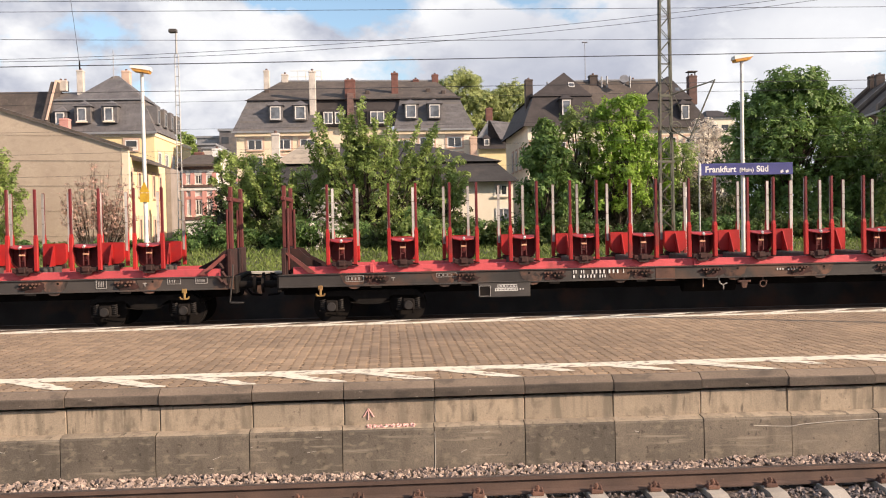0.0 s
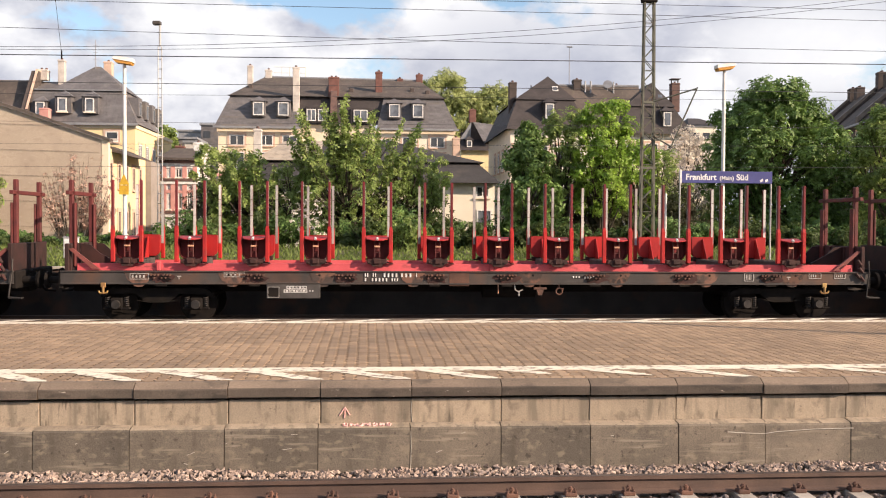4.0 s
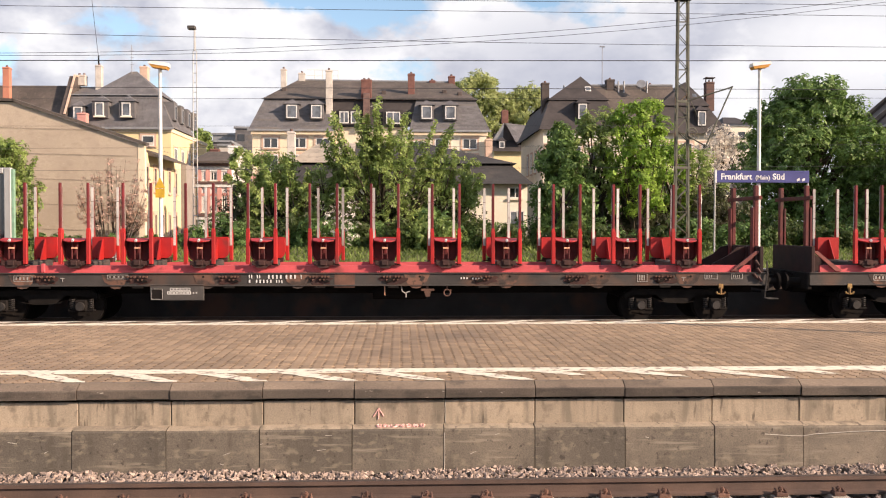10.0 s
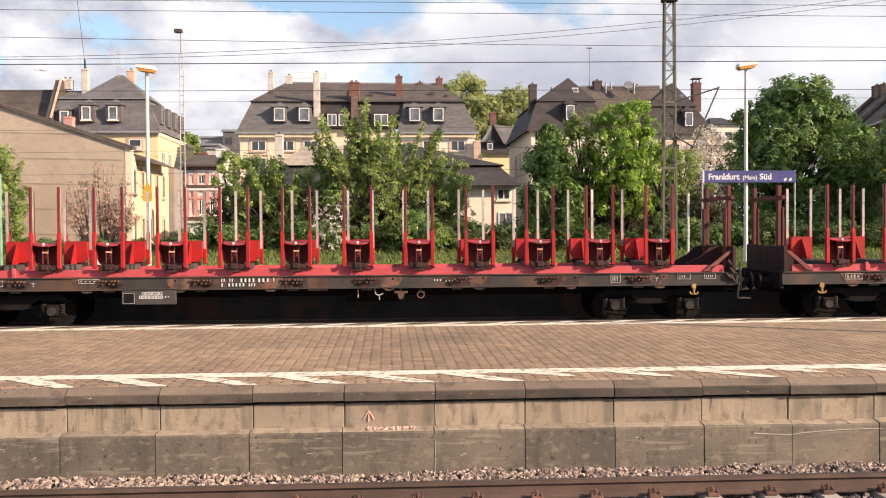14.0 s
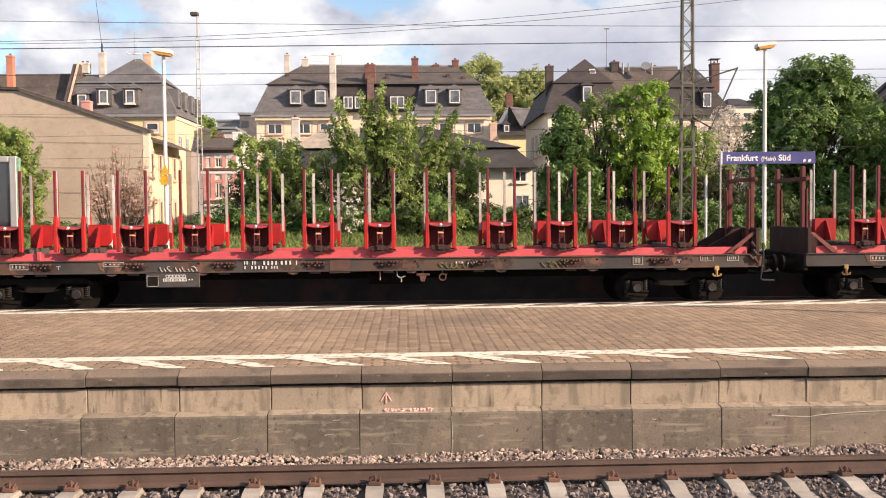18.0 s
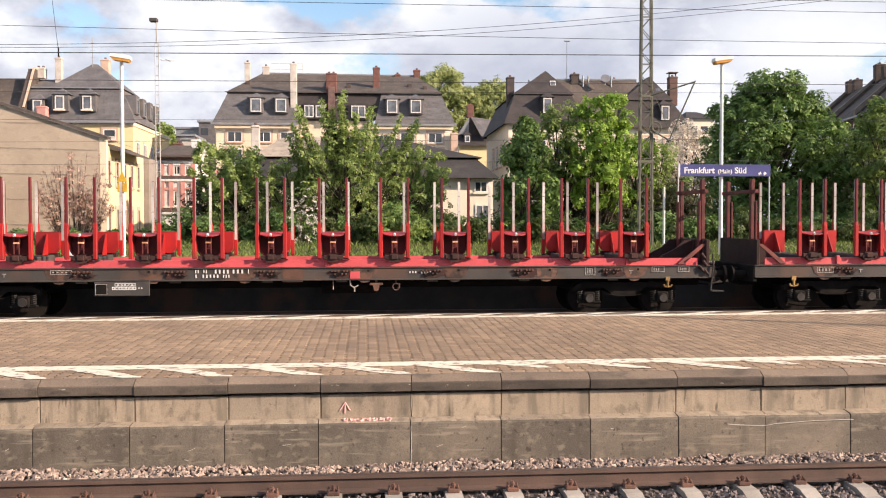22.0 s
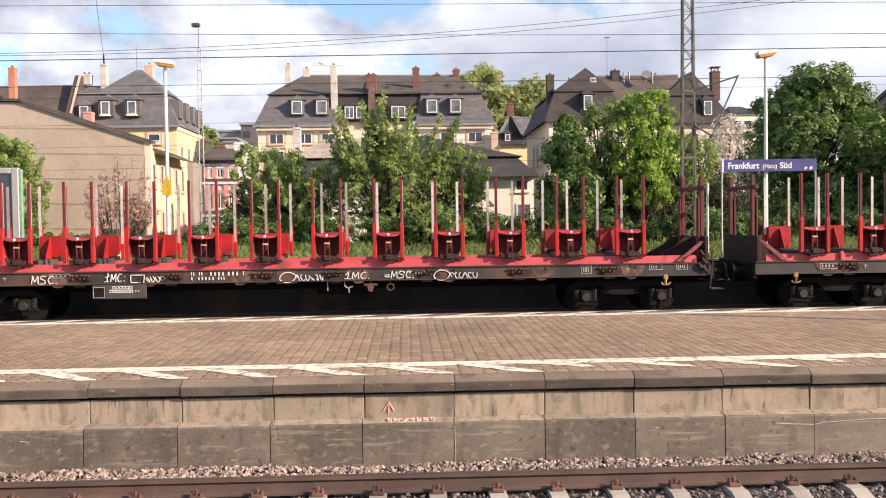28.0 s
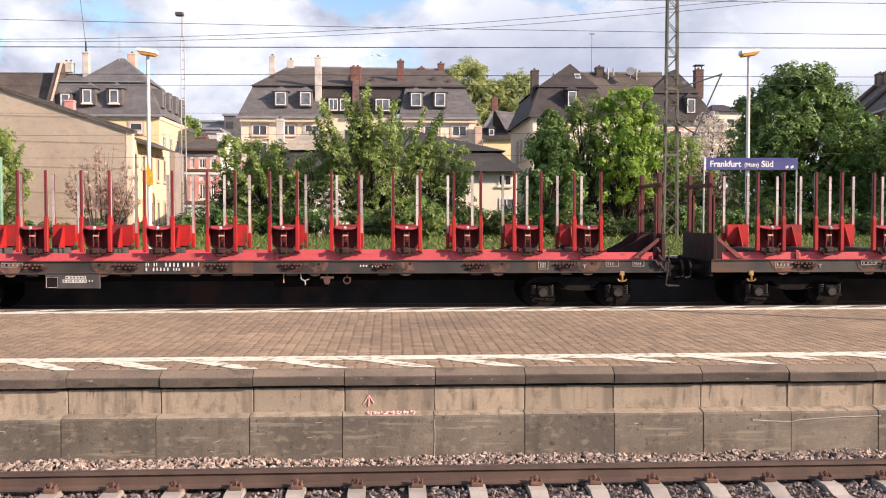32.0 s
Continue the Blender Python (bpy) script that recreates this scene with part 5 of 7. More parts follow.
def long_house():
    h = empty("long_house", pose(0, 0, 0), "long cream town house with slate mansard roof, dormers and tall chimneys", "house", "houses beyond the line")
    part("wall", Build().box(-10.5, -4.7, 68.0, 80, 0.6, 8.5), CREAM, h)
    part("wall_wing", Build().box(0.3, 6.2, 68.0, 80, 0.6, 8.45), PALEWALL, h)
    part("wall_middle", Build().box(-4.7, 0.3, 68.5, 80, 0.6, 8.8), CREAM, h)
    for x0, x1 in ((-10.6, -4.6), (0.2, 6.3)):
        part("cornice", Build().box(x0, x1, 67.93, 68.1, 8.15, 8.4), CREAM, h)
        part("string_course", Build().box(x0, x1, 67.92, 68.1, 5.0, 5.2), SANDSTONE, h)
    def wing(x0, x1, name):
        o, i = 0.25, 0.75
        a = [(x0 - o, 67.75, 8.5), (x1 + o, 67.75, 8.5), (x1 + o, 80.4, 8.5), (x0 - o, 80.4, 8.5), (x0 + (i if x0 < -5 else 0.27), 68.9, 10.85), (x1 - (i if x1 > 5 else 0.42), 68.9, 10.85), (x1 - (i if x1 > 5 else 0.42), 79.4, 10.85), (x0 + (i if x0 < -5 else 0.27), 79.4, 10.85)]
        r = part("roof", Build().add(a, [(0, 1, 5, 4), (1, 2, 6, 5), (2, 3, 7, 6), (3, 0, 4, 7), (3, 2, 1, 0)]), SLATE, h)
        n = 15
        for j in range(n):
            b = Build()
            s, e = j / n, (j + 1) / n
            xa0, xb0 = a[0][0] + (a[4][0] - a[0][0]) * s, a[1][0] + (a[5][0] - a[1][0]) * s
            xa1, xb1 = a[0][0] + (a[4][0] - a[0][0]) * e, a[1][0] + (a[5][0] - a[1][0]) * e
            ya, yb = 67.75 + 1.15 * s, 67.75 + 1.15 * e
            za, zb = 8.5 + 2.35 * s, 8.5 + 2.35 * e
            b.add([(xa0, ya - 0.012, za + 0.008), (xb0, ya - 0.012, za + 0.008), (xb1, yb - 0.006, zb + 0.008), (xa1, yb - 0.006, zb + 0.008)], [(0, 1, 2, 3)])
            part("slate_course", b, SLATE, r)
        part("gutter", Build().box(x0 - o - 0.05, x1 + o + 0.05, 67.46, 67.6, 8.38, 8.52), ZINC, r)
        return r
    wing(-10.5, -4.98, "left")
    wing(0.90, 6.2, "right")
    mid = Build().add([(-5.7, 68.25, 8.8), (1.4, 68.25, 8.8), (1.4, 69.05, 10.84), (-5.7, 69.05, 10.84)], [(0, 1, 2, 3)])
    part("middle_roof", mid, SLATE_DARK, h)
    up = Build().add([(-9.9, 68.75, 10.83), (5.6, 68.75, 10.83), (5.6, 79.5, 10.83), (-9.9, 79.5, 10.83), (-7.9, 74, 12.95), (4.0, 74, 12.85)], [(0, 1, 5, 4), (1, 2, 5), (2, 3, 4, 5), (3, 0, 4)])
    part("upper_roof", up, TILE_BROWN, h, "weathered brown upper roof")
    for x in (-7.7, -5.95, 1.9, 3.6):
        dormer(h, x, 67.85, 9.25, 0.88, 0.98, 1.5)
    d = Build().box(-4.4, -2.8, 68.12, 70.0, 8.9, 10.05)
    part("flat_dormer", d, SLATE_DARK, h)
    window(h, -4.0, 68.10, 9.0, 0.66, 0.85, glass=GLASS_PALE, sill=False)
    window(h, -3.2, 68.10, 9.0, 0.66, 0.85, glass=GLASS_PALE, sill=False)
    d = Build().box(-1.2, 0.2, 68.12, 70.0, 8.9, 10.0)
    part("flat_dormer", d, SLATE_DARK, h)
    window(h, -0.5, 68.10, 9.0, 1.0, 0.85, glass=GLASS_PALE, sill=False)
    for x in (-9.2, -7.2, -5.5, 1.3, 3.0, 5.0):
        window(h, x, 68.0, 7.2 if x != 1.3 else 7.0, 1.05, 0.75, surround=LIGHTSTONE)
        window(h, x, 68.0, 5.4, 1.05, 1.35, surround=LIGHTSTONE)
        window(h, x, 68.0, 2.4, 1.05, 1.5, surround=LIGHTSTONE)
    chimney(h, -5.1, 68.55, 9.2, 12.85, 0.46, WHITEWASH)
    chimney(h, -2.45, 69.4, 9.2, 12.3, 0.75, REDBRICK, 2)
    part("fire_parapet", Build().prism([(67.95, 8.8), (68.0, 9.6), (68.7, 11.2), (74, 13.05), (74, 8.8)], -2.65, -2.2, axis="x"), DARKBRICK, h)
    chimney(h, 0.82, 70.5, 10.4, 12.95, 0.5, REDBRICK)
    chimney(h, -9.0, 74, 11.3, 13.8, 0.42, WHITEWASH)
    chimney(h, -7.6, 74, 11.8, 13.5, 0.5, WHITEWASH)
    chimney(h, 4.0, 74, 11.4, 13.35, 0.5, REDBRICK)
    chimney(h, 2.5, 74, 11.6, 13.0, 0.45, REDBRICK)
    chimney(h, 6.32, 67.6, 0.9, 7.9, 0.50, LIGHTSTONE)
    for x, y, z in ((-8.6, 71.0, 11.72), (-1.2, 70.4, 11.45), (3.3, 70.8, 11.60), (4.4, 70.2, 11.36)):
        part("roof_vent", Build().cbox(x - 0.16, x + 0.16, y - 0.2, y + 0.2, z - 0.15, z + 0.22, 0.03), SOOTBRICK, h)
    part("ridge_cap", Build().tube((-7.9, 74, 12.95), (4.0, 74, 12.86), 0.10, 0.10, 6), ZINC, h, "grey metal ridge capping")
    for x0, x1 in ((-9.95, -5.2), (1.2, 5.65)):
        part("roof_break", Build().box(x0, x1, 68.70, 68.80, 10.80, 10.86), SLATE_DARK, h)
    gut = Build().path([(-2.1, 68.0, 10.2), (-1.7, 67.9, 10.35), (-1.25, 67.8, 10.5)], 0.035, 6)
    part("awning_rail", gut, WHITEPOST, h)
    rl = Build()
    for x in (-6.6, -6.0, -5.4, -4.8):
        rl.tube((x, 74, 12.6), (x, 74, 13.75), 0.025, 0.025, 5)
    rl.tube((-7.2, 74, 13.75), (-4.8, 74, 13.75), 0.025, 0.025, 5).tube((-7.2, 74, 13.3), (-4.8, 74, 13.3), 0.02, 0.02, 5)
    part("roof_railing", rl, PALEWALL, h)
    return h


def white_house():
    h = empty("white_house", pose(0, 0, 0), "low white house with grey stepped hip roofs behind the trees", "house", "houses beyond the line")
    part("wall", Build().box(-6.2, 6.75, 50.0, 58, 0.6, 3.95), PALEWALL, h)
    part("lower_roof", Build().add([(-6.9, 49.4, 3.9), (7.0, 49.4, 3.9), (7.0, 58.6, 3.9), (-6.9, 58.6, 3.9), (-5.6, 51.2, 5.05), (5.95, 51.2, 5.05), (5.95, 57, 5.05), (-5.6, 57, 5.05)],
                                   [(0, 1, 5, 4), (1, 2, 6, 5), (2, 3, 7, 6), (3, 0, 4, 7), (3, 2, 1, 0)]), ROOF_GREY, h, "grey lower roof slope")
    part("upper_roof", Build().add([(-6.0, 50.9, 5.06), (6.3, 50.9, 5.06), (6.3, 57.3, 5.06), (-6.0, 57.3, 5.06), (-4.6, 54, 6.3), (1.6, 54, 6.35)],
                                   [(0, 1, 5, 4), (1, 2, 5), (2, 3, 4, 5), (3, 0, 4), (3, 2, 1, 0)]), ROOF_GREY, h, "weathered upper roof")
    part("roof_sheeting", Build().add([(-6.02, 50.88, 5.085), (-2.5, 50.88, 5.085), (-2.5, 53.97, 6.37), (-4.65, 53.97, 6.33), (-6.02, 50.88, 5.065), (-2.5, 50.88, 5.065), (-2.5, 53.97, 6.35), (-4.65, 53.97, 6.31)],
                                      [(0, 1, 2, 3), (0, 4, 5, 1), (1, 5, 6, 2), (3, 7, 4, 0)]), SHEET, h, "pale sun-bleached roof sheeting")
    window(h, 6.1, 50.0, 3.15, 0.7, 0.6)
    window(h, 6.2, 50.0, 1.6, 0.8, 0.9, glass=GLASS_PALE)
    chimney(h, -5.85, 51.4, 4.6, 6.75, 0.42, WHITEWASH)
    return h


def right_house():
    h = empty("turret_house", pose(0, 0, 0), "pale town house with dark pyramid mansard roofs and tall chimneys", "house", "houses beyond the line")
    part("wall", Build().box(10.0, 15.2, 66.0, 78, 0.6, 8.55), PALEWALL, h)
    part("wall_right", Build().box(15.2, 22.8, 66.6, 78, 0.6, 8.3), PALEWALL, h)
    a = [(9.65, 65.6, 8.4), (15.4, 65.6, 8.4), (15.4, 78.4, 8.4), (9.65, 78.4, 8.4), (10.6, 67.0, 10.65), (14.7, 67.0, 10.65), (14.7, 77, 10.65), (10.6, 77, 10.65)]
    r = part("roof", Build().add(a, [(0, 1, 5, 4), (1, 2, 6, 5), (2, 3, 7, 6), (3, 0, 4, 7)]), SLATE_DARK, h)
    part("upper_roof", Build().add([(10.45, 66.85, 10.63), (14.85, 66.85, 10.63), (14.85, 77, 10.63), (10.45, 77, 10.63), (13.1, 68.5, 12.55), (13.1, 75, 12.55)], [(0, 1, 4), (1, 2, 5, 4), (2, 3, 5), (3, 0, 4, 5)]), SLATE_DARK, r)
    for x, yb, zb in ((13.25, 67.45, 11.35), (21.1, 67.85, 11.0)):
        sk = part("skylight", Build().add([(x, yb - 0.04, zb), (x + 0.42, yb - 0.04, zb), (x + 0.42, yb + 0.26, zb + 0.36), (x, yb + 0.26, zb + 0.36), (x, yb + 0.06, zb - 0.06), (x + 0.42, yb + 0.06, zb - 0.06)], [(0, 1, 2, 3), (0, 4, 5, 1)]), FRAME, h)
        part("pane", Build().add([(x + 0.05, yb - 0.02, zb + 0.05), (x + 0.37, yb - 0.02, zb + 0.05), (x + 0.37, yb + 0.18, zb + 0.30), (x + 0.05, yb + 0.18, zb + 0.30)], [(0, 1, 2, 3)]), GLASS_PALE, sk)
    part("link_roof", Build().add([(14.0, 66.4, 8.6), (20, 66.4, 8.6), (20, 69, 12.0), (14.0, 69, 11.95), (14, 76, 9), (20, 76, 9)], [(0, 1, 2, 3), (3, 2, 5, 4)]), TILE_BROWN, h)
    a = [(17.6, 66.2, 8.25), (23.3, 66.2, 8.25), (23.3, 78, 8.25), (17.6, 78, 8.25), (18.7, 67.4, 10.35), (22.1, 67.4, 10.35), (22.1, 77, 10.35), (18.7, 77, 10.35)]
    r2 = part("turret_roof", Build().add(a, [(0, 1, 5, 4), (1, 2, 6, 5), (2, 3, 7, 6), (3, 0, 4, 7)]), SLATE_DARK, h)
    part("turret_cap", Build().add([(18.55, 67.25, 10.33), (22.25, 67.25, 10.33), (22.25, 77, 10.33), (18.55, 77, 10.33), (20.9, 68.8, 12.25), (20.9, 75, 12.25)], [(0, 1, 4), (1, 2, 5, 4), (2, 3, 5), (3, 0, 4, 5)]), SLATE_DARK, r2)
    dormer(h, 12.75, 65.85, 9.1, 0.72, 1.1, 1.6, SLATE_DARK)
    dormer(h, 21.4, 66.45, 8.75, 0.68, 1.05, 1.6, SLATE_DARK)
    for x in (10.7, 12.2, 13.8):
        window(h, x, 66.0, 6.0, 1.0, 1.3, surround=LIGHTSTONE)
        window(h, x, 66.0, 3.0, 1.0, 1.5, surround=LIGHTSTONE)
    for x in (16.5, 18.5, 20.3, 21.9):
        window(h, x, 66.6, 6.6, 0.95, 1.0, surround=LIGHTSTONE)
        window(h, x, 66.6, 4.0, 0.95, 1.4, surround=LIGHTSTONE)
    for y in (67.5, 69.6, 71.7, 73.8):
        window(h, 10.0, y, 5.6, 0.8, 1.5, "-x", surround=LIGHTSTONE)
    chimney(h, 10.5, 68.5, 9.0, 12.05, 0.55, SOOTBRICK)
    chimney(h, 22.9, 69.5, 10.2, 12.35, 0.62, DARKBRICK)
    part("chimney_cap", Build().box(22.55, 23.25, 69.15, 69.85, 12.62, 12.68), SOOTBRICK, h)
    for dx in (-0.25, 0.25):
        part("cap_post", Build().box(22.9 + dx - 0.03, 22.9 + dx + 0.03, 69.45, 69.55, 12.35, 12.62), SOOTBRICK, h)
    chimney(h, 15.35, 69, 10.5, 12.4, 0.6, SOOTBRICK)
    chimney(h, 18.6, 70, 11.0, 12.2, 0.6, WHITEWASH)
    part("ridge_cap", Build().tube((14.0, 69, 11.97), (20.0, 69, 12.02), 0.09, 0.09, 6), ZINC, h)
    for x in (11.9, 12.3, 15.9, 16.3, 18.0):
        part("roof_vent", Build().tube((x, 68.6, 11.4), (x, 68.6, 12.25 if x > 15 else 11.9), 0.07, 0.06, 8), ZINC, h)
    part("downpipe", Build().tube((22.7, 66.5, 8.2), (22.7, 66.5, 0.8), 0.06, 0.06, 8), ZINC, h)
    dish = Build().tube((17.4, 68, 11.5), (17.4, 68, 11.9), 0.03, 0.03, 5).tube((17.4, 67.9, 11.9), (17.38, 67.8, 11.95), 0.30, 0.34, 14)
    part("satellite_dish", dish, ZINC, h)
    an = Build().tube((15.0, 70, 11.5), (15.0, 70, 15.0), 0.03, 0.02, 6).tube((14.8, 70, 15.0), (15.2, 70, 15.0), 0.05, 0.05, 5)
    part("roof_aerial", an, ZINC, h)
    return h


def gable_cottage():
    h = empty("gable_cottage", pose(0, 0, 0), "small dark-roofed house with brick gable and yellow wall", "house", "houses beyond the line")
    part("wall", Build().box(8.4, 11.4, 85, 92, 1.2, 8.4), YELLOWWALL, h)
    part("gable", Build().prism([(8.4, 8.3), (10.9, 8.3), (10.9, 9.9), (9.5, 11.1), (8.4, 9.6)], 86.05, 86.4), SOOTBRICK, h, "sooty brick gable")
    part("pale_verge", Build().prism([(8.38, 9.45), (9.42, 11.08), (9.34, 9.45)], 85.9, 86.05), ZINC, h, "pale sheet-metal gable slope")
    part("side_roof", Build().add([(9.55, 85.95, 11.05), (12.1, 86.3, 10.8), (11.5, 84.7, 9.2), (10.35, 84.7, 9.2)], [(0, 1, 2, 3)]), SLATE, h, "grey slate side roof")
    part("roof", Build().add([(8.2, 84.6, 8.35), (11.6, 84.6, 8.35), (11.3, 87, 10.2), (8.6, 87, 10.2)], [(0, 1, 2, 3)]).add([(9.5, 86.5, 11.1), (12.2, 86.5, 10.8), (12.2, 92, 9.2), (9.5, 92, 9.2)], [(0, 1, 2, 3)]), SLATE_DARK, h)
    dormer(h, 9.15, 85.0, 8.6, 0.55, 0.62, 1.3, SLATE_DARK)
    chimney(h, 9.55, 86.4, 11.0, 12.2, 0.6, REDBRICK)
    return h


def red_house():
    h = empty("villa", pose(0.48, 0, 0), "pink and white ornamented villa with a low brown roof", "house", "houses beyond the line")
    part("wall", Build().box(-13.9, -11.65, 63.5, 65.6, 0.6, 5.85), FRAME, h, "white rendered wall")
    part("roof", Build().add([(-14.2, 63.0, 5.95), (-11.35, 63.0, 5.95), (-12.3, 65.5, 6.75), (-13.6, 65.5, 6.75), (-14.2, 63.0, 5.80), (-11.35, 63.0, 5.80)], [(0, 1, 2, 3), (0, 4, 5, 1)]).box(-13.6, -12.3, 65.5, 65.7, 5.75, 6.75), TILE_BROWN, h)
    part("eaves_band", Build().box(-14.1, -11.45, 63.25, 63.5, 5.62, 5.80), DARKBRICK, h, "dark band under the eaves")
    part("frieze", Build().box(-14.0, -11.55, 63.38, 63.5, 5.42, 5.60), FRAME, h)
    for z in (4.46, 2.30):
        part("cornice", Build().box(-14.05, -11.50, 63.30, 63.5, z, z + 0.15), DARKBRICK, h, "dark string course")
        part("cornice", Build().box(-14.0, -11.55, 63.36, 63.5, z - 0.22, z - 0.06), FRAME, h)
    for x in (-13.78, -13.22, -12.46, -11.80):
        for z0, z1 in ((4.62, 5.42), (2.46, 4.22)):
            part("pilaster", Build().cbox(x - 0.15, x + 0.15, 63.40, 63.5, z0, z1, 0.015), SANDSTONE, h, "pink sandstone pilaster")
    for x, wd in ((-12.84, 0.42), (-12.13, 0.36), (-13.50, 0.24)):
        for z, hh, g in ((4.66, 0.62, GLASS if x < -12.5 else GLASS_PALE), (2.60, 1.05, GLASS)):
            window(h, x, 63.5, z, wd, hh, glass=g)
            part("window_arch", Build().prism([(x + (wd / 2 + 0.06) * math.cos(q), z + hh + 0.22 * math.sin(q)) for q in [i * math.pi / 6 for i in range(7)]], 63.40, 63.5), SANDSTONE if z < 4 else FRAME, h)
    chimney(h, -12.05, 66.2, 6.0, 7.2, 0.58, FRAME)
    chimney(h, -13.35, 66.6, 6.0, 7.0, 0.60, REDBRICK)
    return h


def distant_blocks():
    for x0, x1, y, z, m in ((-34.4, -31.0, 200, 21.9, SLATE), (-40.0, -34.6, 205, 21.0, ZINC), (-34.0, -31.2, 180, 16.6, WHITEWASH), (-37.5, -33.0, 186, 17.8, SLATE), (66, 71.5, 190, 22.0, PALEWALL)):
        h = empty("distant_block", pose(0, 0, 0), "pale distant apartment block on the skyline", "building", "distant blocks")
        part("wall", Build().box(x0, x1, y, y + 12, 1.0, z), m, h)
        part("roof", Build().box(x0 - 0.3, x1 + 0.3, y - 0.3, y + 12.3, z, z + 0.4), ZINC, h)
        if m is PALEWALL:
            part("hip_roof", Build().add([(x0 - 0.6, y - 0.6, z + 0.4), (x1 + 0.6, y - 0.6, z + 0.4), (x1 + 0.6, y + 12, z + 0.4), (x0 - 0.6, y + 12, z + 0.4), (x0 + 1.5, y + 6, z + 2.4), (x1 - 1.5, y + 6, z + 2.4)], [(0, 1, 5, 4), (1, 2, 5), (2, 3, 4, 5), (3, 0, 4)]), SLATE_DARK, h, "dark hip roof")
        n = int((x1 - x0) / 2.2)
        for lv in (1, 2, 3):
            for i in range(n):
                part("window", Build().box(x0 + 0.5 + i * 2.2, x0 + 1.9 + i * 2.2, y - 0.08, y, z - lv * 2.6, z - lv * 2.6 + 1.4), GLASS, h)


TERRACE_CAP = mat("weathered_capping", (0.24, 0.20, 0.165), (0.15, 0.125, 0.105), 0.9, scale=1.5)


def row_houses():
    """A terrace that runs towards the line, its grey roofs above the trees."""
    for k in range(4):
        h = empty("terrace_house", pose(38.6, 80, 0.9, 0, 0, -101.7) @ pose(7.4 * k, 0, 0), "grey terrace house with a dark tiled roof and brick chimneys", "house", "terrace houses")
        part("wall", Build().box(0, 7.3, 0, 9, -0.3, 8.3), GREYWALL, h)
        part("roof", Build().add([(-0.1, -0.5, 8.2), (7.4, -0.5, 8.2), (7.4, 3.6, 11.9), (-0.1, 3.6, 11.9), (7.4, 9, 9.4), (-0.1, 9, 9.4)], [(0, 1, 2, 3), (3, 2, 4, 5)]), TILE_BROWN, h)
        part("fire_parapet", Build().prism([(-0.55, 8.2), (-0.5, 8.6), (3.6, 12.25), (7, 10.9), (7, 8.2)], -0.2, 0.2, axis="x"), SOOTBRICK, h)
        part("gutter", Build().box(-0.1, 7.4, -0.62, -0.48, 8.1, 8.24), ZINC, h)
        for j in range(3):
            window(h, 1.3 + j * 2.3, 0, 6.2, 0.95, 1.6, surround=LIGHTSTONE)
            window(h, 1.3 + j * 2.3, 0, 3.7, 0.95, 1.6, surround=LIGHTSTONE)
        chimney(h, 0.1, 3.4, 11.2, 12.75 + 0.25 * (k % 2), 0.7, SOOTBRICK, 2)
        chimney(h, 1.3, 3.6, 11.2, 12.7, 0.7, SOOTBRICK, 2)
        part("parapet_cap", Build().prism([(-0.60, 8.25), (-0.58, 8.72), (3.6, 12.40), (7.05, 11.05), (7.05, 10.93), (3.6, 12.26)], -0.26, 0.26, axis="x"), TERRACE_CAP, h, "weathered tan parapet capping")


firewall_house()
yellow_house()
long_house()
white_house()
right_house()
gable_cottage()
red_house()
distant_blocks()
row_houses()


# ---- masts, lamps, sign, wires ----
def lattice_mast(x, y, z0, z1, w0, w1, name, label, m=MASTSTEEL, step=0.9, thick=0.045, depth=None):
    h = empty(name, pose(x, y, z0), label, "mast")
    H = z1 - z0
    d0, d1 = (depth, depth) if depth else (w0, w1)
    for sx in (-1, 1):
        for sy in (-1, 1):
            part("leg", Build().tube((sx * w0, sy * d0, 0), (sx * w1, sy * d1, H), thick, thick * 0.9, 4), m, h)
    b = Build()
    n = int(H / step)
    for i in range(n):
        za, zb = i * H / n, (i + 1) * H / n
        wa, wb = w0 + (w1 - w0) * za / H, w0 + (w1 - w0) * zb / H
        da, db = d0 + (d1 - d0) * za / H, d0 + (d1 - d0) * zb / H
        s = 1 if i % 2 else -1
        for d in (-1, 1):
            b.tube((-s * wa, d * da, za), (s * wb, d * db, zb), 0.02, 0.02, 4)
            b.tube((d * wa, -s * da, za), (d * wb, s * db, zb), 0.02, 0.02, 4)
            if i % 4 == 0 or not depth:
                b.tube((-wa, d * da, za), (wa, d * da, za), 0.016, 0.016, 4)
    part("lattice", b, m, h)
    return h


mast = lattice_mast(11.12, 37.0, 0.4, 11.6, 0.270, 0.185, "catenary_mast", "green-grey lattice catenary mast with a cantilever arm", step=0.46, thick=0.050, depth=0.10)
for z, w in ((3.55, 0.33), (6.15, 0.26)):
    part("cross_plate", Build().cbox(-w, w, -0.14, -0.10, z, z + 0.10, 0.008), MASTSTEEL, mast)
arm = Build().tube((0.1, -0.1, 4.9), (0.9, -0.4, 4.4), 0.03, 0.03, 6).tube((0.1, -0.1, 6.2), (1.75, -0.6, 6.7), 0.03, 0.03, 6).tube((0.85, -0.35, 4.45), (1.8, -0.6, 6.75), 0.03, 0.03, 6).tube((0.15, -0.1, 6.6), (1.0, -0.4, 4.5), 0.012, 0.012, 5)
for i in range(4):
    arm.tube((0.2 + i * 0.04, -0.14, 4.87 - i * 0.03), (0.22 + i * 0.04, -0.15, 4.86 - i * 0.03), 0.07, 0.07, 8)
part("cantilever", arm, MASTSTEEL, mast)
wr = Build().ring((0.25, -0.45, 4.9), 0.24, 0.02, "y").ring((0.25, -0.45, 4.9), 0.12, 0.02, "y")
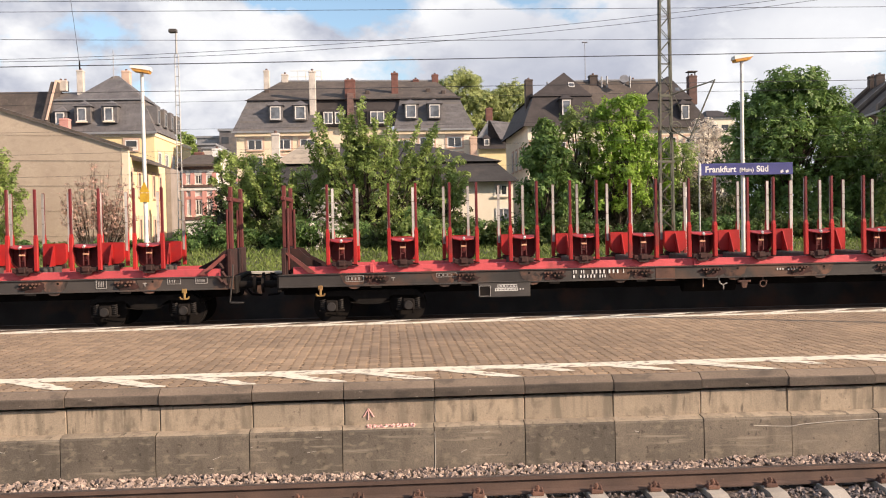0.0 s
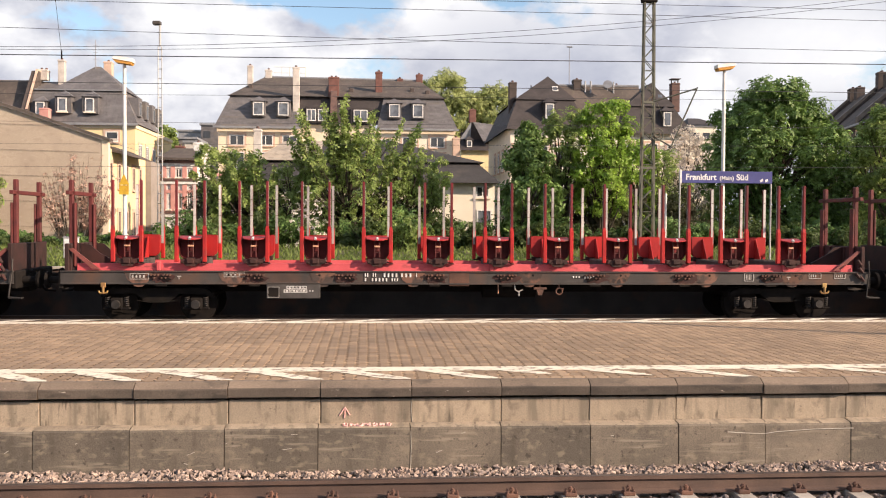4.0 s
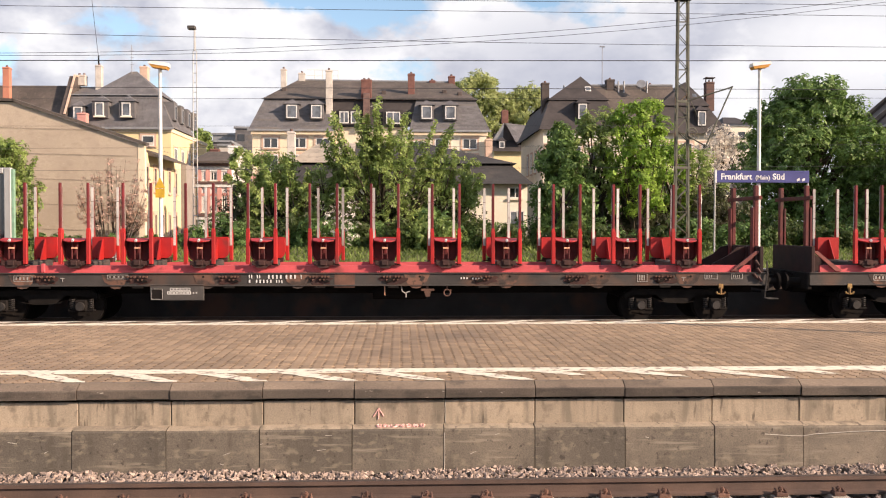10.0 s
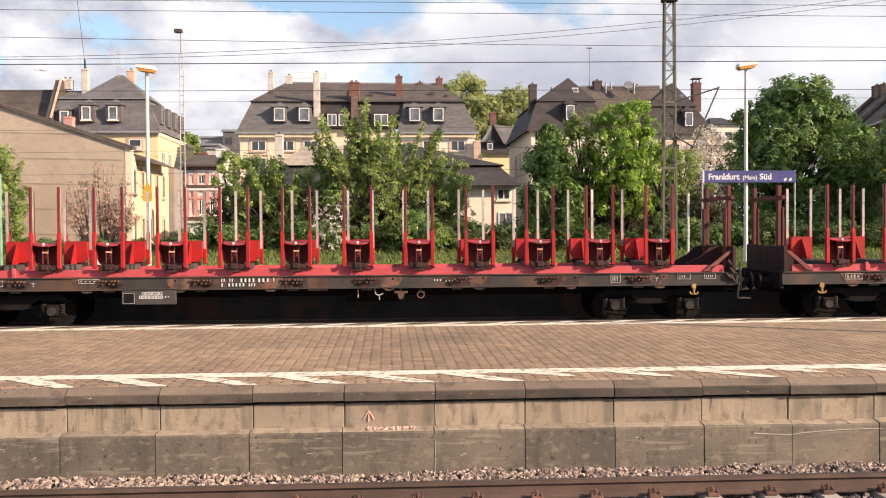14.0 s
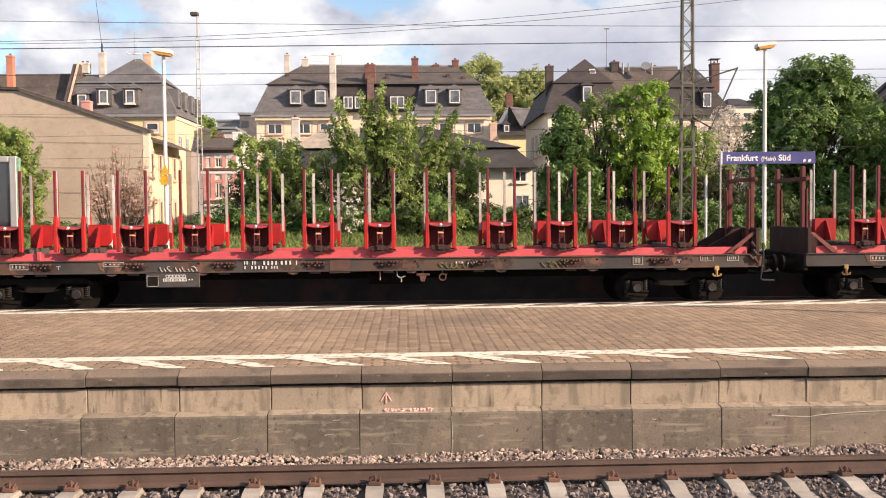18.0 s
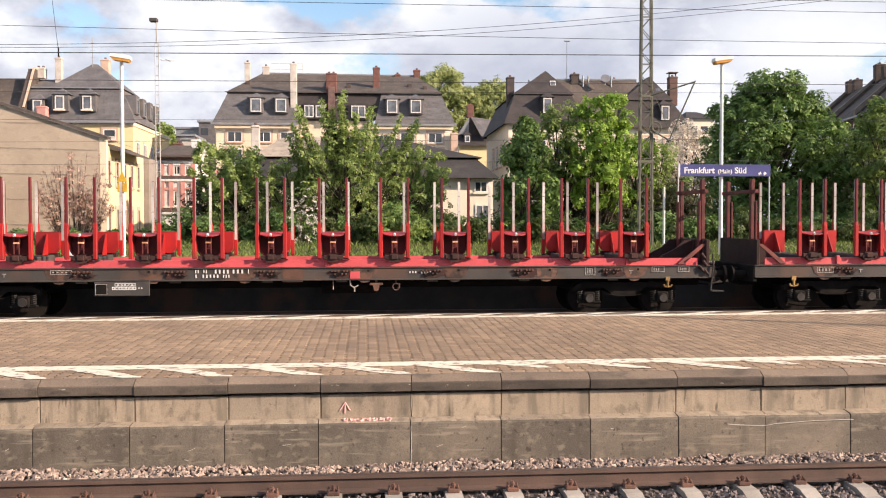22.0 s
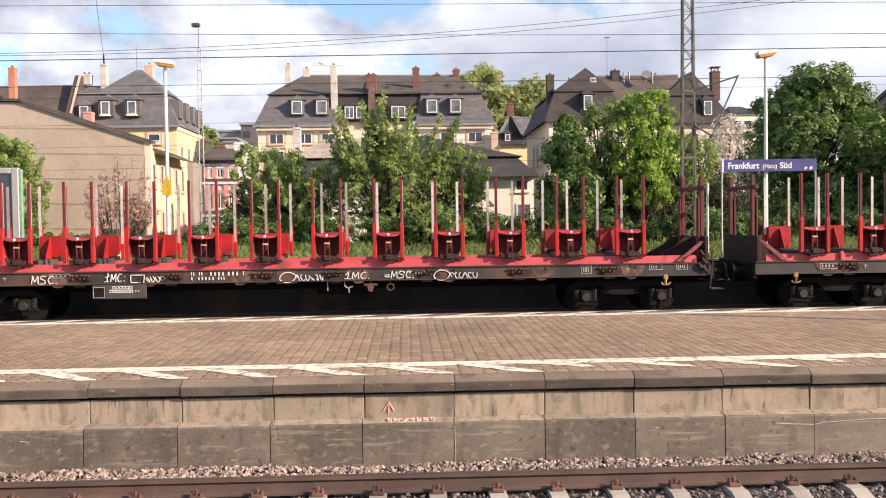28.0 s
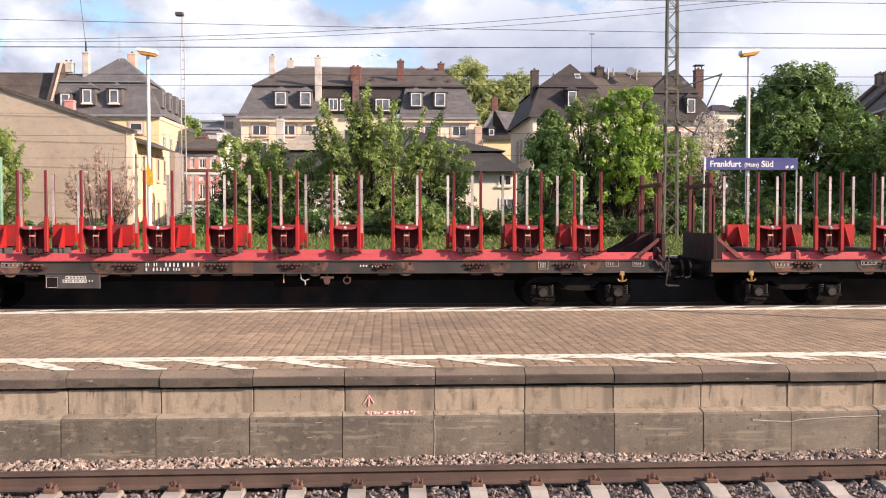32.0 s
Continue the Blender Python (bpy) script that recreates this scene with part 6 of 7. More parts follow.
part("tension_wheel", wr, MASTSTEEL, mast)
part("mast_head", Build().cbox(-0.30, 0.30, -0.16, 0.16, 10.15, 10.3, 0.02).cbox(-0.05, 0.12, -0.1, 0.1, 10.3, 11.0, 0.02), BLACK, mast)

mast2 = empty("light_mast", pose(-9.40, 44.0, 0.6), "slender grey ladder mast with a floodlight", "mast")
for sx in (-1, 1):
    part("leg", Build().tube((sx * 0.115, 0, 0), (sx * 0.075, 0, 9.1), 0.026, 0.024, 6), GALV, mast2)
for i in range(21):
    z = 0.25 + i * 0.435
    w = 0.115 - 0.0044 * z
    part("rung", Build().tube((-w, 0, z), (w, 0, z), 0.020, 0.020, 5), GALV, mast2)
part("mast_pole", Build().tube((0, 0, 9.1), (0, 0, 10.1), 0.05, 0.04, 8), GALV, mast2)
part("floodlight", Build().cbox(-0.30, 0.06, -0.18, 0.12, 10.05, 10.22, 0.03), PANEL, mast2, "dark floodlight head")


def platform_lamp(x, y, z0, z1, turn, box):
    h = empty("platform_lamp", pose(x, y, z0), "white platform lamp post with a flat lamp head", "street lamp", "platform lamps")
    H = z1 - z0
    part("pole", Build().tube((0, 0, 0), (0, 0, H - 0.2), 0.075, 0.055, 12), WHITEPOST, h)
    hd = Build().add([(-0.36, -0.2, H - 0.06), (0.30, -0.2, H - 0.16), (0.30, 0.2, H - 0.16), (-0.36, 0.2, H - 0.06), (-0.30, -0.16, H + 0.06), (0.30, -0.16, H - 0.04), (0.30, 0.16, H - 0.04), (-0.30, 0.16, H + 0.06)],
                     [(4, 5, 6, 7), (0, 1, 5, 4), (1, 2, 6, 5), (2, 3, 7, 6), (3, 0, 4, 7)])
    if turn:
        hd.v = [(-a, b, c) for a, b, c in hd.v]
    part("lamp_head", hd, WHITEPOST, h)
    s = -1 if turn else 1
    part("diffuser", Build().add([(-0.33 * s, -0.19, H - 0.06), (0.28 * s, -0.19, H - 0.155), (0.28 * s, 0.19, H - 0.155), (-0.33 * s, 0.19, H - 0.06), (-0.24 * s, -0.17, H - 0.17), (0.24 * s, -0.17, H - 0.24), (0.24 * s, 0.17, H - 0.24), (-0.24 * s, 0.17, H - 0.17)],
                                   [(0, 1, 5, 4), (1, 2, 6, 5), (2, 3, 7, 6), (3, 0, 4, 7), (4, 5, 6, 7)]), LAMPORANGE, h, "amber lamp glass")
    if box:
        part("warning_sign", Build().prism([(-0.17, 2.62), (0.17, 2.62), (0.0, 2.98)], -0.11, -0.09), YELLOW, h, "yellow triangular warning sign")
        part("sign_plate", Build().box(-0.15, 0.15, -0.11, -0.09, 2.30, 2.60), YELLOW, h)
    return h


platform_lamp(-7.98, 32.0, 0.33, 7.12, False, True)
platform_lamp(12.30, 32.0, 0.33, 7.30, True, False)


def station_sign():
    h = empty("station_sign", pose(12.38, 32.0, 0.33), "blue station name sign with white lettering on thin posts", "sign")
    part("board", Build().cbox(-1.62, 1.62, -0.16, -0.12, 2.86, 3.27, 0.008), SIGNBLUE, h)
    for x in (-1.64, 1.60):
        part("post", Build().tube((x, -0.10, 0), (x, -0.10, 3.28), 0.03, 0.03, 8), GALV, h)
    part("edge_strip", Build().box(-1.66, -1.60, -0.19, -0.10, 2.84, 3.30), SIGNWHITE, h)
    def text(word, x, size, z, bold=0.007):
        cu = bpy.data.curves.new("lettering", "FONT")
        cu.body, cu.size, cu.extrude = word, size, 0.002
        ob = new("lettering", cu)
        cu.materials.append(SIGNWHITE)
        ob.parent = h
        ob.matrix_basis = pose(x, -0.164, z, 90, 0, 0)
        cu.offset = bold
        bpy.context.view_layer.update()
        w = ob.dimensions.x
        return w
    text("Frankfurt", -1.46, 0.29, 2.97)
    text("(Main)", -0.26, 0.20, 2.97, 0.004)
    text("S\u00fcd", 0.34, 0.29, 2.97)
    pic = Build()
    for x in (1.20, 1.38):
        pic.prism([(x, 2.90), (x + 0.10, 2.95), (x + 0.07, 3.03), (x - 0.02, 2.98)], -0.167, -0.162)
    part("pictogram", pic, SIGNWHITE, h)
    return h


station_sign()


def info_board():
    h = empty("display_case", pose(-12.9, 31.0, 0.30), "grey-framed display case with dark glass", "notice board")
    part("case_frame", Build().cbox(0.22, 0.46, -0.10, 0.10, 0.0, 3.25, 0.03).cbox(-1.4, -1.2, -0.10, 0.10, 0.0, 3.25, 0.03).cbox(-1.2, 0.22, -0.09, 0.09, 3.05, 3.25, 0.03).cbox(-1.2, 0.22, -0.09, 0.09, 0.3, 0.6, 0.03), GALV, h)
    part("case_glass", Build().box(-1.2, 0.22, -0.03, 0.03, 0.6, 3.05), GLASS, h)
    # added green strip: the lens's colour fringe beside the pale case frame
    g = mat("green_fringe", (0.25, 0.42, 0.30), rough=0.4)
    part("edge_trim", Build().box(0.46, 0.53, -0.08, 0.08, 0.02, 3.2), g, h)


info_board()


def camera_post():
    h = empty("platform_post", pose(8.88, 14.25, 0.0), "tall galvanised platform post with yellow warning signs and a small lamp", "post")
    part("lower_pole", Build().tube((0, 0, 0), (0, 0, 2.9), 0.085, 0.08, 16), GALV, h)
    part("upper_pole", Build().tube((0, 0, 2.9), (0, 0, 7.2), 0.055, 0.05, 12), GALV, h)
    part("collar", Build().tube((-0.11, -0.02, 2.86), (0.16, -0.02, 2.86), 0.075, 0.075, 14), GALV, h)
    ws = part("warning_sign", Build().prism([(-0.19, 3.20), (0.07, 3.20), (-0.04, 3.56)], -0.10, -0.085), YELLOW, h, "yellow triangular high-voltage warning sign")
    br = Build()
    for p, q in (((-0.205, 3.185), (0.085, 3.185)), ((0.085, 3.185), (-0.04, 3.59)), ((-0.04, 3.59), (-0.205, 3.185))):
        br.tube((p[0], -0.10, p[1]), (q[0], -0.10, q[1]), 0.010, 0.010, 5)
    part("sign_border", br, BLACK, ws)
    part("figure_mark", Build().prism([(-0.07, 3.26), (-0.01, 3.26), (-0.03, 3.40), (-0.06, 3.40)], -0.104, -0.10), DARKBRICK, ws)
    sp = part("sign_plate", Build().box(-0.20, 0.08, -0.10, -0.085, 2.94, 3.19), YELLOW, h, "yellow sign plate")
    tx = Build()
    rnd = random.Random(3)
    for i in range(4):
        bars(tx, -0.17, 3.13 - i * 0.05, 0.22, 0.02, 5, rnd, -0.102)
    part("text_bars", tx, DARKBRICK, sp)
    part("side_plate", Build().prism([(0.08, 2.98), (0.20, 2.98), (0.20, 3.30), (0.10, 3.50), (0.08, 3.50)], -0.02, 0.0), PANEL, h)
    part("lamp_box", Build().cbox(-0.40, -0.03, -0.10, 0.10, 3.73, 3.84, 0.03), WHITEPOST, h)
    part("lamp_bracket", Build().tube((-0.12, 0, 3.66), (-0.02, 0, 3.62), 0.03, 0.03, 8), GALV, h)


camera_post()


def wires():
    def wire(name, y, pts, r):
        """A wire whose height follows the curve through two or three points (x, z), drawn out to both sides."""
        fit_z = np.polyfit([p[0] for p in pts], [p[1] for p in pts], len(pts) - 1)
        run = [(x, y, float(np.polyval(fit_z, x))) for x in np.linspace(-34, 42, 39)]
        tagged(part(name, Build().path(run, r, 5), WIRE), "thin dark overhead line wire", "wire", "overhead wires", "structure")
    wire("feeder_wire", 21.0, ((-8.614, 6.46), (11.005, 6.454)), 0.006)
    wire("feeder_wire", 21.5, ((-8.818, 6.796), (11.263, 6.814)), 0.006)
    wire("catenary_wire", 25.4, ((-10.424, 6.748), (1.185, 6.631), (13.323, 6.601)), 0.007)
    wire("cross_wire", 24.0, ((-9.854, 5.97), (-0.221, 6.343), (12.152, 7.574)), 0.006)
    wire("cross_wire", 24.6, ((-10.1, 6.019), (2.264, 6.505), (12.886, 7.638)), 0.006)
    wire("contact_wire", 18.85, ((-7.74, 4.915), (9.892, 5.067)), 0.009)
    wire("contact_wire", 25.4, ((-10.435, 5.333), (13.341, 5.445)), 0.008)
    wire("far_wire", 29.6, ((-12.163, 5.57), (15.551, 5.792)), 0.005)
    wire("far_wire", 40.0, ((-14, 4.9), (18, 5.2)), 0.006)
    wire("far_wire", 40.4, ((-14, 4.0), (18, 4.3)), 0.006)
    wire("far_wire", 40.8, ((-14, 5.9), (18, 6.1)), 0.006)
    d = Build().path([(-7.9, 24.0, 9.3), (-7.646, 24.0, 7.31), (-7.49, 24.0, 5.84)], 0.006, 5)
    tagged(part("dropper", d, WIRE), "thin dropper wire with an insulator", "wire", "overhead wires", "structure")
    d = Build().tube((-7.49, 24, 5.72), (-7.49, 24, 5.92), 0.02, 0.02, 6)
    tagged(part("insulator", d, BLACK), "small dark insulator on the wire", "insulator")


wires()


# ---- plants ----
def leaves(b, rnd, c, r, n, size, squash=0.85, hollow=0.35):
    """Scatters tufts of leaves over one clump round c: six blades a tuft, spread like fingers."""
    for i in range(max(1, round(n / 6))):
        d = Vector((rnd.gauss(0, 1), rnd.gauss(0, 1), rnd.gauss(0, 1))).normalized()
        p = Vector(c) + Vector((d.x, d.y, d.z * squash)) * r * (hollow + (1 - hollow) * rnd.random() ** 0.5)
        a = (d * 0.7 + Vector((rnd.gauss(0, .35), rnd.gauss(0, .35), rnd.gauss(0, .35) + 0.45))).normalized()
        u0 = Matrix.Rotation(rnd.uniform(0, 6.28), 3, a) @ a.orthogonal().normalized()
        for j in range(6):
            u = Matrix.Rotation(j * 1.047 + rnd.uniform(-0.3, 0.3), 3, a) @ u0
            w = a.cross(u)
            s = size * rnd.uniform(0.7, 1.3)
            q = p + a * (rnd.uniform(-0.5, 0.5) * s)
            b.add([q + u * (0.1 * s), q + u * s + w * (s * 0.46) - a * (s * 0.08), q + u * (1.75 * s) - a * (s * 0.42), q + u * s - w * (s * 0.46) - a * (s * 0.08)], [(0, 1, 2, 3)])


def tree(x, y, z, height, spread, m, seed, n_clumps=46, per=150, size=0.10, base=0.22, label="leafy green tree beyond the tracks", lean=0.0, name="tree", shape=None, clump=0.26):
    rnd = random.Random(seed)
    h = empty(name, pose(x, y, z), label, "tree", "trees beyond the tracks")
    tk, b = Build(), Build()
    top = height * 0.72
    pts = [Vector((lean * s * height + 0.12 * math.sin(s * 5 + seed), 0.1 * math.cos(s * 4), top * s)) for s in (0, .2, .4, .6, .8, 1)]
    r0 = 0.02 * height + 0.03
    for i in range(5):
        tk.tube(pts[i], pts[i + 1], r0 * (1 - i * 0.16), r0 * (1 - (i + 1) * 0.16), 8)
    for k in range(n_clumps):
        s = (k + 0.5) / n_clumps
        zz = height * (base + (1 - base) * s)
        prof = shape(s) if shape else math.sin(math.pi * (0.14 + 0.80 * s)) ** 0.7
        a = k * 2.399 + rnd.uniform(-0.4, 0.4)
        rr = spread * prof * math.sqrt(rnd.uniform(0.15, 1.0))
        c = Vector((lean * zz + rr * math.cos(a), rr * math.sin(a) * 0.85, zz * rnd.uniform(0.94, 1.03)))
        cr = spread * clump * rnd.uniform(0.7, 1.25)
        leaves(b, rnd, c, cr, per, size)
        if k % 2 == 0:
            st = pts[min(5, max(0, int(s * 4)))]
            md = (st + c) / 2 + Vector((0, 0, -0.12 * height * 0.3))
            tk.tube(st, md, r0 * 0.42, r0 * 0.28, 5).tube(md, c, r0 * 0.28, 0.012, 5)
    part("trunk", tk, BARK, h)
    part("crown", b, m, h)
    return h


def rounded(s):
    return (0.35 + 0.65 * math.sin(math.pi * min(1.0, 0.12 + 0.80 * s)) ** 0.8) * (0.86 + 0.22 * math.sin(s * 23.0))


def tapered(s):
    return (0.55 + 1.3 * s if s < 0.35 else max(0.10, 1.0 - 1.38 * (s - 0.35))) * (0.9 + 0.18 * math.sin(s * 19.0))


def broad_foot(s):
    return 1.0 if s < 0.45 else math.sqrt(max(0.03, 1 - ((s - 0.45) / 0.57) ** 2))


tree(-0.7, 42, 0.75, 5.0, 2.7, LEAF_MID, 1, 84, 110, 0.080, 0.22, "young green tree with upright shoots", shape=rounded, clump=0.17)
tree(1.9, 42.6, 0.75, 4.2, 2.0, LEAF_MID, 21, 52, 110, 0.080, 0.24, "green tree leaning over a low wall", shape=rounded, clump=0.21)
tree(-3.2, 42.4, 0.75, 3.7, 1.4, LEAF_MID, 22, 32, 110, 0.080, 0.22, "green shrub-like tree with upright twigs", shape=rounded, clump=0.26)
tree(-5.75, 43, 0.75, 4.1, 1.75, LEAF_MID, 2, 60, 140, 0.085, 0.10, "dense green bushy tree", shape=rounded, clump=0.24)
tree(6.85, 40, 0.7, 5.15, 1.75, LEAF_CHESTNUT, 3, 84, 130, 0.115, 0.05, "dark green tree with hanging leaves", shape=tapered, clump=0.20)
tree(10.7, 42.5, 0.75, 6.5, 1.85, LEAF_BRIGHT, 4, 80, 120, 0.105, 0.24, "bright yellow-green tree in fresh leaf", shape=rounded, clump=0.21)
tree(12.6, 43.3, 0.75, 4.8, 1.1, LEAF_BRIGHT, 44, 30, 100, 0.095, 0.25, "slender yellow-green tree beside the mast", shape=rounded, clump=0.25)
tree(9.0, 43.2, 0.75, 6.2, 1.5, LEAF_MID, 45, 56, 110, 0.090, 0.38, "green tree among the bright ones", shape=rounded, clump=0.25)
tree(13.7, 44, 0.75, 4.6, 1.5, LEAF_MID, 46, 44, 130, 0.090, 0.05, "shrubby green tree beside the mast", shape=rounded, clump=0.26)
tree(23.45, 53, 0.8, 8.9, 4.2, LEAF_CHESTNUT, 5, 230, 200, 0.140, 0.04, "large dense dark green chestnut tree", shape=broad_foot, clump=0.19)
tree(26.9, 47, 0.8, 7.2, 1.9, LEAF_MID, 6, 74, 160, 0.125, 0.06, "green tree beside the terrace", shape=broad_foot, clump=0.25)
tree(32.2, 47, 0.8, 7.2, 2.6, LEAF_DARK, 7, 90, 160, 0.135, 0.06, "dark green tree beside the terrace", shape=broad_foot, clump=0.25)
tree(28.6, 52, 0.8, 6.4, 2.1, LEAF_DARK, 71, 50, 150, 0.125, 0.06, "low dark green tree between taller ones", shape=broad_foot, clump=0.27)
tree(-18.5, 45, 0.8, 5.0, 1.7, LEAF_MID, 8, 60, 200, 0.095, 0.05, "green shrub in front of the firewall", shape=broad_foot, clump=0.28)
tree(-22.3, 45, 0.8, 6.0, 2.0, LEAF_MID, 81, 50, 200, 0.095, 0.05, "green tree in front of the firewall", shape=broad_foot, clump=0.28)
tree(11.6, 140, 1.2, 22.4, 5.6, LEAF_PALE, 9, 130, 300, 0.20, 0.25, "tall pale green tree behind the houses", shape=broad_foot, clump=0.25)
tree(19.4, 140, 1.2, 20.8, 4.8, LEAF_PALE, 10, 110, 300, 0.20, 0.25, "tall pale green tree behind the houses", shape=broad_foot, clump=0.25)
tree(-24.9, 120, 1.2, 12.2, 2.2, LEAF_MID, 12, 50, 120, 0.3, 0.1, "green tree behind the villa", shape=broad_foot)
tree(60, 100, 1.2, 18.5, 5.0, LEAF_PALE, 13, 70, 220, 0.17, 0.2, "tall pale green tree behind the terrace", shape=broad_foot)


tree(-7.5, 46, 0.8, 4.6, 0.9, LEAF_MID, 16, 26, 150, 0.095, 0.08, "slender green tree beside the villa", shape=broad_foot, clump=0.3)
tree(21.4, 62, 0.8, 7.2, 2.1, BLOSSOM, 14, 80, 130, 0.095, 0.12, "small tree in pale blossom before the house", shape=broad_foot, clump=0.26)
tree(15.4, 140, 1.2, 20.6, 4.4, LEAF_PALE, 15, 70, 300, 0.20, 0.3, "pale green tree behind the houses", shape=broad_foot, clump=0.27)


def shoots(x, y, z, seed, n, lo, hi, w, m):
    """Upright leafy shoots that stand out of a crown."""
    rnd = random.Random(seed)
    for k in range(n):
        b = Build()
        bx, by = rnd.uniform(-w, w), rnd.uniform(-0.6, 0.6)
        zt = rnd.uniform(lo, hi) * (1 - 0.22 * abs(bx) / w)
        top = Vector((bx * 1.12, by, zt))
        foot = Vector((bx * 0.6, by * 0.5, zt * 0.45))
        b.tube(foot, top, 0.03, 0.006, 5, 1)
        for j in range(26):
            q = 0.25 + 0.75 * j / 25
            leaves(b, rnd, foot.lerp(top, q), 0.30 * (1.15 - q), 6, 0.10)
        ob = part("sapling", b, [m, BARK], at=pose(x, y, z))
        tagged(ob, "slender leafy sapling shoot among the trees", "sapling", "saplings beyond the tracks")


shoots(-0.6, 41.4, 0.75, 91, 44, 4.4, 6.9, 2.7, LEAF_MID)
shoots(8.6, 43.6, 0.75, 92, 9, 3.2, 4.4, 1.9, LEAF_MID)
shoots(10.9, 41.8, 0.75, 93, 10, 4.8, 6.7, 1.4, LEAF_BRIGHT)
shoots(-4.3, 42.0, 0.75, 94, 16, 3.0, 4.7, 2.6, LEAF_MID)
shoots(2.2, 42.0, 0.75, 96, 9, 3.2, 4.4, 1.3, LEAF_MID)
shoots(-18.4, 44.0, 0.8, 95, 9, 3.8, 5.3, 1.5, LEAF_MID)


def bush(x, y, z, w, d, h, m, seed, n=14, per=130, size=0.085, label="dense green bush beside the track", cat="bush"):
    rnd = random.Random(seed)
    b = Build()
    for k in range(n):
        c = Vector((rnd.uniform(-w, w), rnd.uniform(-d, d), rnd.uniform(0.12, 0.8) * h))
        c.z *= 1 - 0.35 * abs(c.x) / w
        leaves(b, rnd, c, h * 0.30, per, size)
    for k in range(7):
        b.tube((rnd.uniform(-w, w) * 0.5, 0, 0), (rnd.uniform(-w, w), rnd.uniform(-d, d), h * 0.7), 0.02, 0.008, 4, 1)
    ob = part("bush", b, [m, BARK], at=pose(x, y, z))
    return tagged(ob, label, cat, "bushes beyond the tracks")


rb = random.Random(77)
x = -22.0
k = 0
while x < 34:
    hh = rb.uniform(0.55, 0.95) if x < -7.5 else rb.uniform(1.1, 1.9)
    bush(x, rb.uniform(38.5, 40.5), 0.62, 1.0, 0.6, hh, (LEAF_BUSH, LEAF_DARK, LEAF_BUSH, LEAF_DARK)[k % 4], 100 + k, 18, 150, 0.09)
    x += rb.uniform(0.9, 1.4)
    k += 1
bush(1.3, 37.6, 0.6, 0.9, 0.5, 1.75, LEAF_MID, 300, 16, 150, 0.08, "rounded bright green bush")
bush(-2.45, 38.0, 0.58, 0.50, 0.3, 2.7, BLOSSOM, 301, 11, 48, 0.06, "shrub dotted with pale blossom", "bush")


# undergrowth row; its dark leaf colour also stands for shade under the trees
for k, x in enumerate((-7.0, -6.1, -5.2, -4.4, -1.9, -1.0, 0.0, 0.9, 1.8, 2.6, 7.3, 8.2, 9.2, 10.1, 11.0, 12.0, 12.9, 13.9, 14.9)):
    bush(x, 43.6 + 0.5 * math.sin(k * 1.7), 0.75, 0.8, 0.5, 3.3 + 0.4 * math.sin(k * 2.3), LEAF_SHADE, 400 + k, 24, 110, 0.085, "undergrowth with shade in its leaf colour and thin brown stems between the trees")


def dry_shrub():
    rnd = random.Random(5)
    b = Build()
    for k in range(64):
        x0 = rnd.uniform(-1.5, 1.5)
        top = Vector((x0 * 1.15 + rnd.uniform(-.3, .3), rnd.uniform(-.4, .4), rnd.uniform(1.9, 4.5) * (1 - 0.15 * abs(x0))))
        b.tube((x0 * 0.5, rnd.uniform(-.3, .3), 0), top, 0.02, 0.006, 4, 1)
        for j in range(15):
            p = Vector((x0 * 0.5, 0, 0)).lerp(top, rnd.uniform(0.3, 1.0))
            leaves(b, rnd, p, 0.20, 5, 0.06)
    tagged(part("dry_shrub", b, [LEAF_DRY, BARK], at=pose(-13.9, 46.5, 0.8)), "tall reddish dry shrub against the firewall", "shrub")


dry_shrub()


def signal_cabinet():
    h = empty("track_cabinet", pose(-9.1, 30.0, 0.24), "small white trackside cabinet on a grey foot", "cabinet")
    part("case", Build().cbox(-0.20, 0.20, -0.14, 0.14, 0.36, 0.98, 0.02), SIGNWHITE, h)
    part("lid", Build().cbox(-0.22, 0.22, -0.16, 0.16, 0.98, 1.02, 0.01), GALV, h)
    part("foot", Build().cbox(-0.17, 0.17, -0.12, 0.12, 0.0, 0.36, 0.02), PANEL, h)
    part("side_box", Build().cbox(0.23, 0.33, -0.16, 0.0, 0.45, 0.66, 0.01), GALV, h)


signal_cabinet()
post = empty("marker_post", pose(10.6, 33.0, 0.36), "thin pale marker post in the grass beside the mast", "post")
part("pole", Build().tube((0, 0, 0), (0, 0, 2.45), 0.045, 0.045, 8), WHITEPOST, post)
part("cap", Build().tube((0, 0, 2.45), (0, 0, 2.50), 0.05, 0.03, 8), GALV, post)


def grass():
    rnd = random.Random(8)
    b = Build()
    for i in range(30000):
        x, y = rnd.uniform(-19, 27), 28.2 + 11 * rnd.random() ** 1.3
        z = float(np.interp(y, (27.78, 30, 34, 40), (0.20, 0.26, 0.42, 0.80))) - 0.01
        hgt = rnd.uniform(0.08, 0.26) + 0.10 * max(0, noise.noise(Vector((x * 0.5, y * 0.5, 0))))
        a = rnd.uniform(0, 6.28)
        u = Vector((math.cos(a), math.sin(a), 0)) * 0.018
        l = Vector((rnd.gauss(0, 0.07), rnd.gauss(0, 0.07), 0))
        p = Vector((x, y, z))
        b.add([p - u, p + u, p + u * 0.6 + l * 0.5 + Vector((0, 0, hgt * 0.6)), p + l * 1.4 + Vector((0, 0, hgt))], [(0, 1, 2, 3)])
    tagged(part("grass", b, GRASS), "rough green grass along the line", "grass", kind="stuff")


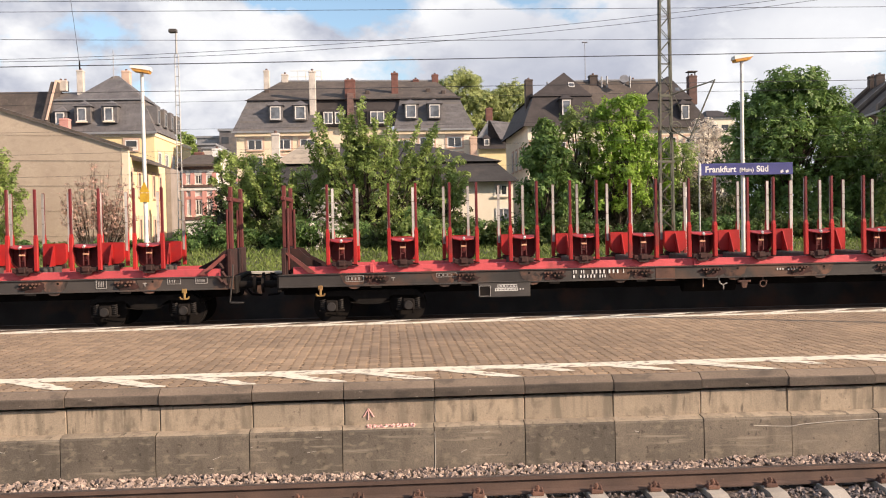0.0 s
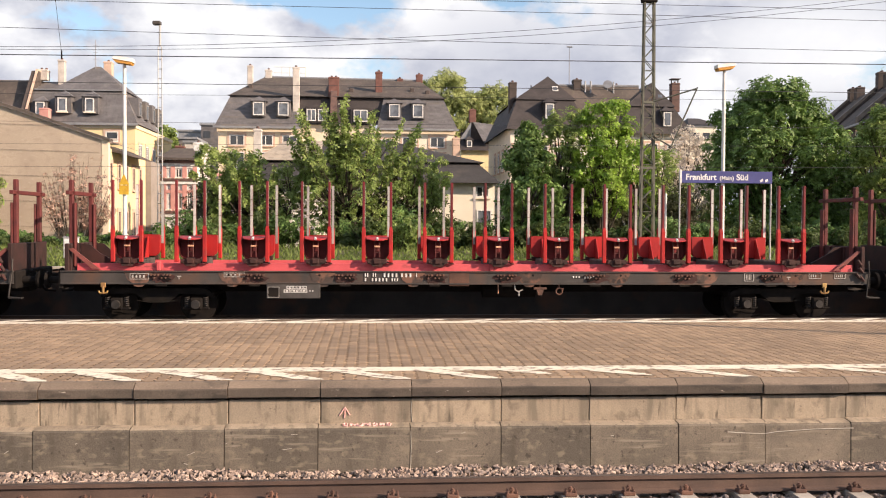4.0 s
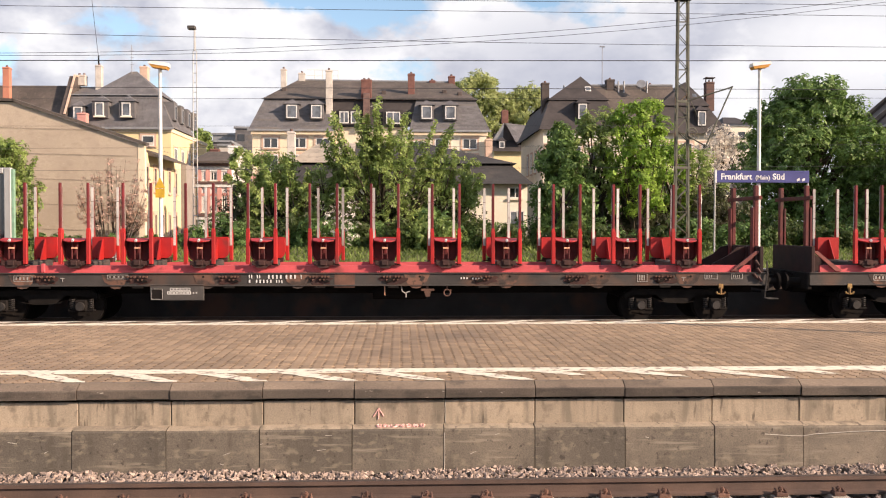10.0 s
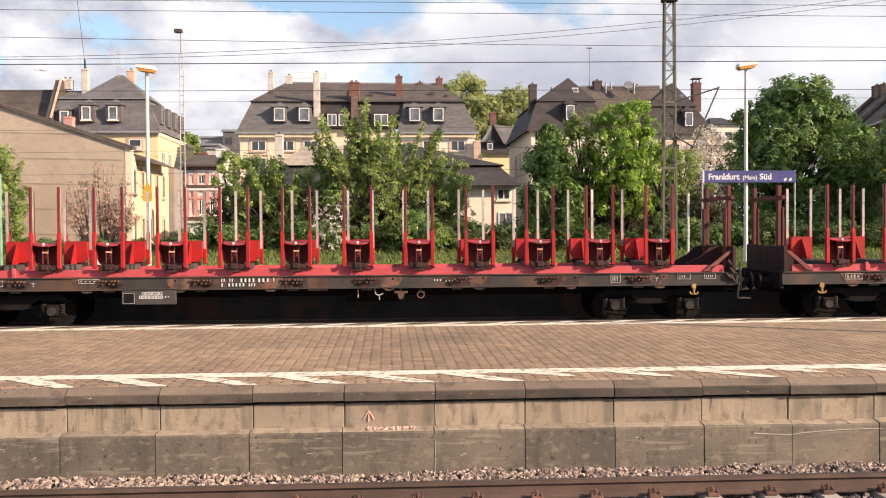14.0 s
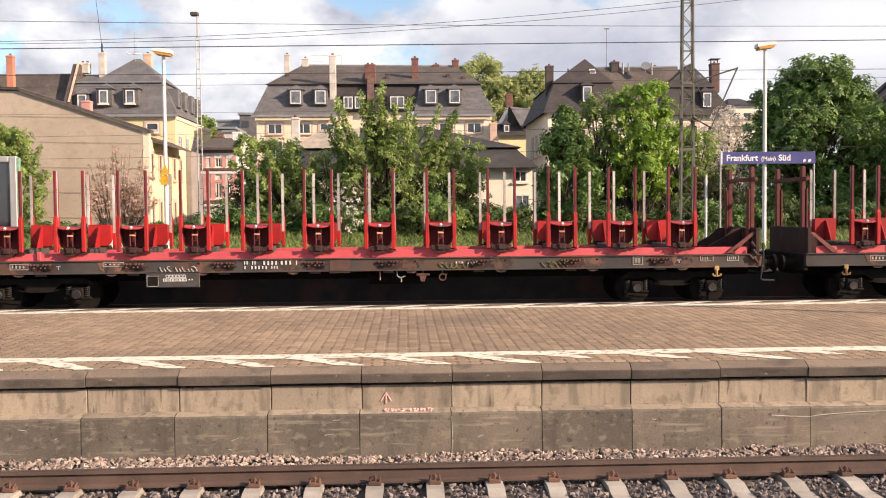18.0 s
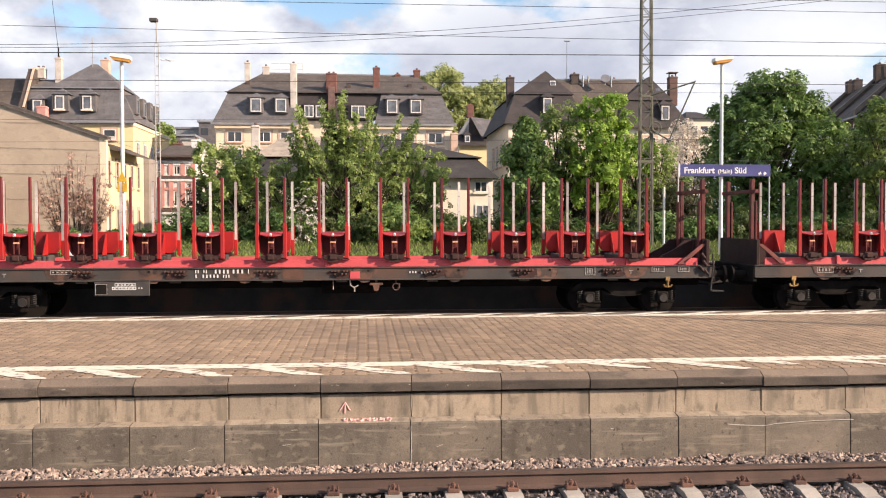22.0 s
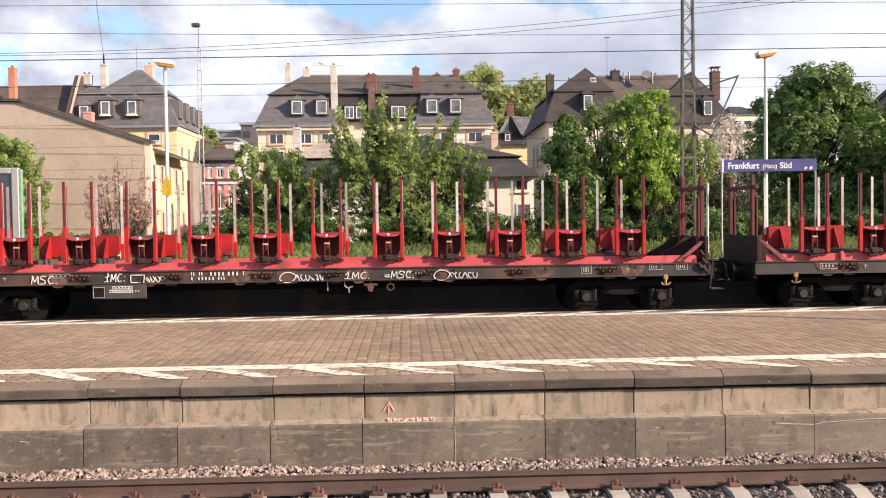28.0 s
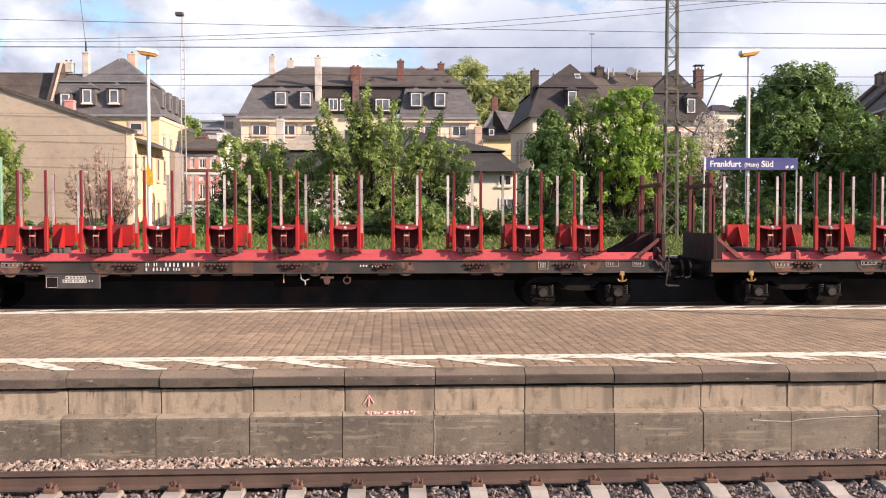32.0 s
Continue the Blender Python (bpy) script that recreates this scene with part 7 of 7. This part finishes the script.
grass()
kb = Build().cbox(-0.985, 0.985, -0.16, 0.16, -0.05, 0.03, 0.012).mesh("kerb_stone", [KERB])
kerb = empty("kerb", pose(0, 27.62, 0.42), "pale stone kerb along the grass behind the train", "kerb", kind="structure")
for i in range(-14, 18):
    part("kerb_stone", kb, None, kerb, at=pose(i * 2.0, 0, 0))



def airliner():
    """A small distant jet on its climb."""
    h = empty("airliner", pose(-1860, 3000, 492), "white twin-engine airliner climbing in the distance", "aeroplane")
    fu = Build().tube((-19, 0, 0), (17, 0, 0), 2.0, 2.0, 12).tube((17, 0, 0), (21, 0, -0.4), 2.0, 0.6, 12).tube((-19, 0, 0), (-26, 0, 1.2), 2.0, 0.4, 12)
    part("fuselage", fu, SIGNWHITE, h)
    for s in (-1, 1):
        part("wing", Build().add([(3, s * 1.5, -0.8), (-4, s * 1.5, -0.8), (-9, s * 18, 1.0), (-6, s * 18, 1.0), (3, s * 1.5, -0.3), (-4, s * 1.5, -0.3), (-9, s * 18, 1.2), (-6, s * 18, 1.2)],
                                 [(0, 1, 2, 3), (4, 7, 6, 5), (0, 3, 7, 4), (1, 5, 6, 2)]), ZINC, h)
        part("engine", Build().tube((-1, s * 6, -1.6), (4, s * 6, -1.6), 1.1, 1.2, 10), ZINC, h)
        part("tailplane", Build().add([(-20, s * 1, 0.8), (-24, s * 1, 0.8), (-26, s * 7, 1.4), (-24, s * 7, 1.4), (-20, s * 1, 1.1), (-24, s * 1, 1.1), (-26, s * 7, 1.6), (-24, s * 7, 1.6)], [(0, 1, 2, 3), (4, 7, 6, 5), (0, 3, 7, 4), (1, 5, 6, 2)]), ZINC, h)
    part("fin", Build().prism([(-19, 1.5), (-25, 1.5), (-27, 8), (-24, 8)], -0.2, 0.2), SIGNWHITE, h)
    return h


PLANE = airliner()

# added wall below the kerb; its dark colour stands for shade behind the train
tagged(part("retaining_wall", Build().box(-200, 200, 27.50, 27.76, -1.02, 0.36), SILL), "added retaining wall behind the train, dark to stand for shade", "wall", kind="structure")
# ---- pieces of wall and pavement ----
wall_pieces()
paving()


# ---- what moves ----
def motions():
    walk(PLANE, [(0, pose(-1870, 3000, 492)), (16, pose(-950, 3000, 494)), (32, pose(-32, 3000, 496))])
    times = [t for t, _ in WAY]
    def middle(t, k):
        return float(np.interp(t, times, [x for _, x in WAY])) + k * PITCH
    for k, wg in WAGONS.items():
        walk(wg, [(t, pose(x + k * PITCH, TRAIN_Y, RAIL_Z)) for t, x in WAY])
        # the wheels roll while the wagon is in view
        seen = [i / 15 for i in range(0, 481) if abs(middle(i / 15, k)) < 25]
        if not seen:
            continue
        rows = [(t, math.degrees(middle(t, k) / 0.46)) for t in seen]
        if seen[0] > 0:
            rows.insert(0, (0.0, rows[0][1]))
        if seen[-1] < 32:
            rows.append((32.0, rows[-1][1]))
        for bg in wg.children:
            if bg.name.startswith("bogie"):
                for ws in bg.children:
                    if ws.name.startswith("wheelset"):
                        at = ws.matrix_basis.translation.copy()
                        walk(ws, [(t, pose(at.x, at.y, at.z, 0, a % 360, 0)) for t, a in rows])


motions()
